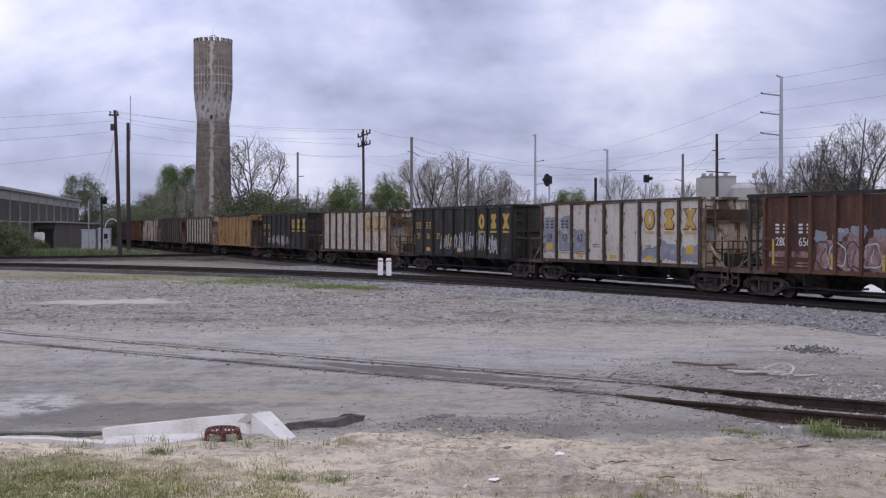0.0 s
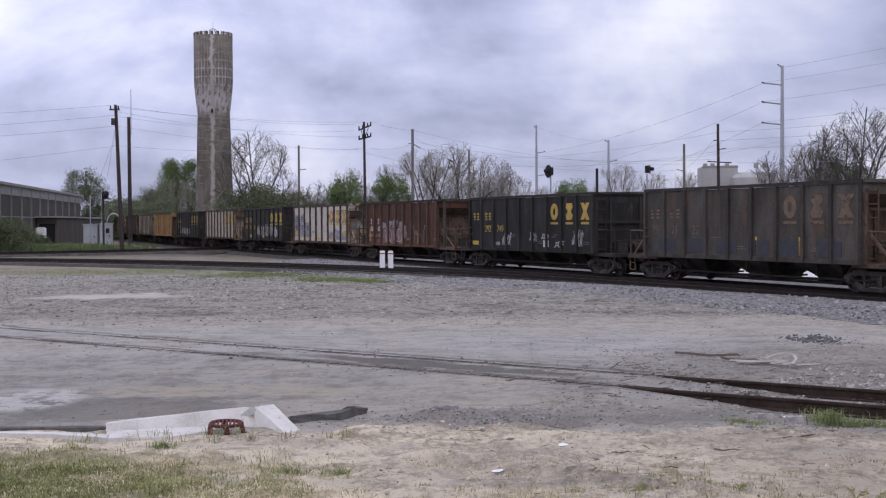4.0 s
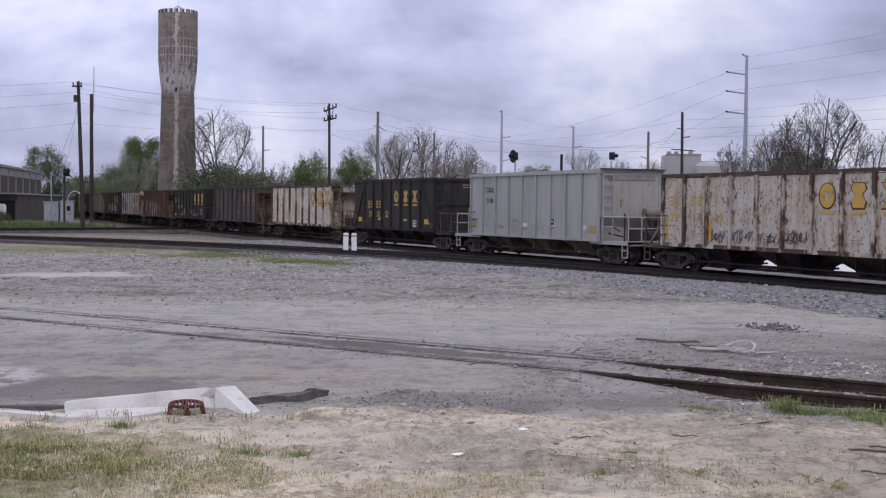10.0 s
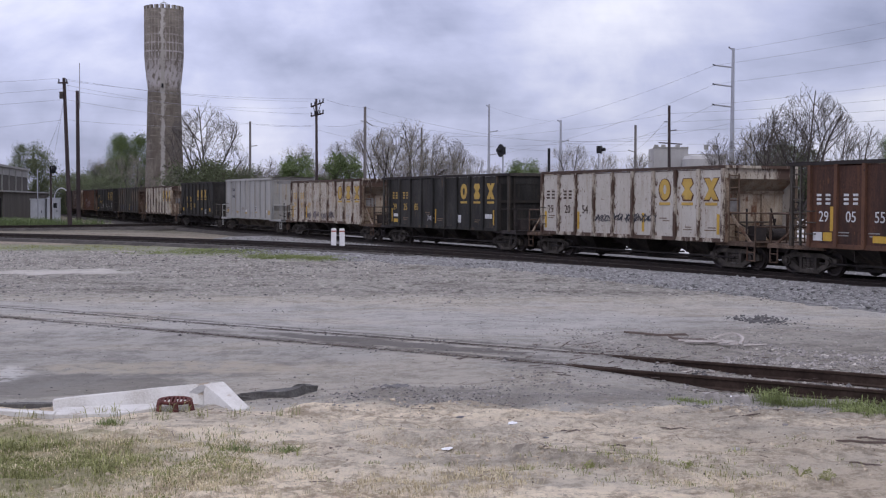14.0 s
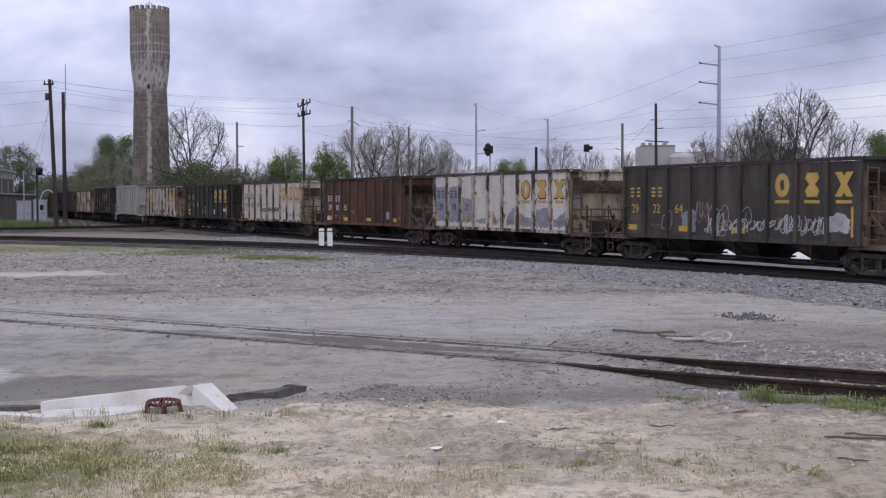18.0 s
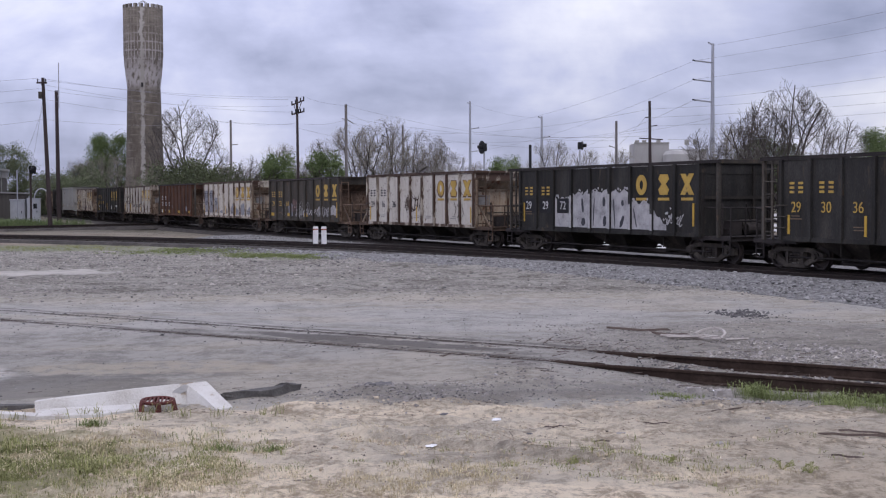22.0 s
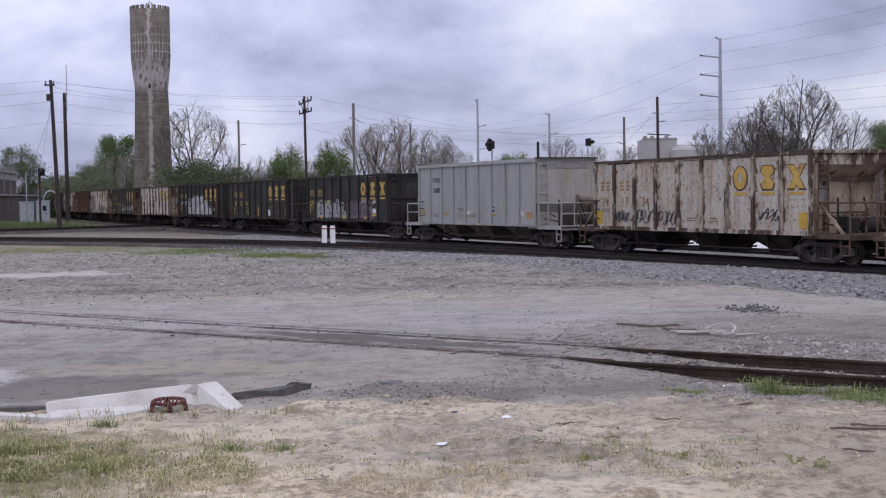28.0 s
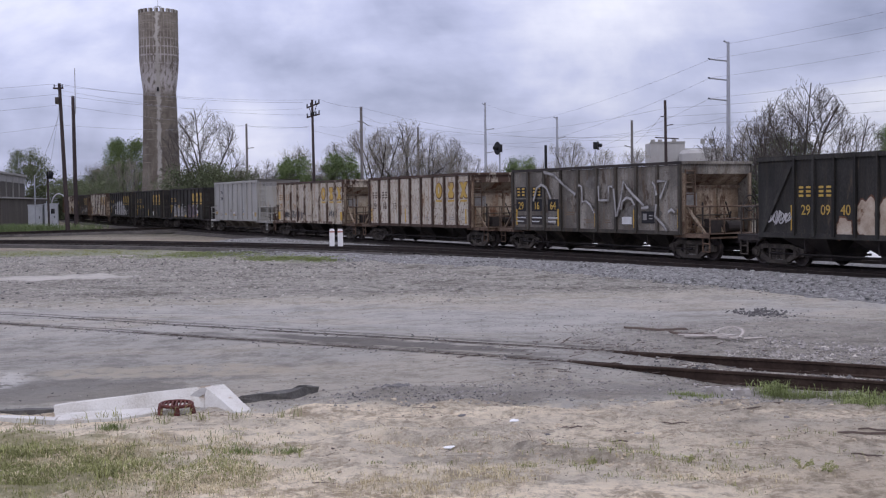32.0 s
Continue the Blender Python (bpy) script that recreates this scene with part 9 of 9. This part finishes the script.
for x, y, s, mt in ((0.02, 16.35, 0.11, "dark_stone"), (-0.14, 16.3, 0.08, "dark_stone"), (0.13, 16.42, 0.07, "dark_stone"), (4.47, 16.33, 0.035, "post_paint")):
    o = new("stone", stone_mesh(int(x * 100 + 900), M[mt]))
    o.matrix_basis = pose(x, y, ground_height(x, y) + s * 0.25, 0, 0, x * 90) @ Matrix.Diagonal((s * 1.3, s, s * 0.8, 1))
    tagged(o, "rough broken stone lying on the ground", "stone", "loose stones")

for x, y, a, l2 in ((4.16, 16.16, -14, 0.21), (4.50, 15.98, -6, 0.23)):
    o = thing("broken_tie_end", (x, y, ground_height(x, y)), a, "grey broken tie end beside the siding rail", "timber", "broken tie ends")
    b3 = bmesh.new()
    box(b3, (0, 0, 0.025), (l2, 0.15, 0.10), 0.05, 0.08)
    bmesh.ops.subdivide_edges(b3, edges=b3.edges, cuts=2, use_grid_fill=True)
    for v in b3.verts:
        v.co += Vector((noise.noise(v.co * 9), noise.noise(v.co * 9 + Vector((4, 0, 0))), noise.noise(v.co * 7 + Vector((0, 3, 0))))) * 0.025
    part("block", b3, M["clod"], o)


def twigs(rng):
    x, y = rng.uniform(-5, 5.5), rng.uniform(11.2, 17.5)
    return x, y, ground_height(x, y)


tv, tf2 = [], []
rng = random.Random(91)
for _ in range(130):
    x, y, z = twigs(rng)
    a, l2, w = rng.uniform(0, math.tau), rng.uniform(0.02, 0.10) * (1 if rng.random() < 0.9 else 1.8), rng.uniform(0.002, 0.005)
    ca, sa = math.cos(a) * l2, math.sin(a) * l2
    v2, f2 = tube_mesh([(Vector((x - ca, y - sa, z + 0.008)), Vector((x + ca, y + sa, z + 0.012 + rng.uniform(0, 0.03))), w, w * 0.6)], 4)
    tf2 += [tuple(i + len(tv) for i in f) for f in f2]
    tv += v2
tagged(raw("twig_litter", tv, tf2, M["dirt_wood"]), "thin dark twigs and straw strewn over the sand", "litter", kind="stuff")
tv, tf2 = [], []
rng = random.Random(97)
for _ in range(190):
    u, v = rng.uniform(1.5, 9.5), rng.gauss(0.6, 1.1)
    x, y = 0.43 + dx * u - dy * v, 21.05 + dy * u + dx * v
    z = ground_height(x, y)
    a, l2, w = rng.gauss(math.atan2(dy, dx), 0.7), rng.uniform(0.03, 0.14), rng.uniform(0.004, 0.011)
    ca, sa = math.cos(a) * l2, math.sin(a) * l2
    v2, f2 = tube_mesh([(Vector((x - ca, y - sa, z + 0.012)), Vector((x + ca, y + sa, z + 0.015 + rng.uniform(0, 0.05))), w, w * 0.6)], 4)
    tf2 += [tuple(i + len(tv) for i in f) for f in f2]
    tv += v2
tagged(raw("splinter_litter", tv, tf2, M["dirt_wood"]), "dark wood splinters strewn round the siding", "litter", kind="stuff")
scatter("rubble", 260, lambda rng: (lambda x: (lambda y: (x, y, ground_height(x, y)))(12.6 - 0.61 * (x - 0.45) + rng.gauss(0, 0.08)))(rng.uniform(-0.4, 2.6)), (0.006, 0.028), M["sand_clod"], "crumbled clods under the sand step", 93)
scatter("clods", 900, lambda rng: (lambda x, y: (x, y, ground_height(x, y)))(rng.uniform(-4.5, 5.5), 11.0 + 4.6 * rng.random()), (0.006, 0.03), M["sand_clod"], "dry sandy clods", 92)

# sticks and scraps lying on the bank
for x, y, l2, a, r in ((4.58, 11.8, 0.36, -40, 0.008), (4.2, 14.57, 0.6, 22, 0.007), (1.9, 13.35, 0.22, 12, 0.006), (3.1, 13.7, 0.3, -12, 0.006), (5.05, 12.9, 0.75, -14, 0.012), (5.2, 13.05, 0.5, -30, 0.009), (2.2, 12.75, 0.4, 6, 0.007)):
    o = thing("stick", (x, y, ground_height(x, y)), a, "thin dark stick lying on the sand", "stick", "sticks on the bank")
    path = []
    for i in range(6):
        u = -l2 / 2 + l2 * i / 5
        path.append((u, 0.02 * math.sin(i * 1.3 + x), 0.0, 0.02 + 0.008 * math.sin(i * 2.1)))
    vs, fs = sweep(path, [(-r, -r), (r, -r), (r, r), (-r, r)])
    raw("wood", vs, fs, M["dirt_wood"], o)
for x, y, s2, mt in ((1.33, 14.04, 0.06, "post_paint"), (0.53, 12.55, 0.05, "post_paint"), (1.59, 13.08, 0.035, "dark_stone"), (0.75, 14.3, 0.05, "dark_stone"), (2.6, 13.2, 0.04, "clod"), (3.5, 12.6, 0.045, "clod")):
    o = new("stone", stone_mesh(int(x * 100 + 700), M[mt]))
    o.matrix_basis = pose(x, y, ground_height(x, y) + 0.012, 0, 0, x * 70) @ Matrix.Diagonal((s2 * 1.6, s2, s2 * 0.35, 1))
    tagged(o, "flat stone lying on the sand", "stone", "loose stones")

# two ragged weeds on the near bank
for x, y, k in ((3.72, 11.25, 1.0), (3.92, 11.05, 0.8), (1.85, 11.7, 0.5), (2.75, 11.6, 0.5)):
    o = thing("weed", (x, y, ground_height(x, y)), x * 50, "ragged green weed growing in the sand", "weed", "weeds on the bank")
    rng = random.Random(int(x * 100))
    for _ in range(9):
        a, l2, up = rng.uniform(0, math.tau), rng.uniform(0.06, 0.14) * k, rng.uniform(0.03, 0.13) * k
        path = [Vector((0, 0, -0.01)), Vector((math.cos(a) * l2 * 0.5, math.sin(a) * l2 * 0.5, up * 0.8)), Vector((math.cos(a) * l2, math.sin(a) * l2, up))]
        vs, fs = tube_mesh([(p, q, 0.004, 0.0025) for p, q in zip(path, path[1:])], 4)
        for _ in range(7):
            c2 = path[1].lerp(path[2], rng.random()) + Vector((rng.gauss(0, 0.014), rng.gauss(0, 0.014), rng.gauss(0, 0.012)))
            u, v = Vector((rng.gauss(0, 1), rng.gauss(0, 1), rng.gauss(0, 0.5))).normalized(), Vector((rng.gauss(0, 1), rng.gauss(0, 1), 0.3)).normalized()
            b0 = len(vs)
            vs += [tuple(c2 + u * 0.018), tuple(c2 + v * 0.009), tuple(c2 - u * 0.018), tuple(c2 - v * 0.009)]
            fs.append((b0, b0 + 1, b0 + 2, b0 + 3))
        tagged(raw("stem", vs, fs, M["grass"], o), kind="stuff")
# planks, bent strip and litter by the siding
pk = thing("old_plank", (4.95, 23.4, 0), -22, "weathered dark plank lying in the gravel", "plank")
def rough_board(ob, l2, w, h, seed):
    """A board with broken ends and an uneven back."""
    rng = random.Random(seed)
    path = []
    for i in range(9):
        u = -l2 / 2 + l2 * i / 8
        path.append((u, rng.uniform(-0.012, 0.012), 0.0, 0.05 + 0.012 * math.sin(i * 0.9 + seed) + rng.uniform(-0.006, 0.006)))
    vs, fs = sweep(path, [(-w / 2, -h / 2), (w / 2, -h / 2), (w * 0.42, h / 2), (-w * 0.45, h * 0.4)])
    for i in list(range(4)) + list(range(len(vs) - 4, len(vs))):
        vs[i] = (vs[i][0] + rng.uniform(-0.06, 0.06), vs[i][1], vs[i][2])
    raw("board", vs, fs, M["dirt_wood"], ob)


rough_board(pk, 1.15, 0.07, 0.04, 1)
pk = thing("old_plank", (5.35, 22.5, 0), -38, "short grimy plank lying in the gravel", "plank")
rough_board(pk, 0.7, 0.06, 0.04, 2)
hs = thing("bent_strip", (0, 0, 0), 0, "bleached bent strip looped over the gravel", "debris")
lp = [(5.2, 22.3, 0.06), (5.5, 22.0, 0.1), (5.75, 21.75, 0.07), (6.05, 21.55, 0.08), (6.22, 21.7, 0.16), (6.24, 22.0, 0.22), (6.1, 22.25, 0.24), (5.85, 22.2, 0.2), (5.6, 22.05, 0.12)]
lp = [(5.85 + (x - 5.85) * 0.8, 21.95 + (y - 21.95) * 0.8, z * 0.8) for x, y, z in lp]
sm = []
for i in range(len(lp) - 1):
    p0, p1, p2, p3 = (Vector(lp[min(max(i + j, 0), len(lp) - 1)]) for j in (-1, 0, 1, 2))
    for k in range(5):
        t = k / 5
        sm.append(0.5 * (2 * p1 + (p2 - p0) * t + (2 * p0 - 5 * p1 + 4 * p2 - p3) * t * t + (3 * p1 - p0 - 3 * p2 + p3) * t ** 3))
tube = []
for i, p in enumerate(sm):
    q = sm[min(i + 1, len(sm) - 1)] - sm[max(i - 1, 0)]
    tube.append((p.x, p.y, math.atan2(q.y, q.x), p.z))
vs, fs = sweep(tube, [(-0.026, -0.01), (0.026, -0.01), (0.02, 0.016), (-0.02, 0.016)])
raw("strip", vs, fs, M["driftwood"], hs)
for i, (x, y, l2, a) in enumerate(((5.45, 21.95, 0.6, -30), (5.7, 21.85, 0.5, -50), (5.6, 22.1, 0.7, -15), (5.95, 21.75, 0.45, -60), (5.3, 22.15, 0.5, -48), (6.3, 21.5, 0.4, -20), (5.85, 22.05, 0.55, -38))):
    o = thing("stick", (x, y, 0), a, "pale broken stick on the gravel", "stick", "broken sticks")
    b3 = bmesh.new()
    rod(b3, (-l2 / 2, 0, 0.05), (l2 / 2, 0.02, 0.08), 0.028, 0.018, n=5)
    part("wood", b3, M["driftwood"], o)

# white board fence beyond the stone road
fence = thing("board_fence", (24.6, 70.0, 0.0), -8, "low white-painted board fence beyond the track", "fence")
for x in (-2.8, 0.0, 2.8):
    b3 = bmesh.new()
    box(b3, (x, 0.06, 0.75), (0.12, 0.1, 1.8))
    part("post", b3, M["post_paint"], fence)
for z in (0.62, 0.92, 1.22, 1.5):
    b3 = bmesh.new()
    box(b3, (0, 0, z), (5.8, 0.04, 0.17))
    part("board", b3, M["post_paint"], fence)

# marker posts
for x, y, lean in ((-3.08, 61.1, 0.6), (-2.65, 60.9, -0.5)):
    o = thing("marker_post", (x, y, 0), 0, "short white marker post with faded red band", "marker post", "white marker posts")
    b3 = bmesh.new()
    box(b3, (0, 0, 0.55), (0.24, 0.2, 1.2))
    box(b3, (0, 0, 1.17), (0.20, 0.16, 0.05))
    part("post", b3, M["post_paint"], o)
    b3 = bmesh.new()
    box(b3, (0, 0, 1.05), (0.25, 0.21, 0.06))
    part("band", b3, M["red_cap"], o)
    o.matrix_basis = pose(x, y, 0, 0, lean, 8)


def grass(name, n, place, h, mat, label, seed, blades=7):
    rng = random.Random(seed)
    vs, fs = [], []
    for _ in range(n):
        x, y, z = place(rng)
        for _ in range(blades):
            a, t = rng.uniform(0, math.tau), rng.uniform(0.2, 1.6)
            hh = h[0] + (h[1] - h[0]) * rng.random() ** 1.8
            ox, oy = x + rng.gauss(0, 0.045), y + rng.gauss(0, 0.045)
            w = (0.0016 + 0.0018 * rng.random()) * (1 + min(4, y / 40))
            px, py = -math.sin(a) * w, math.cos(a) * w
            b0 = len(vs)
            mx, my = ox + math.cos(a) * hh * t * 0.35, oy + math.sin(a) * hh * t * 0.35
            ex, ey = ox + math.cos(a) * hh * t, oy + math.sin(a) * hh * t
            vs += [(ox - px, oy - py, z - 0.01), (ox + px, oy + py, z - 0.01), (mx + px, my + py, z + hh * 0.6), (mx - px, my - py, z + hh * 0.6), (ex, ey, z + hh * (1 - 0.25 * t))]
            fs += [(b0, b0 + 1, b0 + 2, b0 + 3), (b0 + 3, b0 + 2, b0 + 4)]
    return tagged(raw(name, vs, fs, M[mat]), label, "grass", kind="stuff")


def lawn(cx, cy, rx, ry, gate=0.0, seed=0):
    """Spots that thin out towards the rim and gather in loose clumps of two sizes."""
    def f(rng):
        while True:
            x, y = cx + rx * 0.62 * rng.gauss(0, 1), cy + ry * 0.62 * rng.gauss(0, 1)
            q = ((x - cx) / rx) ** 2 + ((y - cy) / ry) ** 2
            want = 0.45 - gate + 1.1 * noise.noise((x * 0.8 + seed, y * 0.8, 4)) + 0.9 * noise.noise((x * 3.1 + seed, y * 3.1, 14)) - 0.25 * q
            if q < 2.2 and rng.random() < want:
                return x, y, ground_height(x, y)
    return f


grass("grass", 26, lambda rng: (lambda x: (lambda y: (x, y, ground_height(x, y)))(12.3 - 0.61 * (x - 0.45) + rng.gauss(0, 0.15)))(rng.uniform(0.6, 3.2)), (0.015, 0.08), "grass", "weeds at the foot of the sand step", 94)
grass("grass", 5200, lawn(-4.9, 12.0, 2.2, 1.8, 0.0), (0.010, 0.050), "grass", "patchy spring grass on the sand", 1, 8)
grass("grass", 1700, lawn(-4.7, 11.6, 2.2, 1.5, 0.3, 9), (0.03, 0.11), "grass", "denser green grass at the foot of the bank", 21, 8)
grass("dry_grass", 700, lawn(-0.2, 11.2, 3.0, 0.7, 0.05, 13), (0.015, 0.055), "grass_dry", "bleached stubble on the near sand", 22, 8)
grass("grass", 60, lawn(2.6, 11.6, 1.6, 0.6, 0.1, 17), (0.02, 0.08), "grass", "weedy patches on the near sand", 23, 9)
grass("grass", 130, lawn(-4.0, 12.7, 2.6, 1.6, 0.0, 5), (0.05, 0.13), "grass", "taller tufts of spring grass", 11)
grass("grass", 700, lawn(-2.2, 11.8, 1.8, 1.2, 0.25, 29), (0.010, 0.045), "grass", "thin patches of grass on the sand", 31, 8)
grass("dry_grass", 1300, lawn(-2.8, 12.2, 3.0, 1.7, -0.1, 3), (0.012, 0.06), "grass_dry", "dry straw among the grass", 2, 8)
grass("grass", 26, lawn(-2.6, 14.6, 1.8, 0.35, -0.5), (0.08, 0.2), "grass", "tufts of grass at the foot of the headwall", 3)
for i, (x, y, rx, ry, n, h) in enumerate(((5.0, 16.25, 0.28, 0.20, 44, 0.20), (5.35, 16.0, 0.30, 0.16, 26, 0.13), (5.75, 15.6, 0.35, 0.16, 34, 0.13), (5.85, 14.95, 0.50, 0.22, 70, 0.09), (6.4, 15.45, 0.55, 0.3, 80, 0.16), (3.85, 15.85, 0.30, 0.12, 22, 0.07))):
    grass("grass", int(n * 1.7), lawn(x, y, rx * 0.85, ry * 2.0, -0.25, i), (0.02, h * 1.15), "grass_green", "green grass tuft beside the siding rail", 40 + i, 9)
for i, (x, y) in enumerate(((-1.6, 12.6), (-1.1, 12.55), (-3.2, 14.05))):
    grass("grass", 26, lawn(x, y, 0.16, 0.10, -0.4, i), (0.02, 0.09), "grass_green", "small grass tuft growing in the sand", 60 + i, 8)
grass("grass", 40, lawn(3.3, 12.2, 2.6, 0.8, 0.15), (0.02, 0.09), "grass", "small weeds on the sand", 6)
grass("grass", 3600, lawn(-3.7, 55.6, 2.4, 2.2, -0.25), (0.03, 0.17), "grass_green", "bright grass by the marker posts", 7, 8)
grass("grass", 1900, lawn(-8.8, 61.2, 3.8, 3.0, -0.05), (0.02, 0.11), "grass_green", "strip of thin grass beside the branch track", 8, 8)
grass("grass", 500, lawn(-18.0, 66.0, 7.0, 4.0, 0.12), (0.02, 0.10), "grass", "thin grass beside the branch track", 12, 8)
grass("grass", 9000, lawn(-45, 120, 12, 10, -0.1), (0.25, 1.0), "leaf", "rough grass by the warehouse", 9, 9)


def motions():
    """Run every car along the curving track at the train's pace."""
    clock = (0.0, 2.0, 3.5, 6.0, 7.0, 8.5, 10.0, 11.5, 13.0, 14.0, 17.0, 19.0, 20.0, 21.5, 23.0, 25.0, 28.0, 30.0, 32.0)
    run = (22.46, 41.78, 56.54, 81.31, 91.36, 106.44, 121.5, 136.63, 151.77, 161.87, 192.21, 212.34, 222.46, 237.46, 252.35, 272.25, 302.21, 322.06, 341.93)
    for car, start, half in train:
        rows = []
        for t in range(0, 33):
            s = float(np.interp(t, clock, run)) - start - half
            a, b4 = on_track(s + 6.3), on_track(s - 6.3)
            rows.append((t, pose((a[0] + b4[0]) / 2, (a[1] + b4[1]) / 2, RAIL_Z, 0, 0, math.degrees(math.atan2(a[1] - b4[1], a[0] - b4[0])))))
        walk(car, rows)


motions()
